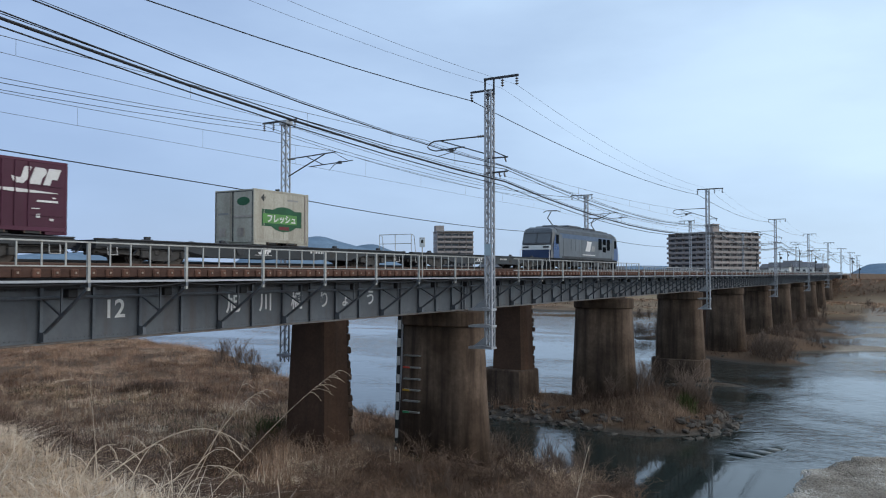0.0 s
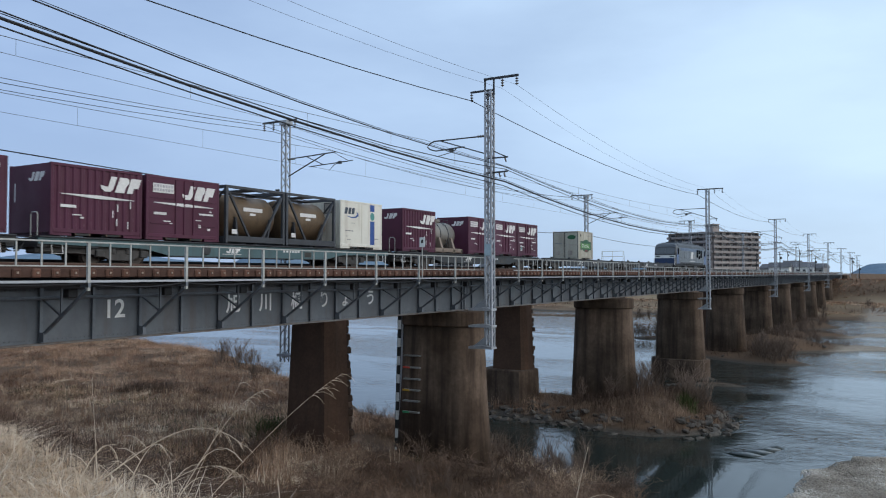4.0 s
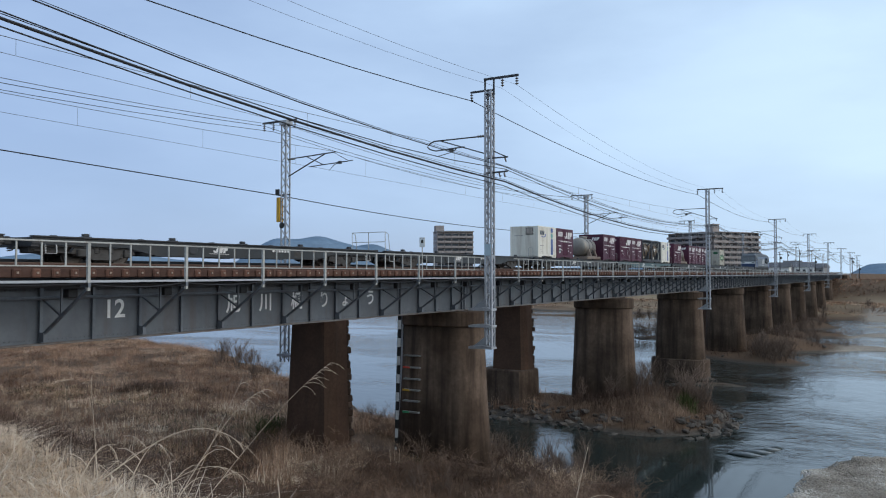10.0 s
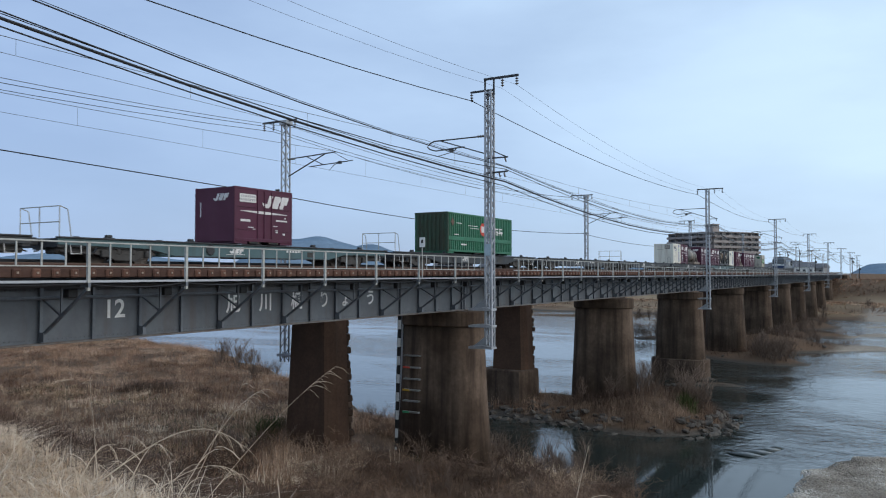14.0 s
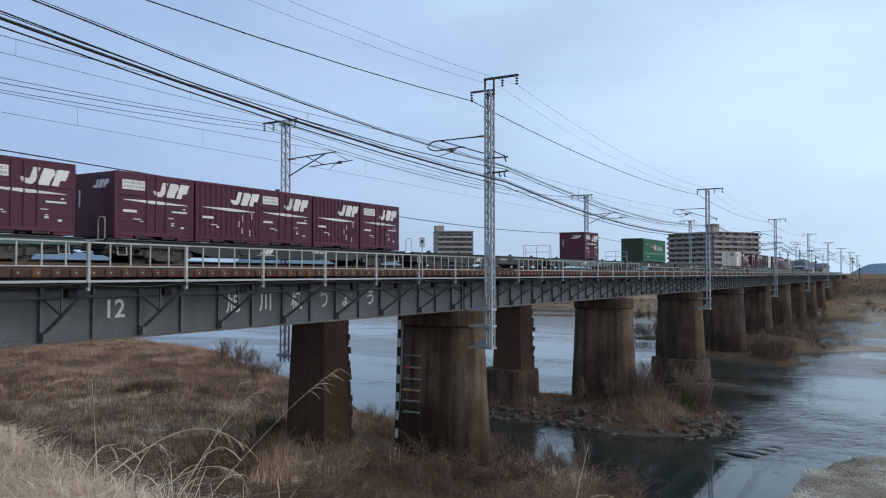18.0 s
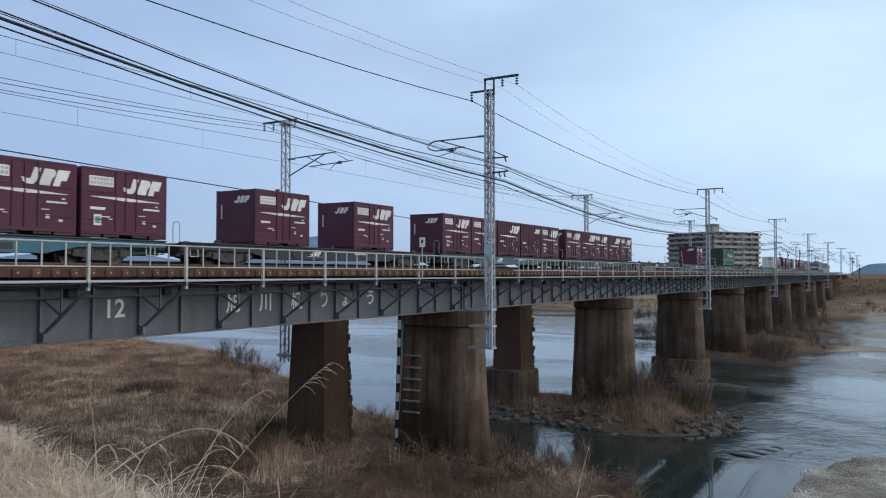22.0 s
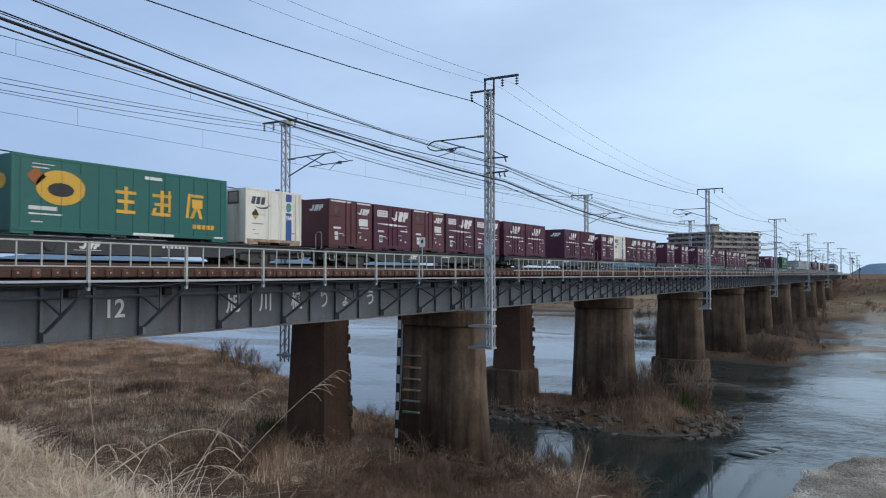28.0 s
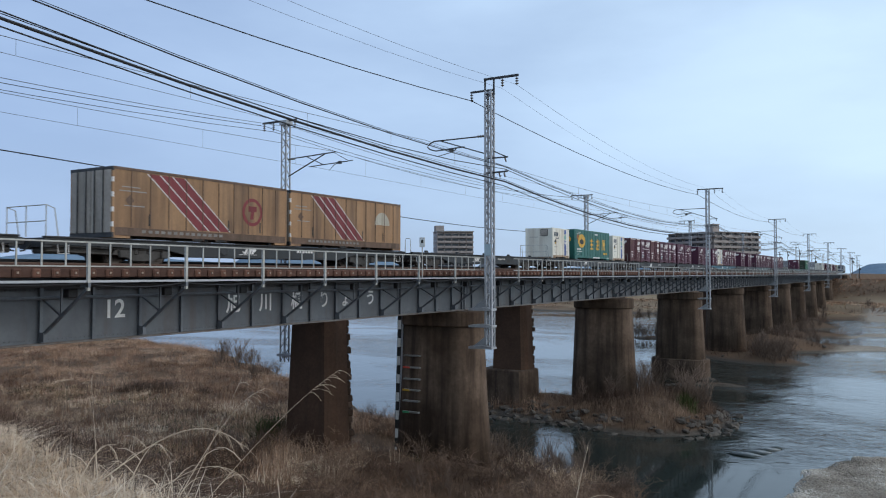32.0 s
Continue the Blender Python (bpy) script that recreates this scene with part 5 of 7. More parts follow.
def food_box():
    c = thing("freight_container", "dirty white container with a green and red food badge", "container", "white containers")
    L, W, H = 3.715, 2.45, 2.5
    shell(c, L, W, H, M_DIRTYWHITE, 0)
    kw = dict(x=1.214)
    for yy in (-1.2, -0.55, 0.1, 0.75, 1.4):
        part("panel_seam", Mesh().box(1.2, 1.222, yy - 0.012, yy + 0.012, 0.25, H - 0.1), M_DIRTYWHITE, c)
    dark = mat("dark_green_paint", (0.016, 0.1, 0.04), None, 0.5, bump=0.0)
    light = mat("leaf_green_paint", (0.11, 0.28, 0.07), None, 0.5, bump=0.0)
    flat("badge", rect(-1.35, 1.35, 0.85, 1.62), dark, c, **kw)
    oval = flat("badge", [(0.1 + 1.05 * math.cos(i * math.pi / 12), 1.2 + 0.58 * math.sin(i * math.pi / 12)) for i in range(24)], dark, c, x=1.221)
    flat("badge", rect(-1.3, 1.0, 0.98, 1.42), light, c, x=1.228)
    flat("badge", rect(-0.25, 0.45, 0.7, 0.86), M_STRIPE, c, x=1.228)
    part("lettering", text_mesh("フレッシュ", 0.4, M_MARK), None, c).matrix_basis = pose(1.236, -0.05, 1.06, 90, 0, 90)
    flat("hazard_diamond", [(-1.25, 1.95), (-1.1, 2.12), (-1.25, 2.29), (-1.4, 2.12)], M_BLACK, c, **kw)
    flat("marking", rect(0.35, 1.1, 2.08, 2.16), M_GREYMARK, c, **kw)
    y = -L / 2 + 0.015
    part("door", Mesh().box(-1.12, -0.12, y - 0.02, y, 0.15, H - 0.12, 0.005), M_DIRTYWHITE, c)
    part("door", Mesh().box(0.02, 1.12, y - 0.02, y, 0.15, H - 0.12, 0.005), M_DIRTYWHITE, c)
    flat_end("badge", [(0.58 + 0.4 * math.cos(i * math.pi / 6), 1.95 + 0.2 * math.sin(i * math.pi / 6)) for i in range(12)], dark, c, y - 0.021)
    part("latch_bar", Mesh().box(0.02, 1.12, y - 0.05, y - 0.02, 1.22, 1.3), M_GREYDOOR, c)
    # dark strips drawn along the gaps round the doors
    for sx in (-1.14, -0.08, 1.13):
        part("door_gasket", Mesh().box(sx - 0.025, sx + 0.025, y - 0.024, y, 0.12, H - 0.1), M_DARKSTEEL, c)
    part("top_gasket", Mesh().box(-1.1, 1.1, y - 0.028, y, H - 0.12, H - 0.08), M_DARKSTEEL, c)
    part("lock_bar", Mesh().tube([(-0.2, y - 0.05, 0.2), (-0.2, y - 0.05, H - 0.12)], 0.022, 6), M_GREYDOOR, c)
    for sx in (-0.9, 0.25):
        part("latch", Mesh().box(sx, sx + 0.4, y - 0.06, y - 0.02, 0.35, 0.75), M_GREYDOOR, c)
    for yy in (1.6,):
        part("side_bar", Mesh().box(1.18, 1.26, yy - 0.05, yy + 0.05, 0.15, H - 0.1), M_GREYDOOR, c)
    flat_end("marking", rect(-1.0, -0.35, 1.35, 1.45), M_GREYMARK, c, y - 0.021)
    return c


def long_box(kind, first=True):
    """Thirty-one-foot containers: green corrugated, teal with yellow badges, faded orange with red stripes."""
    L, W, H = 9.41, 2.49, 2.64
    hw = W / 2
    material = {"green": M_GREEN, "teal": M_TEAL, "orange": M_ORANGE}[kind]
    c = thing("freight_container", {"green": "long green corrugated container with white markings", "teal": "long dark teal container with golden yellow badges", "orange": "long faded orange container with dark red diagonal stripes"}[kind], "container", "long containers")
    shell(c, L, W, H, material, {"green": 34, "teal": 0, "orange": 0}[kind], roof=M_GREYDOOR if kind == "orange" else None)
    y = -L / 2 + 0.015
    if kind == "green":
        part("waist_rail", Mesh().box(hw - 0.07, hw + 0.02, -L / 2 + 0.1, L / 2 - 0.1, 0.85, 1.1, 0.01), M_GREEN, c)
        flat("badge", [(0.1 + 0.42 * math.cos(i * math.pi / 8), 1.7 + 0.45 * math.sin(i * math.pi / 8)) for i in range(16)], M_RED, c, x=hw)
        flat("badge", rect(-0.15, 0.35, 1.5, 1.92), M_MARK, c, x=hw + 0.008)
        for i in range(4):
            e = 0.75 + i * 0.62
            for a, b, z0, z1 in ((0, 0.46, 1.8, 1.88), (0.05, 0.14, 1.42, 1.78), (0.2, 0.44, 1.6, 1.68), (0.3, 0.38, 1.4, 1.58), (0.18, 0.46, 1.4 + 0.1 * (i % 2), 1.47 + 0.1 * (i % 2))):
                flat("emblem", rect(e + a, e + b, z0, z1), M_MARK, c, x=hw + (0.003 if z0 < 1.55 else 0))
        for a, b, z0, z1 in ((-3.9, -3.3, 1.2, 1.26), (-3.6, -2.9, 1.95, 2.0), (-2.0, -0.7, 1.86, 1.9), (-1.7, -0.5, 1.7, 1.74), (3.6, 4.3, 1.02, 1.07), (-3.0, -2.2, 0.55, 0.65), (2.2, 3.2, 1.55, 1.62)):
            flat("marking", rect(a, b, z0, z1), M_MARK, c, x=hw)
        me = Mesh()
        for i in range(7):
            me.box(-1.05 + i * 0.31, -0.93 + i * 0.31, y - 0.07, y, 0.2, H - 0.15)
        part("door_ribs", me, M_DIRTYGREEN, c)
        part("door_frame", Mesh().box(-hw, hw, y - 0.03, y + 0.05, H - 0.14, H + 0.004).box(hw - 0.12, hw + 0.006, y - 0.03, y + 0.1, 0.1, H - 0.14), M_DIRTYGREEN, c)
        flat("hazard_diamond", [(-4.1, 1.75), (-3.87, 2.02), (-4.1, 2.29), (-4.33, 2.02)], M_RUSTPAINT, c, x=hw + 0.006)
        part("door_sheet", Mesh().box(-hw + 0.1, hw - 0.1, y - 0.012, y - 0.002, 0.16, H - 0.1), M_DIRTYGREEN, c, "rust-stained dark green door sheet")
    elif kind == "teal":
        for i in range(13):
            part("panel_seam", Mesh().box(hw - 0.012, hw + 0.008, -4.4 + i * 0.73, -4.385 + i * 0.73, 0.25, H - 0.1), M_TEAL, c)
        oval = flat("badge", [(-2.95 + 0.92 * math.cos(i * math.pi / 14), 1.62 + 0.6 * math.sin(i * math.pi / 14)) for i in range(28)], M_GOLD, c, x=hw)
        flat("badge", [(-2.95 + 0.5 * math.cos(i * math.pi / 6), 1.55 + 0.24 * math.sin(i * math.pi / 6)) for i in range(12)], M_BLACK, oval, x=hw + 0.007)
        for k, yy in enumerate((-0.35, 1.3, 2.9)):
            g = [rect(-0.45, 0.45, 0.22, 0.34), rect(-0.07, 0.09, -0.52, 0.5), rect(-0.35, 0.38, -0.12, 0.0), rect(-0.4, 0.42, -0.5, -0.38)]
            if k == 1:
                g += [slant(-0.5, -0.35, -0.5, -0.2, 0.1), rect(0.3, 0.42, -0.35, 0.5)]
            if k == 2:
                g = [slant(-0.42, -0.28, -0.5, 0.5, 0.12), rect(-0.15, 0.5, 0.36, 0.48), rect(-0.1, 0.45, -0.08, 0.28), slant(-0.2, -0.02, -0.5, -0.08, 0.2), slant(0.3, 0.46, -0.5, -0.1, -0.14)]
            for i, p in enumerate(g):
                flat("emblem", [(yy + a, 1.42 + b) for a, b in p], M_GOLD, c, x=hw + 0.0015 * i)
        flat("hazard_diamond", [(-3.85, 1.62), (-3.5, 1.95), (-3.85, 2.25), (-4.2, 1.95)], mat("rust_orange_paint", (0.42, 0.13, 0.03), None, 0.5, bump=0), c, x=hw)
        for i in range(5):
            flat("emblem", rect(2.85 + i * 0.24, 3.03 + i * 0.24, 0.5, 0.68), M_GOLD, c, x=hw)
        for a, b, z0, z1 in ((-4.1, -3.1, 0.82, 0.95), (-4.1, -2.9, 0.66, 0.71), (0.5, 1.3, 2.28, 2.4), (0.0, 1.9, 0.12, 0.22), (-4.0, -3.6, 0.4, 0.44), (-4.0, -3.2, 2.35, 2.38), (-4.0, -3.4, 2.22, 2.26), (4.0, 4.5, 0.15, 0.22)):
            flat("marking", rect(a, b, z0, z1), M_MARK, c, x=hw)
        flat_end("badge", [(0.62 + 0.3 * math.cos(i * math.pi / 8), 1.75 + 0.26 * math.sin(i * math.pi / 8)) for i in range(16)], M_GOLD, c, y)
    else:
        part("skirt", Mesh().box(hw - 0.03, hw + 0.004, -L / 2 + 0.1, L / 2 - 0.1, 0.1, 0.4), M_RUSTPAINT, c, "rusty brown lower band")
        part("roof_edge", Mesh().box(hw - 0.06, hw + 0.008, -L / 2 + 0.05, L / 2 - 0.05, H - 0.1, H + 0.004), M_RUSTPAINT, c, "rusty roof edge")
        for i in range(14):
            flat("marking", rect(-3.4 + i * 0.3, -3.22 + i * 0.3, 0.22, 0.33), M_GREYSTEEL, c, x=hw + 0.004)
        for i in range(10):
            part("panel_seam", Mesh().box(hw - 0.012, hw + 0.012, -3.9 + i * 0.87, -3.865 + i * 0.87, 0.42, H - 0.1), M_RUSTPAINT, c)
        part("door", Mesh().box(-1.15, -0.02, y - 0.03, y, 0.2, H - 0.12, 0.01), M_GREYDOOR, c)
        part("door", Mesh().box(0.02, 1.15, y - 0.03, y, 0.2, H - 0.12, 0.01), M_GREYDOOR, c)
        for sx in (-0.75, -0.25, 0.25, 0.75):
            part("lock_bar", Mesh().tube([(sx, y - 0.06, 0.15), (sx, y - 0.06, H - 0.08)], 0.025, 6), M_DARKSTEEL, c)
        part("door_frame", Mesh().box(-hw, hw, y - 0.02, y + 0.05, H - 0.16, H).box(-hw, hw, y - 0.02, y + 0.05, 0.02, 0.2), M_DARKSTEEL, c)
        hinge = Mesh().box(hw - 0.07, hw + 0.012, y - 0.03, y + 0.04, -0.09, 0.09).data("hinge", M_MARK)
        for i in range(4):
            part("hinge", hinge, None, c).location = (0, 0, 0.5 + i * 0.55)
        for i, off in enumerate((0.0, 0.6, 1.2)):
            a = -3.17 + off
            flat("stripe", [(a, 2.5), (a + 0.6, 2.5), (a + 2.5 + 0.55, 0.45), (a + 2.5, 0.45)], M_STRIPE, c, x=hw - 0.011 + 0.0)
        for i, off in enumerate((0.0, 0.6, 1.2, 1.8)):
            a = -3.2 + off
            flat("stripe_edge", [(a, 2.5), (a + 0.07, 2.5), (a + 2.56, 0.45), (a + 2.5, 0.45)], M_MARK, c, x=hw - 0.004)
        if first:
            flat("badge", [(2.45 + 0.62 * math.cos(i * math.pi / 12), 1.4 + 0.62 * math.sin(i * math.pi / 12)) for i in range(24)], M_STRIPE, c, x=hw - 0.004)
            flat("badge", [(2.45 + 0.47 * math.cos(i * math.pi / 12), 1.4 + 0.47 * math.sin(i * math.pi / 12)) for i in range(24)], M_ORANGE, c, x=hw + 0.003)
            flat("badge", rect(2.2, 2.7, 1.42, 1.66), M_STRIPE, c, x=hw + 0.01)
            flat("badge", slant(2.3, 2.5, 1.08, 1.42, 0.06), M_STRIPE, c, x=hw + 0.01)
        else:
            flat("badge", [(2.15, 1.36)] + [(2.85 + 0.7 * math.cos(math.pi - i * math.pi / 10), 1.4 + 0.66 * math.sin(i * math.pi / 10)) for i in range(11)] + [(3.55, 1.36)], M_DIRTYWHITE, c, x=hw)
        flat("handle", rect(-3.1, -3.04, 0.5, 0.95), M_BLACK, c, x=hw - 0.004)
        flat("handle", rect(1.0, 1.06, 0.5, 0.95), M_BLACK, c, x=hw)
        flat("handle", rect(2.9, 2.96, 0.5, 0.95), M_BLACK, c, x=hw)
        for a, b, z0, z1 in ((-4.3, -3.5, 1.9, 1.94), (-4.4, -3.2, 1.75, 1.79), (-4.2, -3.3, 1.2, 1.24)):
            flat("marking", rect(a, b, z0, z1), M_GREYMARK, c, x=hw - 0.008)
        flat("hazard_diamond", [(-3.95, 1.2), (-3.75, 1.42), (-3.95, 1.64), (-4.15, 1.42)], M_RUSTPAINT, c, x=hw - 0.008)
    return c


def tank_ends(r, L, n=20):
    prof = [(0.02, -L / 2)]
    for i in range(1, 6):
        a = math.pi / 2 * i / 5
        prof.append((r * math.sin(a), -L / 2 + 0.28 * (1 - math.cos(a))))
    prof += [(r, L / 2 - 0.28)]
    for i in range(4, -1, -1):
        a = math.pi / 2 * i / 5
        prof.append((max(0.02, r * math.sin(a)), L / 2 - 0.28 * (1 - math.cos(a))))
    return prof


def open_tank():
    c = thing("tank_container", "dull steel tank on a low beige cradle", "tank container")
    t = part("tank", Mesh().lathe(tank_ends(0.86, 3.1), 28, "y", (0, 0, 1.16)), M_TANK, c, smooth=True)
    part("manhole", Mesh().lathe([(0.3, 0), (0.34, 0.05), (0.34, 0.2), (0.28, 0.24), (0.02, 0.26)], 14, "z", (0, 0.2, 1.98)), M_TANK, t)
    for yy in (-0.5, 0.45):
        part("strap", Mesh().lathe([(0.865, -0.04), (0.88, -0.04), (0.88, 0.04), (0.865, 0.04)], 28, "y", (0, yy, 1.16)), M_FRAMEGREY, t)
    for sx in (-1, 1):
        part("cradle_beam", Mesh().box(sx * 1.05 - 0.1, sx * 1.05 + 0.1, -1.8, 1.8, 0.05, 0.3, 0.02), M_BEIGE, c)
    for yy in (-1.7, 1.7, -0.7, 0.7):
        part("cross_bar", Mesh().box(-1.15, 1.15, yy - 0.12, yy + 0.12, 0.0, 0.26, 0.02), M_BEIGE, c)
    for yy in (-0.75, 0.75):
        for sx in (-1, 1):
            part("saddle", Mesh().prism([(sx * 1.15, 0.25), (sx * 0.7, 0.25), (sx * 0.74, 0.72), (sx * 0.9, 1.0)], "y", yy - 0.11, yy + 0.11), M_BEIGE, c)
    r = Mesh()
    for i in range(5):
        r.tube([(-0.5, -1.2 + i * 0.55, 1.9), (-0.5, -1.2 + i * 0.55, 2.16)], 0.015, 4)
        r.tube([(0.5, -1.2 + i * 0.55, 1.9), (0.5, -1.2 + i * 0.55, 2.16)], 0.015, 4)
    for sx in (-0.5, 0.5):
        r.tube([(sx, -1.2, 2.16), (sx, 1.0, 2.16)], 0.015, 4)
    part("top_rail", r, M_FRAMEGREY, c)
    part("ladder", Mesh().beam((0.92, 0.2, 0.4), (0.6, 0.2, 1.85), 0.03, 0.03).beam((0.92, 0.5, 0.4), (0.6, 0.5, 1.85), 0.03, 0.03), M_FRAMEGREY, c)
    return c


def framed_tank():
    c = thing("tank_container", "brown stained tank inside a dark grey steel frame", "tank container", "framed tanks")
    part("tank", Mesh().lathe(tank_ends(0.95, 3.3), 28, "y", (0, 0, 1.25)), M_BROWNTANK, c, smooth=True)
    L, hw, H = 3.7, 1.22, 2.5
    for sx in (-1, 1):
        for sy in (-1, 1):
            part("post", Mesh().box(sx * (hw - 0.07) - 0.07, sx * (hw - 0.07) + 0.07, sy * (L / 2 - 0.07) - 0.07, sy * (L / 2 - 0.07) + 0.07, 0, H, 0.01), M_FRAMEGREY, c)
        part("bottom_beam", Mesh().box(sx * (hw - 0.06) - 0.06, sx * (hw - 0.06) + 0.06, -L / 2 + 0.14, L / 2 - 0.14, 0.05, 0.32, 0.01), M_FRAMEGREY, c)
        part("top_beam", Mesh().box(sx * (hw - 0.05) - 0.05, sx * (hw - 0.05) + 0.05, -L / 2 + 0.14, L / 2 - 0.14, H - 0.12, H, 0.01), M_FRAMEGREY, c)
        for sy in (-1, 1):
            part("brace", Mesh().beam((sx * (hw - 0.05), sy * (L / 2 - 0.2), H - 0.3), (sx * (hw - 0.05), sy * 0.45, 0.3), 0.09, 0.09), M_FRAMEGREY, c)
            part("saddle", Mesh().beam((sx * 0.9, sy * 0.95, 0.3), (sx * 0.95, sy * 1.1, 1.15), 0.2, 0.1), M_FRAMEGREY, c)
    for sy in (-1, 1):
        part("end_beam", Mesh().box(-hw + 0.14, hw - 0.14, sy * (L / 2 - 0.06) - 0.06, sy * (L / 2 - 0.06) + 0.06, 0.05, 0.3).box(-hw + 0.14, hw - 0.14, sy * (L / 2 - 0.06) - 0.06, sy * (L / 2 - 0.06) + 0.06, H - 0.14, H), M_FRAMEGREY, c)
        part("brace", Mesh().beam((-hw + 0.1, sy * (L / 2 - 0.06), 0.3), (hw - 0.1, sy * (L / 2 - 0.06), H - 0.14), 0.08, 0.06), M_FRAMEGREY, c)
    part("roof_walk", Mesh().box(-0.9, -0.45, -L / 2 + 0.14, L / 2 - 0.14, H - 0.1, H - 0.06).box(-0.3, 0.9, -0.4, 0.4, H - 0.1, H - 0.06), M_FRAMEGREY, c)
    flat("name_plate", rect(-0.55, 0.65, 1.45, 1.62), M_MARK, c, x=0.93)
    flat("name_plate", rect(-0.15, 0.2, 1.28, 1.38), M_MARK, c, x=0.945)
    flat("plate", rect(-1.5, -1.2, 0.4, 0.6), M_MARK, c, x=1.215)
    return c


def bogie(parent, y):
    b = part("bogie", Mesh().prism([(-1.35, 0.42), (-1.2, 0.62), (-0.55, 0.7), (-0.35, 0.45), (0.35, 0.45), (0.55, 0.7), (1.2, 0.62), (1.35, 0.42), (0.75, 0.33), (0.45, 0.2), (-0.45, 0.2), (-0.75, 0.33)], "x", 0.86, 1.02), M_BOGIE, parent)
    b.location = (0, y, 0)
    part("bogie_side", Mesh().prism([(-1.35, 0.42), (-1.2, 0.62), (1.2, 0.62), (1.35, 0.42), (0.45, 0.2), (-0.45, 0.2)], "x", -1.02, -0.86), M_BOGIE, b)
    part("bolster", Mesh().box(-1.0, 1.0, -0.2, 0.2, 0.3, 0.75, 0.03), M_BOGIE, b)
    for yy in (-0.95, 0.95):
        w = Mesh().lathe([(0.05, -0.74), (0.06, -0.6), (0.1, -0.55), (0.38, -0.57), (0.42, -0.62), (0.43, -0.5), (0.455, -0.49), (0.43, -0.47), (0.1, -0.5), (0.075, -0.4), (0.075, 0.4), (0.1, 0.5), (0.43, 0.47), (0.455, 0.49), (0.43, 0.5), (0.42, 0.62), (0.38, 0.57), (0.1, 0.55), (0.06, 0.6), (0.05, 0.74)], 20, "x", (0, 0, 0))
        ws = part("wheelset", w, M_WHEEL, b)
        ws.location = (0, yy, 0.43)
        part("axle_box", Mesh().box(0.98, 1.14, yy - 0.16, yy + 0.16, 0.3, 0.58, 0.03), M_BOGIE, b)
    for yy in (-0.32, 0.32):
        part("spring", Mesh().lathe([(0.1, 0.42), (0.13, 0.45), (0.13, 0.66), (0.1, 0.69)], 10, "z", (0.94, yy, 0)), M_BOGIE, b)
    return b


def wagon(paint, rail_end, L=20.0, colour="grey-teal"):
    """A flat container wagon: deep sills, open deck, two bogies, container locks and an end platform rail."""
    w = thing("container_wagon", colour + " flat container wagon with two bogies", "freight wagon", "wagons of the train")
    h = L / 2 - 0.15
    sill = [(-h, 0.72), (-6.1, 0.66), (-4.9, 0.42), (4.9, 0.42), (6.1, 0.66), (h, 0.72), (h, 0.98), (-h, 0.98)]
    part("side_sill", Mesh().prism(sill, "x", 1.1, 1.16), paint, w)
    part("side_sill", Mesh().prism(sill, "x", -1.16, -1.1), paint, w)
    part("sill_flange", Mesh().box(1.0, 1.24, -h, h, 0.94, 0.995, 0.01), M_DARKSTEEL, w)
    part("sill_flange", Mesh().box(-1.24, -1.0, -h, h, 0.94, 0.995, 0.01), M_DARKSTEEL, w)
    part("bottom_flange", Mesh().box(1.02, 1.22, -4.9, 4.9, 0.39, 0.42), M_DARKSTEEL, w)
    part("centre_sill", Mesh().box(-0.3, 0.3, -h, h, 0.55, 0.93), M_DARKSTEEL, w)
    cross = Mesh().box(-1.1, 1.1, -0.14, 0.14, 0.62, 0.94).data("cross_beam", M_DARKSTEEL)
    for i in range(11):
        part("cross_beam", cross, None, w).location = (0, -h + 0.15 + (2 * h - 0.3) * i / 10, 0)
    lock = Mesh().box(-0.13, 0.13, -0.19, 0.19, 0, 0.1, 0.02).box(-0.08, 0.08, -0.12, 0.12, 0.1, 0.2, 0.02).data("container_lock", M_DARKSTEEL)
    for i in range(5):
        for sx in (-0.95, 0.95):
            part("container_lock", lock, None, w).location = (sx, -7.72 + 3.86 * i, 0.93)
    for sy in (-1, 1):
        bogie(w, sy * 7.0)
        part("coupler", Mesh().box(-0.12, 0.12, sy * h - 0.1, sy * (h + 0.36), 0.7, 0.95, 0.03).box(-0.2, 0.2, sy * (h + 0.25) - 0.12, sy * (h + 0.25) + 0.12, 0.68, 0.97, 0.04), M_DARKSTEEL, w)
        part("brake_rigging", Mesh().box(0.25, 0.85, min(sy * 8.35, sy * (h - 0.1)), max(sy * 8.35, sy * (h - 0.1)), 0.4, 0.72, 0.04), M_BOGIE, w)
        part("brake_rod", Mesh().tube([(0.95, sy * 8.3, 0.42), (0.95, sy * (h - 0.2), 0.5)], 0.03, 5), M_BOGIE, w)
        part("brake_hose", Mesh().tube([(0.35, sy * h, 0.75), (0.35, sy * (h + 0.2), 0.5), (0.32, sy * (h + 0.34), 0.48)], 0.03, 5), M_BLACK, w)
        part("step", Mesh().tube([(1.1, sy * (h - 0.5), 0.9), (1.16, sy * (h - 0.5), 0.4), (1.16, sy * (h - 0.9), 0.4), (1.1, sy * (h - 0.9), 0.9)], 0.02, 5), M_MARK, w)
    part("brake_cylinder", Mesh().box(0.2, 0.75, -1.6, -0.4, 0.36, 0.75, 0.05), M_BOGIE, w)
    part("air_tank", Mesh().tube([(0.5, 0.4, 0.57), (0.5, 1.9, 0.57)], 0.19, 10), M_BOGIE, w)
    emblem(flat, -1.5, 0.72, 0.5, M_MARK, w, x=1.16)
    for i in range(6):
        flat("marking", rect(1.7 + i * 0.2, 1.83 + i * 0.2, 0.7, 0.8), M_MARK, w, x=1.16)
    flat("marking", rect(-2.1, -1.0, 0.53, 0.55), M_MARK, w, x=1.16)
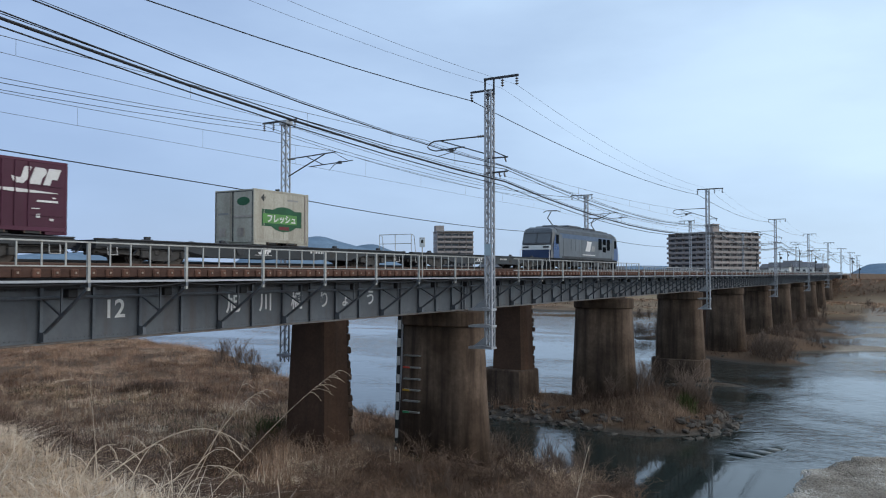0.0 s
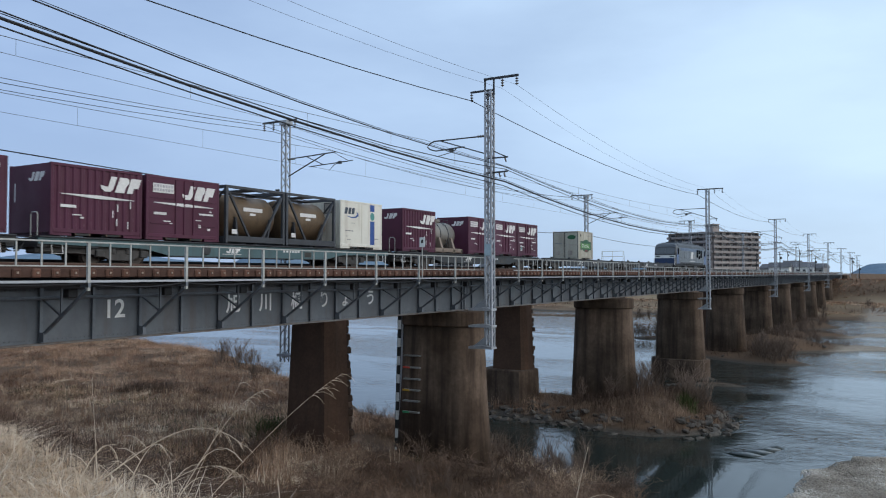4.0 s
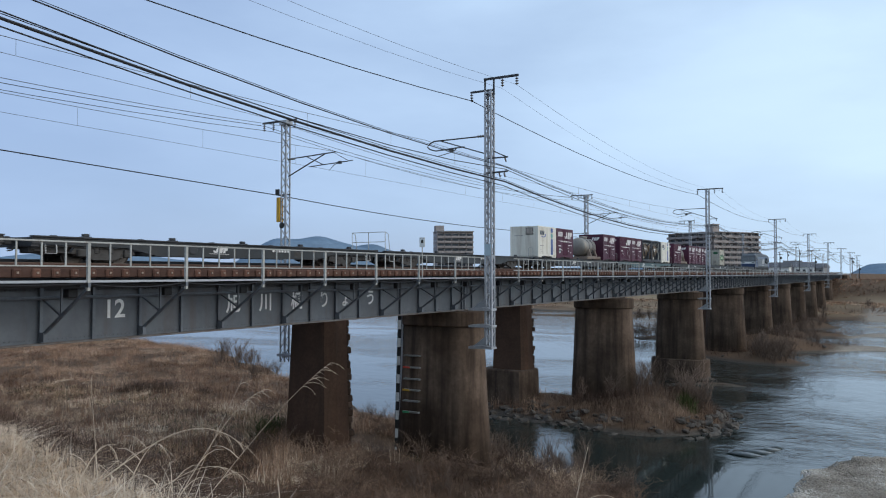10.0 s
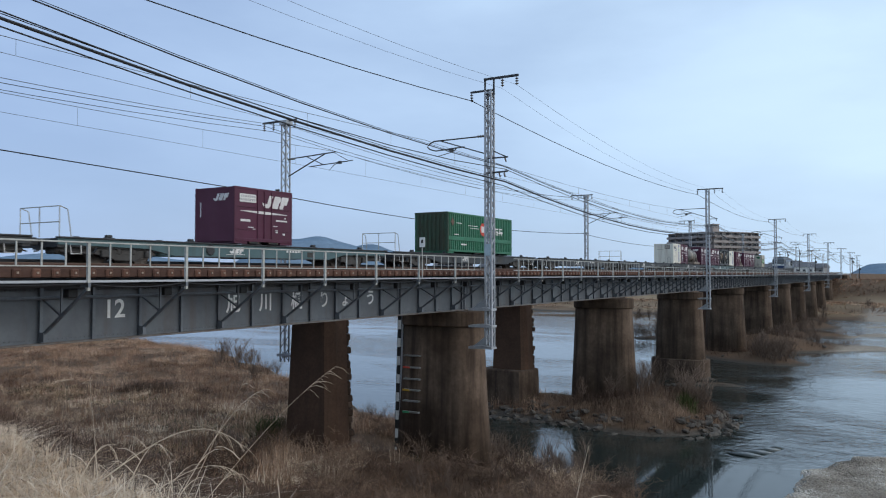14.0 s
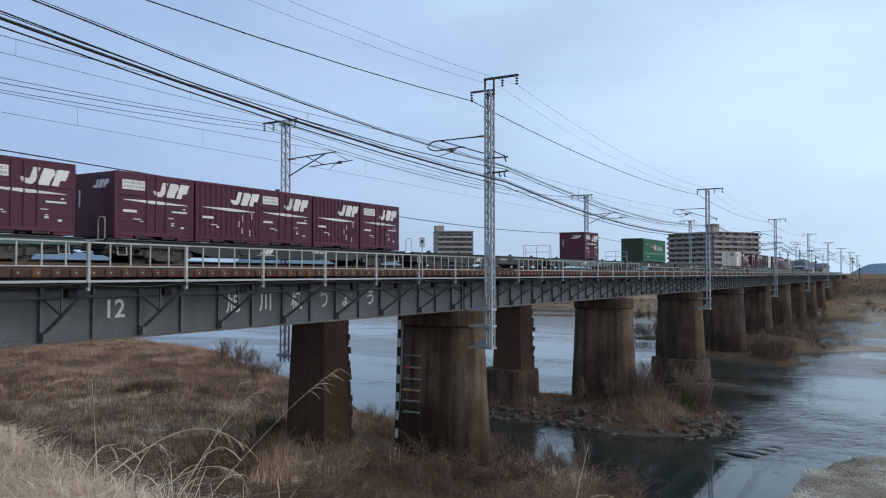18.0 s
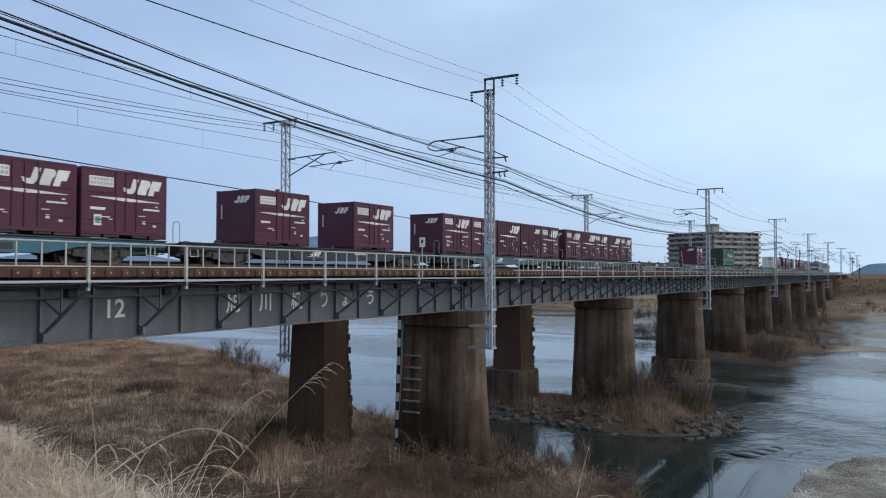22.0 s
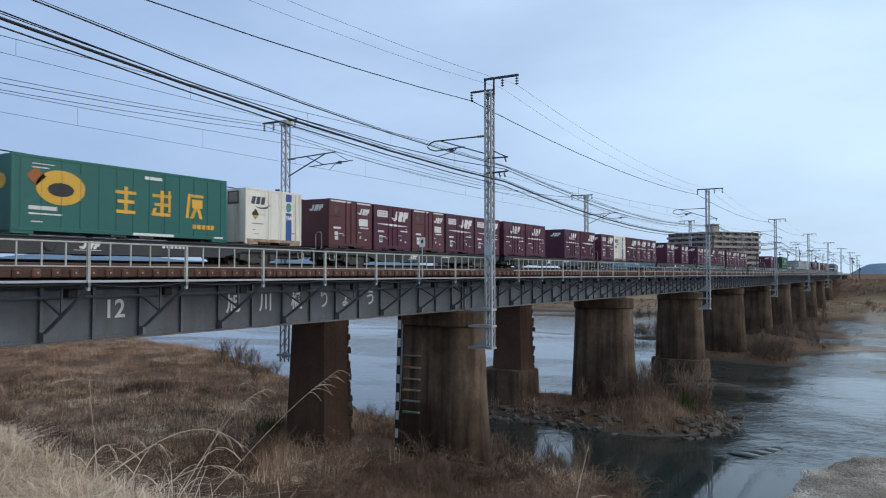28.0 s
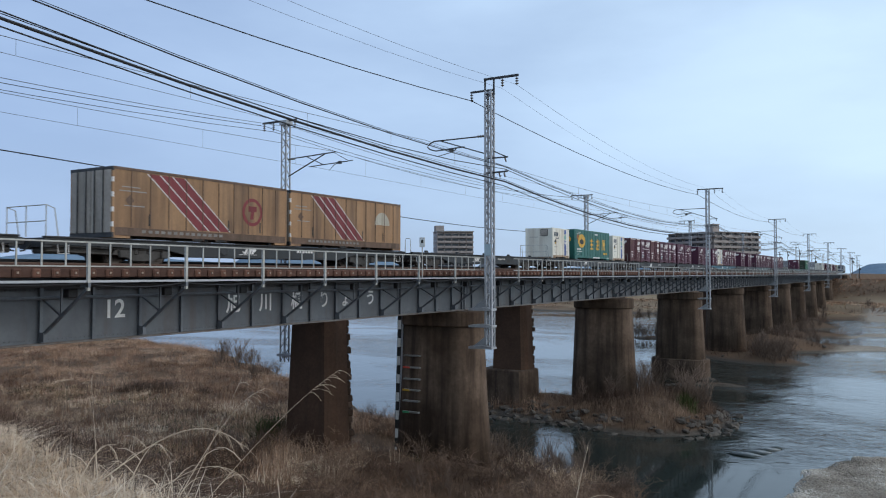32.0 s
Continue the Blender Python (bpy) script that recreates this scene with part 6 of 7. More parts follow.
    flat("data_panel", rect(3.2, 3.7, 0.5, 0.74), M_BOGIE, w, x=1.16)
    part("air_pipe", Mesh().tube([(1.05, -h + 0.3, 0.66), (1.05, -5.2, 0.6), (0.9, -4.9, 0.5), (0.9, 4.9, 0.5), (1.05, 5.2, 0.6), (1.05, h - 0.3, 0.66)], 0.022, 5), M_BOGIE, w)
    part("hand_wheel", Mesh().lathe([(0.2, -0.012), (0.23, 0), (0.2, 0.012)], 14, "x", (1.2, -3.0, 0.7)), M_DARKSTEEL, w)
    if rail_end == 2:
        y = -h + 0.05
        for xx in (-1.15, 0.0, 1.15):
            part("railing_post", Mesh().tube([(xx, y, 0.98), (xx, y, 2.05)], 0.02, 5), M_RAILPAINT, w)
        for zz in (2.05, 1.5):
            part("railing_bar", Mesh().tube([(-1.15, y, zz), (1.15, y, zz)], 0.02, 5), M_RAILPAINT, w)
        for xx in (-1.15, 1.15):
            part("railing_stay", Mesh().tube([(xx, y, 2.05), (xx, y + 0.3, 1.95), (xx, y + 0.45, 1.0)], 0.02, 5), M_RAILPAINT, w)
    elif rail_end:
        for xx in (0.62,):
            y = -h + 0.06
            part("end_handle", Mesh().tube([(xx, y, 0.95), (xx, y, 1.7), (xx + 0.06, y, 1.8), (xx + 0.32, y, 1.8), (xx + 0.38, y, 1.7), (xx + 0.38, y, 0.95)], 0.02, 5), M_RAILPAINT, w)
    return w


M_LOCO_BLUE = mat("locomotive_blue", (0.022, 0.065, 0.19), (0.018, 0.052, 0.155), 0.3, scale=1, fine=10, bump=0.0, grain=0.16)
M_LOCO_GREY = mat("locomotive_slate", (0.1, 0.112, 0.128), (0.08, 0.09, 0.104), 0.35, scale=1, fine=10, bump=0.0, streak=0.3, grain=0.16)
M_GLASS = mat("cab_glass", (0.012, 0.014, 0.017), None, 0.6, bump=0.0, spec=0.0)
M_ROOFGREY = mat("roof_grey", (0.075, 0.085, 0.1), (0.055, 0.06, 0.07), 0.6, scale=1, fine=10, bump=0.05)


M_SCREEN = mat("windscreen_glass", (0.04, 0.045, 0.05), None, 0.12, bump=0.0, spec=1.0)
M_BAND = mat("locomotive_blue_band", (0.05, 0.085, 0.16), (0.04, 0.07, 0.13), 0.35, bump=0.0, grain=0.15)
M_NAVY = mat("navy_paint", (0.018, 0.04, 0.11), None, 0.35, bump=0.0, grain=0.15)


def locomotive():
    """Blue electric locomotive with two cabs, two pantographs and three bogies."""
    e = thing("electric_locomotive", "blue and slate electric locomotive with white band and two pantographs", "locomotive")
    h, hw = 8.65, 1.43
    prof = [(-hw, 1.0), (hw, 1.0), (hw, 3.1), (hw - 0.12, 3.4), (hw - 0.4, 3.62), (-hw + 0.4, 3.62), (-hw + 0.12, 3.4), (-hw, 3.1)]

    def skin(stations):
        loops = []
        for y, narrow in stations:
            l = []
            for x, z in prof:
                rake = 0.42 * max(0.0, z - 2.15) if abs(y) > h - 1.7 else 0.0
                cut = min(rake, 0.62)
                yy = y - math.copysign(cut * (1 if abs(y) > h - 0.4 else 0.55 if abs(y) > h - 1.2 else 0), y)
                l.append((x * narrow, yy, z - (0.12 if z > 3.5 and abs(y) > h - 0.4 else 0)))
            loops.append(l)
        return Mesh().ring(loops)

    part("body", skin([(-h + 1.6, 1.0), (h - 1.6, 1.0)]), M_LOCO_GREY, e)
    for sy in (-1, 1):
        ye = sy * h
        part("cab", skin([(sy * (h - 1.62), 1.002), (sy * (h - 0.75), 1.0), (sy * (h - 0.22), 0.985), (ye, 0.9)]), M_LOCO_GREY, e)
        part("blue_panel", Mesh().prism([(sy * (h - 0.3), 1.02), (sy * (h - 1.7), 1.02), (sy * (h - 1.2), 2.9), (sy * (h - 0.75), 2.9), (sy * (h - 0.3), 2.1)], "x", hw + 0.002, hw + 0.008), M_LOCO_BLUE, e)

        def slab(x0, x1, z0, z1, out, mt, name, label=""):
            q = [(x0, z0), (x1, z0), (x1, z1), (x0, z1)]
            lean = lambda z: 0.42 * max(0.0, z - 2.15)
            return part(name, Mesh().ring([[(x, ye + sy * (o - lean(z)), z) for x, z in q] for o in (-0.03, out)]), mt, e, label)

        slab(-1.29, 1.29, 1.7, 2.08, 0.035, M_WHITE, "white_band")
        slab(-1.26, 1.26, 1.02, 1.75, 0.01, M_NAVY, "nose_panel")
        slab(-1.2, -0.04, 2.26, 3.02, 0.025, M_SCREEN, "windscreen")
        slab(0.04, 1.2, 2.26, 3.02, 0.025, M_SCREEN, "windscreen")
        slab(-1.27, 1.27, 2.15, 3.12, 0.012, M_DARKSTEEL, "screen_surround")
        for sx in (-0.9, 0.9):
            part("headlight", Mesh().box(sx - 0.26, sx + 0.26, ye + sy * 0.045 - 0.02, ye + sy * 0.045 + 0.02, 1.84, 1.98, 0.015), M_DARKSTEEL, e)
        part("buffer_beam", Mesh().box(-1.25, 1.25, ye - 0.1, ye + 0.1, 0.55, 1.0, 0.03), M_DARKSTEEL, e)
        part("coupler", Mesh().box(-0.15, 0.15, min(ye, ye + sy * 0.6), max(ye, ye + sy * 0.6), 0.68, 0.98, 0.03), M_DARKSTEEL, e)
        for sx in (-1.3, 1.3):
            part("handrail", Mesh().tube([(sx, ye + sy * 0.3, 0.7), (sx, ye + sy * 0.3, 1.7), (sx * 0.9, ye + sy * 0.02, 1.75)], 0.022, 5), M_MARK, e)
        part("plough", Mesh().box(-1.2, 1.2, ye - 0.05, ye + 0.05, 0.18, 0.55, 0.02), M_DARKSTEEL, e)
        part("cab_window", Mesh().box(hw + 0.003, hw + 0.02, sy * (h - 1.1) - 0.3, sy * (h - 1.1) + 0.3, 2.2, 2.95), M_GLASS, e)
        part("cab_door", Mesh().box(hw + 0.003, hw + 0.015, sy * (h - 1.85) - 0.32, sy * (h - 1.85) + 0.32, 1.1, 3.0), M_LOCO_GREY, e)
    flat("emblem", [(-0.9, 1.75), (0.3, 1.72), (0.5, 2.15), (0.75, 2.6), (-0.4, 2.65), (-0.55, 2.25)], M_MARK, e, x=hw)
    flat("emblem", slant(0.65, 1.5, 1.75, 2.25, 0.15), M_GREYMARK, e, x=hw)
    flat("stripe", rect(-1.6, 1.7, 1.36, 1.44), M_MARK, e, x=hw)
    for a, z0, z1 in ((2.6, 1.95, 3.0), (3.8, 2.45, 3.0), (3.8, 1.75, 2.25), (5.0, 1.95, 3.0)):
        part("side_window", Mesh().box(hw, hw + 0.018, a, a + 0.9, z0, z1), M_GLASS, e)
    for i in range(2):
        part("louvre", Mesh().box(hw, hw + 0.02, -4.4 + i * 0.95, -3.6 + i * 0.95, 1.7, 2.6), M_LOCO_GREY, e)
    part("blue_band", Mesh().box(hw - 0.02, hw + 0.006, -h + 1.7, h - 1.7, 2.72, 3.1), M_BAND, e)
    part("roof_edge", Mesh().prism([(hw - 0.02, 3.1), (hw + 0.012, 3.1), (hw - 0.1, 3.42), (hw - 0.38, 3.64), (hw - 0.42, 3.6)], "y", -h + 1.2, h - 1.2), M_ROOFGREY, e)
    part("side_seam", Mesh().box(hw, hw + 0.012, -h + 2.4, -h + 2.44, 1.2, 2.72).box(hw, hw + 0.012, -1.8, -1.76, 1.2, 2.72), M_DARKSTEEL, e)
    part("skirt", Mesh().box(hw - 0.1, hw + 0.01, -6.6, 6.6, 1.02, 1.2), M_DARKSTEEL, e)
    part("roof", Mesh().box(-1.0, 1.0, -6.5, 6.5, 3.6, 3.76, 0.06), M_ROOFGREY, e)
    part("roof_cover", Mesh().box(-0.85, 0.85, -3.4, -0.4, 3.76, 3.98, 0.06), M_ROOFGREY, e)
    part("roof_cover", Mesh().box(-0.85, 0.85, 0.4, 3.4, 3.76, 3.94, 0.06), M_ROOFGREY, e)
    for sy in (-1, 1):
        c0 = sy * 5.4
        p = part("pantograph", Mesh().box(-0.6, 0.6, c0 - 0.55, c0 + 0.55, 3.76, 3.86), M_DARKSTEEL, e)
        top = 5.16
        part("frame", Mesh().tube([(0, c0 + 0.45, 3.86), (0, c0 - 0.8, 4.45), (0, c0 + 0.1, top)], 0.05, 6), M_DARKSTEEL, p)
        part("head", Mesh().tube([(-0.75, c0 + 0.1, top - 0.12), (-0.5, c0 + 0.1, top), (0.5, c0 + 0.1, top), (0.75, c0 + 0.1, top - 0.12)], 0.035, 6).tube([(-0.5, c0 + 0.4, top), (0.5, c0 + 0.4, top)], 0.03, 6), M_DARKSTEEL, p)
    for yy in (-5.6, 0.0, 5.6):
        bogie(e, yy)
    part("underframe", Mesh().box(-1.2, 1.2, -h + 0.3, h - 0.3, 0.75, 1.0), M_DARKSTEEL, e)
    part("tank_box", Mesh().box(-1.25, 1.25, -3.6, -1.9, 0.35, 0.8, 0.05), M_DARKSTEEL, e)
    part("tank_box", Mesh().box(-1.25, 1.25, 1.9, 3.6, 0.35, 0.8, 0.05), M_DARKSTEEL, e)
    return e


# wagon ends, from the locomotive back; then what rides on each wagon by the place of its rear and kind
ENDS = [59.4, 38.5, 17.6, -3.65, -25.0, -46.1, -66.7, -87.3, -108.0, -128.6, -149.3, -170.0, -190.6, -211.0, -231.5, -252.05, -272.75, -294.9, -314.9, -337.9, -358.6]
PAINT = "GGGTGGGGTGGTGBGGGGGGT"
LOAD = """25.81 food|13.05 doors|9.17 doors|5.34 doors|1.0 opentank|-2.62 ribbed
-8.4 white|-12.5 frametank|-16.3 frametank|-20.4 doors|-24.3 ribbed|-29.5 doors|-33.65 opentank|-41.2 doors|-45.05 white
-120.0 doors|-154.1 doors|-157.95 ribbed|-161.8 doors|-165.38 ribbed|-169.2 doors
-174.5 doors|-178.36 plain|-182.25 ribbed|-186.17 doors|-190.02 doors|-199.25 doors|-206.55 doors
-215.15 doors|-219.05 doors|-222.9 ribbed|-226.8 full|-230.6 doors|-236.2 ribbed|-240.06 framed|-247.95 framed|-251.84 framed
-256.3 doors|-260.18 doors|-264.1 striped|-268.0 doors|-271.9 striped|-277.7 full|-293.2 full"""
RAILED = (0, 5, 7, 8, 16, 18)           # wagons with a tall end railing
LONGS = ((-101.6, "green"), (-288.25, "teal"), (-334.95, "orange"), (-325.3, "orange"))


def build_train():
    rnd = random.Random(5)
    on_train(locomotive(), 68.35, RAIL_Z)
    kinds = {"G": (M_WAGON_GREY, "grey"), "T": (M_WAGON_TEAL, "grey-teal"), "B": (M_WAGON_BLUE, "bright blue")}
    first = {}
    for i in range(len(ENDS) - 1):
        a, b = ENDS[i + 1], ENDS[i]
        key = PAINT[i]
        long = max(19.5, round(2 * (b - a - 0.6)) / 2)
        kind = (key, 2 if i in RAILED else 0 if i in (1, 6) else 1, long)
        if kind not in first:
            ob = first[kind] = wagon(kinds[key][0], kind[1], long, kinds[key][1])
        else:
            ob = copy_thing(first[kind], Matrix())
        on_train(ob, (a + b) / 2, RAIL_Z)
    made = {}
    for item in LOAD.replace("\n", "|").split("|"):
        y, kind = item.split()
        y = float(y) + 3.715 / 2
        if kind in made and not (kind == "doors" and len(made[kind]) < 3):
            ob = copy_thing(made[kind][rnd.randrange(len(made[kind]))], Matrix())
        else:
            ob = food_box() if kind == "food" else white_box(kind == "full") if kind in ("white", "full") else open_tank() if kind == "opentank" else framed_tank() if kind == "frametank" else purple_box(kind, rnd)
            made.setdefault(kind, []).append(ob)
        on_train(ob, y, Z0 + 1.33)
    for y, kind in LONGS:
        ob = long_box(kind, kind not in made)
        made.setdefault(kind, []).append(ob)
        on_train(ob, y + 9.41 / 2, Z0 + 1.33)


build_train()


for text, y, z, size in (("12", 14.36, -1.22, 0.72), ("旭", 18.9, -1.22, 0.66), ("川", 20.43, -1.22, 0.66), ("橋", 22.05, -1.22, 0.66), ("り", 23.61, -1.22, 0.66), ("ょ", 24.95, -1.22, 0.62), ("う", 26.64, -1.22, 0.66)):
    lettering(text, y, z, size)


# ---- plants and stones ----
def straw(name, a, b, c):
    """Dry stalks, each of its own shade."""
    m = bpy.data.materials.new(name)
    m.use_nodes = True
    nt = m.node_tree
    bs = nt.nodes["Principled BSDF"]
    bs.inputs["Roughness"].default_value, bs.inputs["Specular IOR Level"].default_value = 0.85, 0.15
    geo = nt.nodes.new("ShaderNodeNewGeometry")
    ramp = nt.nodes.new("ShaderNodeValToRGB")
    ramp.color_ramp.elements[0].color, ramp.color_ramp.elements[1].color = (*a, 1), (*c, 1)
    ramp.color_ramp.elements.new(0.5).color = (*b, 1)
    co = nt.nodes.new("ShaderNodeTexCoord")
    n = nt.nodes.new("ShaderNodeTexNoise")
    n.inputs["Scale"].default_value, n.inputs["Detail"].default_value = 0.24, 8.0
    n.inputs["Roughness"].default_value = 0.62
    nt.links.new(co.outputs["Object"], n.inputs["Vector"])
    mx = nt.nodes.new("ShaderNodeMath")
    mx.operation = "ADD"
    half = nt.nodes.new("ShaderNodeMapRange")
    half.inputs["To Min"].default_value, half.inputs["To Max"].default_value = -0.22, 0.22
    nt.links.new(geo.outputs["Random Per Island"], half.inputs["Value"])
    wide = nt.nodes.new("ShaderNodeMapRange")
    wide.inputs["From Min"].default_value, wide.inputs["From Max"].default_value = 0.39, 0.62
    nt.links.new(n.outputs["Fac"], wide.inputs["Value"])
    nt.links.new(half.outputs["Result"], mx.inputs[0])
    nt.links.new(wide.outputs["Result"], mx.inputs[1])
    nt.links.new(mx.outputs[0], ramp.inputs["Fac"])
    nt.links.new(ramp.outputs["Color"], bs.inputs["Base Color"])
    return m


M_PALE = straw("pale_straw", (0.5, 0.345, 0.225), (0.73, 0.55, 0.39), (0.87, 0.73, 0.56))
M_STALK = straw("bleached_stalk", (0.48, 0.37, 0.27), (0.62, 0.5, 0.385), (0.76, 0.65, 0.52))
M_TAN = straw("tan_grass", (0.13, 0.08, 0.052), (0.345, 0.208, 0.132), (0.6, 0.425, 0.3))
M_RUSSET = straw("russet_grass", (0.085, 0.05, 0.035), (0.222, 0.12, 0.076), (0.4, 0.245, 0.165))
M_BRUSH = straw("dark_brush", (0.052, 0.033, 0.025), (0.108, 0.068, 0.049), (0.225, 0.147, 0.104))
M_BRAMBLE = straw("bramble_stems", (0.065, 0.042, 0.032), (0.165, 0.106, 0.077), (0.37, 0.262, 0.19))
M_GREENISH = straw("winter_green_leaf", (0.03, 0.04, 0.015), (0.05, 0.062, 0.022), (0.085, 0.1, 0.035))

rg = np.random.default_rng(7)


def blades(name, base, height, width, bend, material, label, segs=3, droop=0.35, parent=None, away=None):
    """Many curved blades from their feet: arrays of places, heights and widths."""
    n = len(base)
    az, lean = rg.uniform(0, 2 * np.pi, n), np.abs(rg.normal(0, 1, n)) * bend
    if away is not None:
        az = away + rg.normal(0, 0.5, n)
    way = np.stack([np.cos(az), np.sin(az), np.zeros(n)], 1)
    face = rg.uniform(0, 2 * np.pi, n)
    across = np.stack([np.cos(face), np.sin(face), np.zeros(n)], 1)
    rows = []
    for s in range(segs + 1):
        t = s / segs
        mid = base + way * (lean * height * (0.3 * t + 0.7 * t * t))[:, None]
        mid[:, 2] += height * (t - droop * np.minimum(lean, 1.2) * t * t)
        w = (width * (1 - 0.85 * t) / 2)[:, None]
        rows += [mid - across * w, mid + across * w]
    co = np.stack(rows, 1).reshape(-1, 3)
    k = 2 * (segs + 1)
    i0 = (np.arange(n) * k)[:, None]
    tri = []
    for s in range(segs):
        a = 2 * s
        tri += [[a, a + 1, a + 3], [a, a + 3, a + 2]]
    tris = (i0[:, :, None] + np.array(tri)[None]).reshape(-1, 3)
    ob = bulk(name, co, tris, material, parent)
    return tagged(ob, label, "grass", kind="stuff")


def on_ground(x, y, sink=0.05):
    return np.stack([x, y, ground_height(x, y) - sink], 1)


def clumps(n, x0, x1, y0, y1, keep, per, radius):
    """Feet in tufts inside a rectangle, where keep allows."""
    cx, cy = rg.uniform(x0, x1, n), rg.uniform(y0, y1, n)
    ok = keep(cx, cy, ground_height(cx, cy))
    cx, cy = cx[ok], cy[ok]
    x = np.repeat(cx, per) + rg.normal(0, radius, len(cx) * per)
    y = np.repeat(cy, per) + rg.normal(0, radius, len(cy) * per)
    tall = np.repeat(rg.uniform(0.6, 1.25, len(cx)), per) * rg.uniform(0.6, 1.15, len(cx) * per)
    return on_ground(x, y), tall


def pier_clear(x, y):
    d = np.abs((y - PIER_Y + SPAN / 2) % SPAN - SPAN / 2)
    return ~((d < 1.5) & (x < -17.3) & (x > -28.3))


def dry_land(x, y, h):
    return (h > 0.25) & pier_clear(x, y)


# the crest of the bank before the eye: a tangled mat of pale grass
x, y = rg.uniform(-10.5, -2.0, 92000), rg.uniform(1.9, 7.6, 92000)
ok = (y < 4.5 - 0.257 * (x + 4.92) + rg.normal(0, 0.12, len(x)) + 0.12 * wavy(x, y, 0.35)) & (np.hypot(x, y) > 2.6)
feet = on_ground(x[ok], y[ok], 0.02)
blades("bank_grass", feet, rg.uniform(0.05, 0.16, len(feet)), rg.uniform(0.004, 0.011, len(feet)), 3.0, M_PALE, "pale dry tangled grass on the crest of the bank", segs=3, droop=0.5)
# the same grass, thinner, on the rest of the bank round the eye
x, y = rg.uniform(-26, 16, 36000), rg.uniform(-14, 9, 36000)
ok = (y < 4.55 - 0.257 * (x + 4.92)) & (np.hypot(x, y) > 1.2) & ~((x > -10.5) & (x < -2.0) & (y > 1.9))
feet = on_ground(x[ok], y[ok], 0.02)
blades("bank_grass", feet, rg.uniform(0.08, 0.26, len(feet)), rg.uniform(0.005, 0.012, len(feet)), 2.2, M_PALE, "pale dry grass on the top of the bank", segs=2, droop=0.5)
# long arching leaves along the edge
x = np.concatenate([rg.uniform(-10.5, -3.0, 110), rg.uniform(-5.9, -3.9, 120)])
y = 4.15 - 0.257 * (x + 4.92) + rg.normal(0, 0.28, len(x))
feet = on_ground(x, y, 0.02)
blades("bank_grass", feet, rg.uniform(0.2, 0.5, len(feet)), rg.uniform(0.007, 0.015, len(feet)), 1.3, M_STALK, "long arching dry leaves at the edge of the bank", segs=7, droop=0.6)
# coarse broken straws lying over the mat
x, y = rg.uniform(-9.5, -2.2, 6500), rg.uniform(2.4, 7.0, 6500)
ok = (y < 4.5 - 0.257 * (x + 4.92)) & (np.hypot(x, y) > 3.0)
feet = on_ground(x[ok], y[ok], 0.0)
blades("bank_grass", feet, rg.uniform(0.1, 0.3, len(feet)), rg.uniform(0.007, 0.015, len(feet)), 2.8, M_STALK, "coarse bleached straws lying over the grass", segs=5, droop=0.42)
# slope and plain
base, tall = clumps(8000, -31, -5, 5, 47, lambda x, y, h: dry_land(x, y, h) & (y > 8.5 - 0.257 * (x + 4.92)) & (h > 0.45) & (x > -25 + 3 * wavy(x, y, 2.0, 1.0)), 10, 0.26)
blades("brush", base, tall * 0.7, rg.uniform(0.008, 0.02, len(base)), 2.4, M_BRUSH, "dark tangled winter brush on the bank", segs=3, droop=0.45)
base, tall = clumps(3400, -48, -6, 9, 47, lambda x, y, h: dry_land(x, y, h) & (h > 0.55) & (wavy(x, y, 2.6, 4.0) > 0.05), 9, 0.3)
blades("bank_grass", base, tall * 0.6, rg.uniform(0.01, 0.022, len(base)), 2.0, M_RUSSET, "russet dry grass between the piers", segs=3, droop=0.5)
far_left = lambda x, y, h: dry_land(x, y, h) & (x < -24)
base, tall = clumps(13000, -120, -22, 9, 88, lambda x, y, h: far_left(x, y, h) & (wavy(x, y, 2.2, 7.0) + 0.5 * wavy(x, y, 6.5, 2.0) > -0.45), 9, 0.3)
blades("bank_grass", base, tall * 0.62, rg.uniform(0.015, 0.04, len(base)), 1.8, M_TAN, "tan dry grass on the river plain", segs=3, droop=0.5)
base, tall = clumps(8500, -120, -22, 9, 88, lambda x, y, h: far_left(x, y, h) & (wavy(x, y, 3.1, 3.0) > -0.05), 9, 0.3)
blades("bank_grass", base, tall * 0.8, rg.uniform(0.015, 0.04, len(base)), 1.6, M_RUSSET, "russet dry grass in patches on the river plain", segs=3, droop=0.5)
base, tall = clumps(3600, -120, -22, 9, 88, lambda x, y, h: far_left(x, y, h) & (wavy(x, y, 3.4, 9.0) > 0.3), 9, 0.25)
blades("brush", base, tall * 0.85, rg.uniform(0.012, 0.035, len(base)), 1.6, M_BRUSH, "dark low brush in the grass", segs=3, droop=0.4)
base, tall = clumps(2600, -60, -20, 9, 40, lambda x, y, h: dry_land(x, y, h) & (wavy(x, y, 3.0, 6.0) > 0.15), 8, 0.3)
blades("bank_grass", base, tall * 0.3, rg.uniform(0.03, 0.06, len(base)), 0.6, M_GREENISH, "low winter green in the grass", segs=2)
# upright reeds at the foot of the near piers
base, tall = clumps(150, -34, -24, 26, 37, dry_land, 7, 0.25)
blades("reeds", base, tall * 1.25, rg.uniform(0.012, 0.022, len(base)), 0.2, M_TAN, "upright dry reeds at the foot of the piers", segs=3)
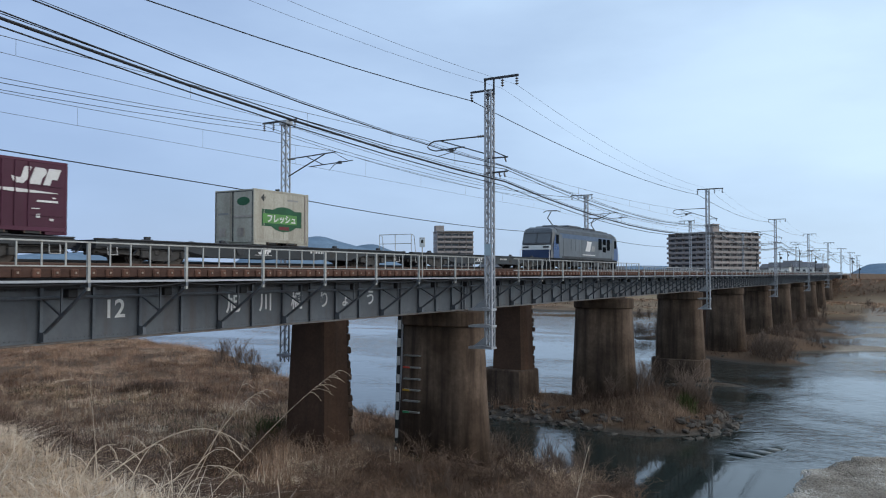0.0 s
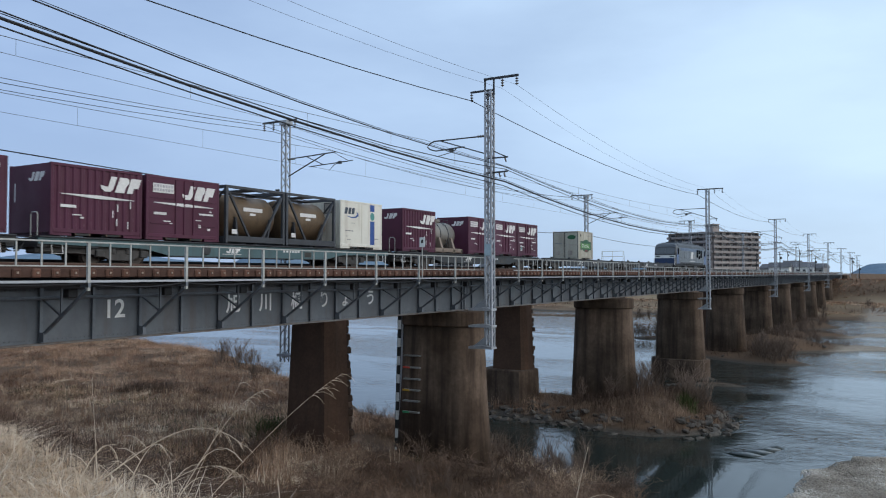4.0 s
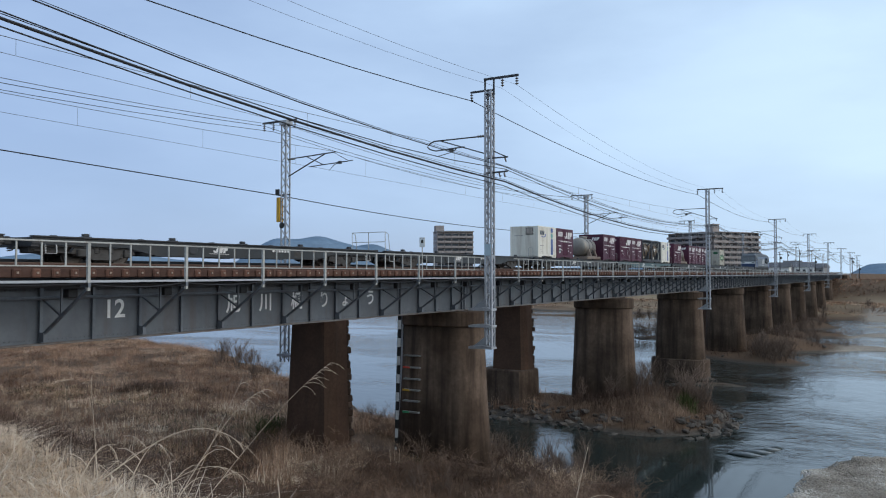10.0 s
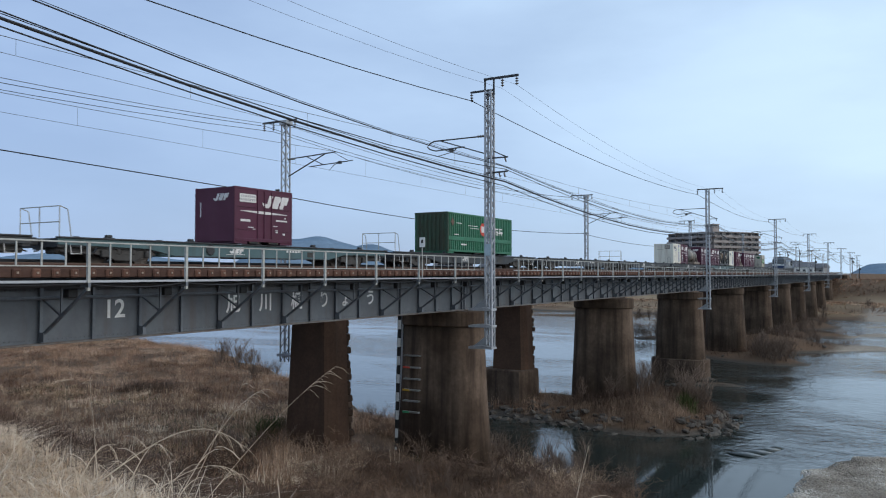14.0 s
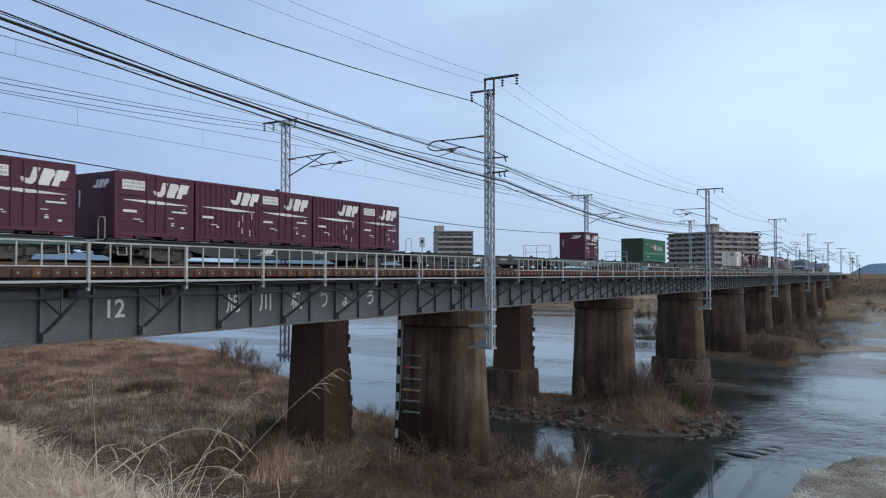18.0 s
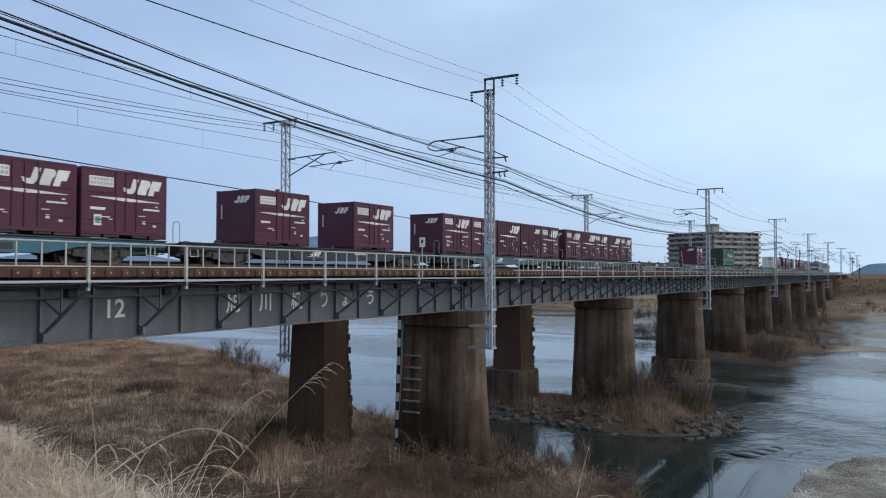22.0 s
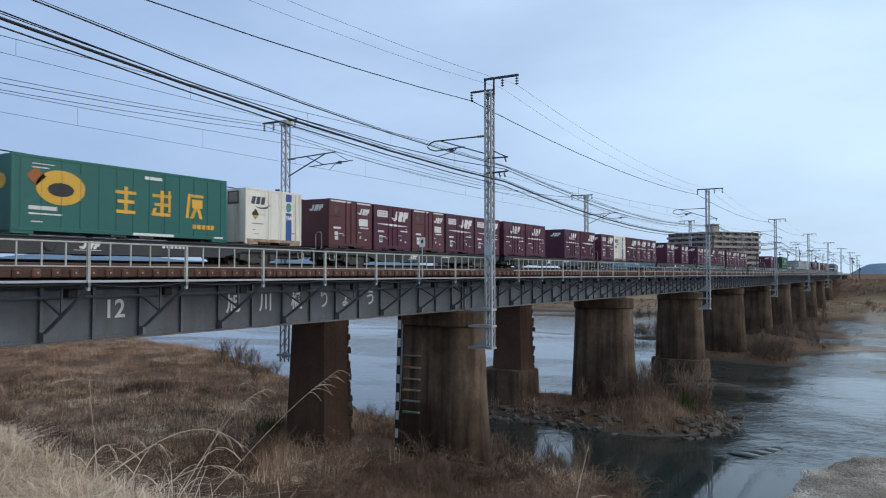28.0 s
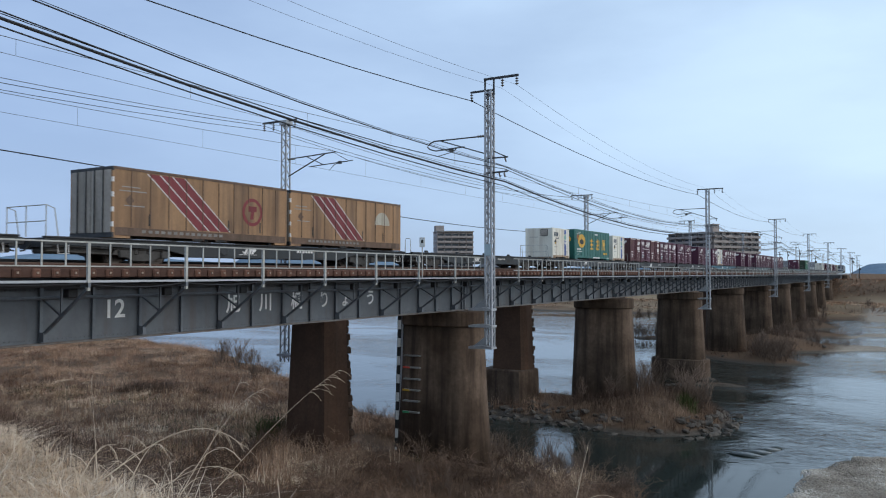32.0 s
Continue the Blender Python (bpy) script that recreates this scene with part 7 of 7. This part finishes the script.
# the islet and the bars round the piers in the river
isle = lambda x, y, h: (h > 0.12) & pier_clear(x, y)
base, tall = clumps(1500, -34, -9, 51, 66, lambda x, y, h: isle(x, y, h) & (h > 0.14), 9, 0.2)
blades("brush", base, tall * 0.8, rg.uniform(0.018, 0.034, len(base)), 0.4, M_BRUSH, "dark brush on the islet round the pier", segs=3)
base, tall = clumps(480, -19, -10, 52, 63, lambda x, y, h: isle(x, y, h) & (h > 0.5), 9, 0.2)
blades("bank_grass", base, tall * 0.8, rg.uniform(0.02, 0.036, len(base)), 0.6, M_BRAMBLE, "grey-brown grass on the islet", segs=3)
base, tall = clumps(34, -13.5, -12.7, 55.3, 56.1, isle, 12, 0.16)
blades("bush", base, tall * 0.95, rg.uniform(0.04, 0.08, len(base)), 0.4, M_GREENISH, "small green bush on the islet", segs=3)
base, tall = clumps(3600, -46, -6, 96, 190, lambda x, y, h: h > 0.32, 10, 0.6)
blades("brush", base, tall * 1.3, rg.uniform(0.02, 0.045, len(base)), 0.8, M_BRUSH, "low dry brush on the bars round the piers", segs=2)
def inland(x, y):
    """Metres behind the far shore."""
    return y - 205 - np.interp(x, (-400, -90, -30, 0, 60, 400), (15, 5, 0, -12, -22, -30))


for lo, hi, n, high, m, label in ((3, 19, 6000, 0.5, M_TAN, "tan dry grass along the far shore"), (15, 23, 2600, 1.3, M_BRUSH, "dark bushes in a row on the far bank"), (22, 47, 9000, 0.6, M_TAN, "tan winter grass on the far bank"), (38, 72, 14000, 0.7, M_RUSSET, "brown dry grass on the slope of the far levee"), (44, 52, 1200, 0.6, M_TAN, "tan grass at the foot of the far levee")):
    base, tall = clumps(n, -230, 70, 180, 290, lambda x, y, h: (h > 0.3) & (inland(x, y) > lo + 1.5 * wavy(x, y, 5.0, lo)) & (inland(x, y) < hi + 1.5 * wavy(x, y, 6.0, hi)), 9, 0.9)
    blades("far_bank_grass", base, tall * high, rg.uniform(0.12, 0.25, len(base)), 1.5, m, label, segs=2, droop=0.45)


def tussocks(n, x0, x1, y0, y1, keep, per, radius, high, width, material, label):
    """Round tufts whose blades lean outwards, of very uneven size."""
    cx, cy = rg.uniform(x0, x1, n), rg.uniform(y0, y1, n)
    ok = keep(cx, cy, ground_height(cx, cy))
    cx, cy = cx[ok], cy[ok]
    size = np.repeat(rg.gamma(3.0, 0.33, len(cx)), per)
    ang, r = rg.uniform(0, 2 * np.pi, len(size)), np.abs(rg.normal(0, radius, len(size))) * size
    feet = on_ground(np.repeat(cx, per) + r * np.cos(ang), np.repeat(cy, per) + r * np.sin(ang))
    tall = high * np.minimum(size, 1.8) * rg.uniform(0.6, 1.1, len(size))
    return blades("tussock_grass", feet, tall, rg.uniform(0.5, 1.3, len(size)) * width, 1.0, material, label, segs=2, droop=0.55, away=ang)


open_plain = lambda x, y, h: (h > 0.25) & (x < -23) & pier_clear(x, y)
tussocks(2600, -110, -23, 10, 84, open_plain, 34, 0.32, 0.75, 0.024, M_TAN, "tan tussocks of dry grass on the plain")
tussocks(1300, -110, -23, 10, 84, open_plain, 34, 0.35, 0.85, 0.022, M_RUSSET, "russet tussocks on the plain")
tussocks(900, -62, -21, 9, 42, lambda x, y, h: dry_land(x, y, h) & (y > 10 - 0.257 * (x + 4.92)), 34, 0.32, 0.6, 0.02, M_PALE, "pale straw tussocks on the plain")
tussocks(190, -30, -9, 14, 42, lambda x, y, h: dry_land(x, y, h) & (h > 0.5) & (y > 11 - 0.257 * (x + 4.92)), 40, 0.34, 0.75, 0.013, M_TAN, "tan tussocks among the brush")
tussocks(34, -18, -12.5, 32.0, 37.0, dry_land, 26, 0.3, 0.75, 0.02, M_PALE, "pale curled leaves among the brush near the water")
tussocks(420, -32, -9.5, 51, 63, lambda x, y, h: isle(x, y, h) & (h > 0.2), 26, 0.25, 0.6, 0.02, M_BRAMBLE, "grey-brown tussocks on the islet")


# loose slope grass below the crest
x, y = rg.uniform(-16, -2, 26000), rg.uniform(3.5, 12, 26000)
e = y - (4.55 - 0.257 * (x + 4.92))
ok = (e > -0.2) & (e < 4.5)
feet = on_ground(x[ok], y[ok], 0.02)
blades("bank_grass", feet, rg.uniform(0.1, 0.4, len(feet)), rg.uniform(0.005, 0.01, len(feet)), 1.0, M_BRUSH, "dark dry grass on the slope of the bank", segs=3, droop=0.5)
# scrub heap and a green bush on the plain
base, tall = clumps(90, -54.0, -49.0, 41.0, 43.2, far_left, 16, 0.25)
blades("brush", base, tall * 1.0, rg.uniform(0.02, 0.05, len(base)), 1.2, M_BRUSH, "heap of dark dead scrub on the plain", segs=2)
base, tall = clumps(26, -48.6, -46.9, 42.6, 43.8, far_left, 14, 0.25)
blades("brush", base, tall * 0.8, rg.uniform(0.02, 0.05, len(base)), 1.2, M_BRUSH, "small heap of dark dead scrub on the plain", segs=2)
base, tall = clumps(70, -30.6, -29.2, 32.0, 33.6, far_left, 18, 0.25)
blades("bush", base, tall * 1.3, rg.uniform(0.03, 0.06, len(base)), 0.7, M_GREENISH, "dark green bush beside the far pier", segs=3)
# pebbles on the bar
n = 42000
x, y = rg.uniform(-6.5, 2, n), rg.uniform(35, 54, n)
z = ground_height(x, y)
ok = z > -0.05
x, y, z = x[ok], y[ok], z[ok]
n = len(x)
size = rg.uniform(0.016, 0.042, n) * rg.choice([1, 1, 1, 1, 1, 2.0], n)
octa = np.array([(1, 0, 0), (0, 1, 0), (-1, 0, 0), (0, -1, 0), (0, 0, 0.6), (0, 0, -0.6)], float)
jit = octa[None] * rg.uniform(0.7, 1.2, (n, 6, 1)) * size[:, None, None]
ang = rg.uniform(0, 6.28, n)
ca, sa = np.cos(ang)[:, None], np.sin(ang)[:, None]
co = np.stack([jit[:, :, 0] * ca - jit[:, :, 1] * sa + x[:, None], jit[:, :, 0] * sa + jit[:, :, 1] * ca + y[:, None], jit[:, :, 2] + z[:, None] + size[:, None] * 0.25], 2).reshape(-1, 3)
tri = np.array([(0, 1, 4), (1, 2, 4), (2, 3, 4), (3, 0, 4), (1, 0, 5), (2, 1, 5), (3, 2, 5), (0, 3, 5)])
M_PEBBLE = straw("river_pebble", (0.17, 0.145, 0.12), (0.34, 0.295, 0.245), (0.56, 0.51, 0.45))
tagged(bulk("pebbles", co, (np.arange(n)[:, None, None] * 6 + tri[None]).reshape(-1, 3), M_PEBBLE), "grey and tan river pebbles on the gravel bar", "pebbles", kind="stuff")


def stone_mesh(seed):
    r = random.Random(seed)
    bm = bmesh.new()
    bmesh.ops.create_icosphere(bm, subdivisions=1, radius=1)
    for v in bm.verts:
        v.co *= r.uniform(0.72, 1.15)
    me = bpy.data.meshes.new("rock")
    bm.to_mesh(me)
    bm.free()
    me.materials.append(M_ROCK)
    return me


stones = [stone_mesh(i) for i in range(7)]
rr = random.Random(3)
for x0, x1, y0, y1, n, big in ((-15.5, -9.0, 51.0, 63.0, 120, 0.25), (-13.5, -9.5, 53.0, 62.0, 110, 0.33), (-31, -16.5, 49.5, 55.0, 260, 0.31), (-20, -9, 100, 122, 70, 0.24), (-24, -14, 84, 87, 14, 0.4)):
    for i in range(n):
        x, y = rr.uniform(x0, x1), rr.uniform(y0, y1)
        h = float(ground_height(x, y))
        if not -0.35 < h < 0.75:
            continue
        ob = tagged(new("rock", stones[rr.randrange(7)]), "grey broken rock on the shore of the islet", "rock", "shore rocks")
        s = big * rr.uniform(0.45, 1.3)
        ob.matrix_basis = pose(x, y, max(h, -0.1) + s * 0.2, rr.uniform(-25, 25), rr.uniform(-25, 25), rr.uniform(0, 360)) @ Matrix.Diagonal((s * 1.4, s, s * 0.62, 1))


def shrub(seed, high):
    """A bare winter shrub: limbs that fork into many thin twigs."""
    r = random.Random(seed)
    limbs, twigs = Mesh(), Mesh()

    def grow(p, d, L, rad, level):
        pts = [p]
        k = 3 if level < 2 else 2
        for i in range(k):
            d = (d + Vector((r.uniform(-0.22, 0.22), r.uniform(-0.22, 0.22), r.uniform(-0.05, 0.2)))).normalized()
            pts.append(pts[-1] + d * (L / k))
        (limbs if level < 1 else twigs).tube(pts, rad, 3, rad * 0.55)
        if level < 3:
            for _ in range((5, 4, 2)[level]):
                k = r.choice(range(1, len(pts)))
                e = (d + Vector((r.uniform(-0.9, 0.9), r.uniform(-0.9, 0.9), r.uniform(-0.15, 0.5)))).normalized()
                grow(pts[k], e, L * r.uniform(0.45, 0.7), rad * 0.62, level + 1)

    for _ in range(6):
        grow(Vector((r.uniform(-0.15, 0.15), r.uniform(-0.15, 0.15), 0)), Vector((r.uniform(-0.6, 0.6), r.uniform(-0.6, 0.6), 1)).normalized(), high * r.uniform(0.4, 0.6), 0.022 * high / 2, 0)
    ob = thing("bare_shrub", "bare grey-brown winter shrub on the river bank", "shrub", "bare shrubs")
    part("trunk", limbs, M_TWIG, ob)
    part("crown", twigs, M_TWIG, ob)
    return ob


M_TWIG = mat("grey_twig", (0.16, 0.112, 0.085), (0.1, 0.068, 0.052), 0.9, scale=3, fine=20, bump=0.0, vary=0.3)
kinds = [shrub(40 + i, h) for i, h in enumerate((1.6, 2.0, 2.4, 2.8))]
rs = random.Random(21)
used = 0
for x0, x1, y0, y1, n, big in ((-18.5, -11, 35, 41, 40, 0.9), (-30, -11, 20, 38, 34, 0.7), (-32, -12, 54, 62, 22, 0.85), (-16, -11.5, 97, 103, 18, 1.35), (-41, -31, 124, 130, 16, 1.5), (-60, -44, 168, 176, 12, 1.6), (-26, -10, 106, 134, 34, 1.4), (-26, -12, 134, 190, 36, 1.4), (-32, -24, 38, 50, 8, 1.0), (-66, -44, 52, 68, 22, 1.25), (-34, -28, 26, 36, 5, 1.0), (-18, -12, 56.5, 61.5, 16, 1.2), (-60, -42, 52, 66, 10, 0.8), (-60, 60, 205, 225, 40, 1.1)):
    for i in range(n):
        x, y = rs.uniform(x0, x1), rs.uniform(y0, y1)
        h = float(ground_height(x, y))
        if h < 0.0 or not bool(pier_clear(np.array([x]), np.array([y]))[0]):
            continue
        m = pose(x, y, h - 0.05, 0, 0, rs.uniform(0, 360)) @ Matrix.Scale(big * rs.uniform(0.75, 1.15), 4)
        if used < 4:
            kinds[used].matrix_basis = m
        else:
            copy_thing(kinds[rs.randrange(4)], m)
        used += 1


def thicket(places, seed, high, label):
    """Low tangled brambles: many small forked bushes in one sheet."""
    r = random.Random(seed)
    kinds_ = []
    for k in range(5):
        me = Mesh()
        for _ in range(7):
            p = Vector((r.uniform(-0.3, 0.3), r.uniform(-0.3, 0.3), -0.05))
            d = Vector((r.uniform(-0.9, 0.9), r.uniform(-0.9, 0.9), 1)).normalized()
            pts = [p]
            for i in range(4):
                d = (d + Vector((r.uniform(-0.3, 0.3), r.uniform(-0.3, 0.3), -0.16 * i))).normalized()
                pts.append(pts[-1] + d * (high * r.uniform(0.2, 0.34)))
            me.tube(pts, 0.011, 3, 0.005)
            for q in pts[1:]:
                for _ in range(3):
                    e = Vector((r.uniform(-1, 1), r.uniform(-1, 1), r.uniform(-0.25, 0.8))).normalized() * (high * r.uniform(0.14, 0.4))
                    me.tube([q, q + e * 0.55 + Vector((0, 0, 0.03)), q + e], 0.006, 3, 0.003)
        tri = []
        for f in me.f:
            for i in range(1, len(f) - 1):
                tri.append((f[0], f[i], f[i + 1]))
        kinds_.append((np.array(me.v), np.array(tri)))
    vs, ts, at = [], [], 0
    for x, y in places:
        v, t = kinds_[r.randrange(5)]
        a, sc = r.uniform(0, 6.28), r.uniform(0.65, 1.35)
        c, n = math.cos(a) * sc, math.sin(a) * sc
        vs.append(np.stack([v[:, 0] * c - v[:, 1] * n + x, v[:, 0] * n + v[:, 1] * c + y, v[:, 2] * sc + float(ground_height(x, y))], 1))
        ts.append(t + at)
        at += len(v)
    return tagged(bulk("bramble_thicket", np.concatenate(vs), np.concatenate(ts), M_BRAMBLE), label, "brambles", kind="stuff")


rt = random.Random(77)
spots = []
while len(spots) < 330:
    x, y = rt.uniform(-29, -9.5), rt.uniform(19, 41.5)
    h = float(ground_height(x, y))
    if h > 0.15 and y > 12.5 - 0.257 * (x + 4.92) and bool(pier_clear(np.array([x]), np.array([y]))[0]):
        spots.append((x, y))
thicket(spots, 5, 1.0, "dark tangled leafless brambles before the piers")

swaying = []


def plume_stem(foot, tip, arch, plume, label, sway=0.0, r=0.006, spikes=9):
    """A dry grass stalk from foot to tip that arches over, with a drooping plume."""
    foot, tip = Vector(foot), Vector(tip)
    g = thing("plume_grass", label, "grass", "plume grasses", m=Matrix.Translation(foot))
    d = tip - foot
    pts = []
    for i in range(13):
        u = i / 12
        p = d * u
        p.z += arch * 4 * u * (1 - u) * (0.6 + 0.8 * u) - (arch * 0.5 * max(0, u - 0.75) * 4) ** 2
        pts.append(p)
    part("stalk", Mesh().tube(pts, r * 0.5, 5, r * 0.2), M_STALK, g)
    side = Vector((math.cos(TURN), math.sin(TURN), 0))
    rnd = random.Random(int(abs(foot.x * 1000)))
    for i in range(spikes):
        u = 1 - plume + plume * i / max(1, spikes - 1)
        k = min(11, int(u * 12))
        p = pts[k].lerp(pts[k + 1], u * 12 - k)
        u = min(0.999, u + rnd.uniform(-0.02, 0.02))
        L = rnd.uniform(0.05, 0.16) * (1.2 - 0.5 * (u - 1 + plume) / plume)
        along = (pts[min(12, k + 1)] - pts[k]).normalized()
        e = along * 0.8 + side * rnd.uniform(-0.2, 0.5) + Vector((rnd.uniform(-0.2, 0.2), rnd.uniform(-0.2, 0.2), rnd.uniform(-0.45, 0.1)))
        q = [p + e * (L * t) + Vector((0, 0, -0.6 * L * t * t)) for t in (0, 0.35, 0.7, 1.0)]
        part("spikelet", Mesh().tube(q, rnd.uniform(0.0014, 0.0026), 3, 0.0008), M_STALK, g)
    for i in range(2 if spikes > 2 else 0):
        p = pts[2 + 2 * i]
        e = side * rnd.choice((-1, 1)) * 0.6 + Vector((0, 0, 0.8))
        q = [p + e * (0.3 * t) + Vector((0, 0, -0.5 * t * t * 0.3)) for t in (0, 0.3, 0.6, 0.85, 1.0)]
        part("leaf", Mesh().tube(q, 0.0032, 4, 0.001), M_STALK, g)
    if sway:
        swaying.append((g, foot, sway))
    return g


def spot(px, py, depth):
    """The place at a depth along the sight line with these slopes to the side and up."""
    r = Vector((math.cos(TURN), math.sin(TURN), 0))
    f = Vector((-math.sin(TURN), math.cos(TURN), 0))
    return EYE + f * depth + r * (depth * px) + Vector((0, 0, depth * (py + math.tan(TILT))))


def stem(a, b, c, d, depth, arch, plume, sway=0.0, r=0.006, spikes=9):
    return plume_stem(spot((a - 784) / 1387, (441 - b) / 1387, depth), spot((c - 784) / 1387, (441 - d) / 1387, depth), arch, plume, "dry plume grass with a drooping seed head", sway, r, spikes)


stem(300, 915, 470, 688, 5.6, 0.12, 0.3, 0.5)
stem(318, 915, 433, 668, 5.6, 0.01, 0.05, 0.5, 0.0045, 1)
stem(180, 850, 430, 782, 5.9, 0.2, 0.22, 0.25, 0.0105)
stem(345, 910, 600, 655, 5.5, 0.06, 0.2, 3.0, 0.0045, 10)
stem(178, 840, 163, 672, 6.2, 0.0, 0.1, 0.6, 0.005, 2)
stem(260, 880, 430, 838, 5.6, 0.12, 0.3, 0.3)
stem(500, 905, 494, 846, 5.2, 0.01, 0.1, 0.3, 0.009, 1)
stem(1012, 905, 1040, 786, 5.0, 0.01, 0.08, 0.3, 0.006, 1)
stem(1000, 905, 1090, 882, 5.0, 0.06, 0.1, 0.3, 0.006, 2)
stem(230, 860, 300, 800, 6.0, 0.15, 0.2, 0.3, 0.008, 3)
stem(150, 840, 210, 800, 6.1, 0.12, 0.2, 0.3, 0.008, 3)


# standing waves in the shallows beside the bar
# pale grey painted on every second crest for the sky's reflection
M_SKY_CREST = mat("painted_sky_crest", (0.3, 0.32, 0.33), (0.04, 0.05, 0.05), 0.25, scale=3, fine=12, bump=0.2)
waves = thing("standing_waves", "small standing waves in the shallow water", "ripples", m=pose(-8.3, 49.4, 0))
for i in range(7):
    L = 1.05 - 0.08 * i
    loops = []
    for a in range(9):
        u = a / 8
        hgt = 0.15 * math.sin(math.pi * u)
        xx = -L + 2 * L * u
        yy = 0.5 * (u - 0.5) ** 2
        loops.append([(xx, yy - 0.16 * math.sin(math.pi * u) - 0.01, -0.02), (xx, yy, hgt), (xx, yy + 0.1 * math.sin(math.pi * u) + 0.01, -0.02)])
    w = part("wave", Mesh().ring(loops), M_SKY_CREST if i in (1, 3, 5) else M_WATER, waves, smooth=True)
    w.matrix_basis = pose(0.25 * i, -1.4 + 0.5 * i, 0, 0, 0, 6 * i - 12)


# ---- the far town ----
def house(x, y, turn, w, d, h, wall, seed):
    z = float(ground_height(x, y)) - 0.3
    ob = thing("house", "small distant house with a dark tiled gable roof", "house", "houses of the far town", m=pose(x, y, z, 0, 0, turn))
    part("wall", Mesh().box(-w / 2, w / 2, -d / 2, d / 2, 0, h), wall, ob)
    part("roof", Mesh().prism([(-d / 2 - 0.5, h), (d / 2 + 0.5, h), (0, h + d * 0.3)], "x", -w / 2 - 0.5, w / 2 + 0.5), M_ROOF, ob)
    win = Mesh().box(-0.6, 0.6, -0.04, 0.04, 0, 1.1).data("window", M_PANE)
    for f in range(int(h // 2.8)):
        for i in range(3):
            part("window", win, None, ob).location = (-w / 2 + w * (i + 0.5) / 3, -d / 2 - 0.02, 1.0 + 2.8 * f)
    return ob


rh = random.Random(11)
for i in range(26):
    lat = -0.55 + 1.15 * i / 25 + rh.uniform(-0.015, 0.015)
    dep = rh.uniform(400, 560)
    c = out_there(lat, dep)
    if -45 < c.x < -2:
        continue
    house(c.x, c.y, rh.uniform(-25, 25), rh.uniform(9, 14), rh.uniform(7, 9), rh.choice((5.8, 6.0, 8.8)), rh.choice((M_WALL_GREY, M_WALL_TAN, M_WHITE)), i)


for lat, dep, h, wall in ((0.43, 380, 9.0, M_WHITE), (0.446, 405, 10.5, M_WALL_TAN), (0.461, 365, 8.8, M_WHITE), (0.478, 420, 9.0, M_WALL_GREY), (0.418, 420, 8.8, M_WALL_GREY)):
    c = out_there(lat, dep)
    house(c.x, c.y, rh.uniform(-20, 20), rh.uniform(8, 11), 8.0, h, wall, 50)


def utility_pole(lat, dep, h):
    c = out_there(lat, dep)
    z = float(ground_height(c.x, c.y)) - 0.3
    ob = thing("utility_pole", "dark distant utility pole with crossarms", "pole", "poles beyond the river", m=pose(c.x, c.y, z))
    part("shaft", Mesh().tube([(0, 0, 0), (0, 0, h)], 0.2, 8, 0.13), M_DARKSTEEL, ob)
    part("crossarm", Mesh().box(-1.1, 1.1, -0.06, 0.06, h - 0.9, h - 0.75), M_DARKSTEEL, ob)
    part("transformer", Mesh().lathe([(0.05, h - 2.6), (0.32, h - 2.55), (0.32, h - 1.7), (0.05, h - 1.65)], 10, "z", (0.4, 0, 0)), M_DARKSTEEL, ob)


for lat, dep, h in ((0.43, 300, 14), (0.455, 360, 17), (0.475, 340, 13), (0.522, 330, 13), (0.531, 330, 10), (0.44, 420, 18), (0.40, 380, 16)):
    utility_pole(lat, dep, h)


def car(x, y, z, turn, paint, label):
    ob = thing("car", label, "car", m=pose(x, y, z, 0, 0, turn))
    part("body", Mesh().prism([(-2.2, 0.35), (2.2, 0.35), (2.25, 0.8), (1.2, 0.95), (0.6, 1.42), (-1.3, 1.45), (-2.0, 0.98), (-2.25, 0.85)], "x", -0.85, 0.85), paint, ob)
    part("window", Mesh().prism([(-1.75, 0.98), (1.02, 0.98), (0.55, 1.36), (-1.25, 1.39)], "x", -0.862, 0.862), M_GLASS, ob)
    for sx in (-0.78, 0.78):
        for sy in (-1.35, 1.35):
            part("wheel", Mesh().lathe([(0.05, -0.1), (0.3, -0.1), (0.32, 0), (0.3, 0.1), (0.05, 0.1)], 14, "x", (sx, sy, 0.32)), M_BLACK, ob)


c = out_there(0.541, 300)
car(c.x, c.y, float(ground_height(c.x, c.y)), 60, mat("dark_green_car_paint", (0.02, 0.05, 0.04), None, 0.25, bump=0), "dark car on the far bank road")


# ---- what moves ----
def motions():
    for ob, y, z in moving:
        walk(ob, [(t, pose(FAR_X, y + run(t), z)) for t in TIMES])
    walk(water, [(0.0, pose(0, 0, 0)), (32.0, pose(16, 0, 0))])
    for i, (ob, foot, amount) in enumerate(swaying):
        rows = []
        for k in range(33):
            a = amount * (math.sin(k * 0.9 + i) + 0.6 * math.sin(k * 1.7 + 2 * i))
            rows.append((float(k), Matrix.Translation(foot) @ Matrix.Rotation(radians(a), 4, AHEAD)))
        walk(ob, rows)


motions()
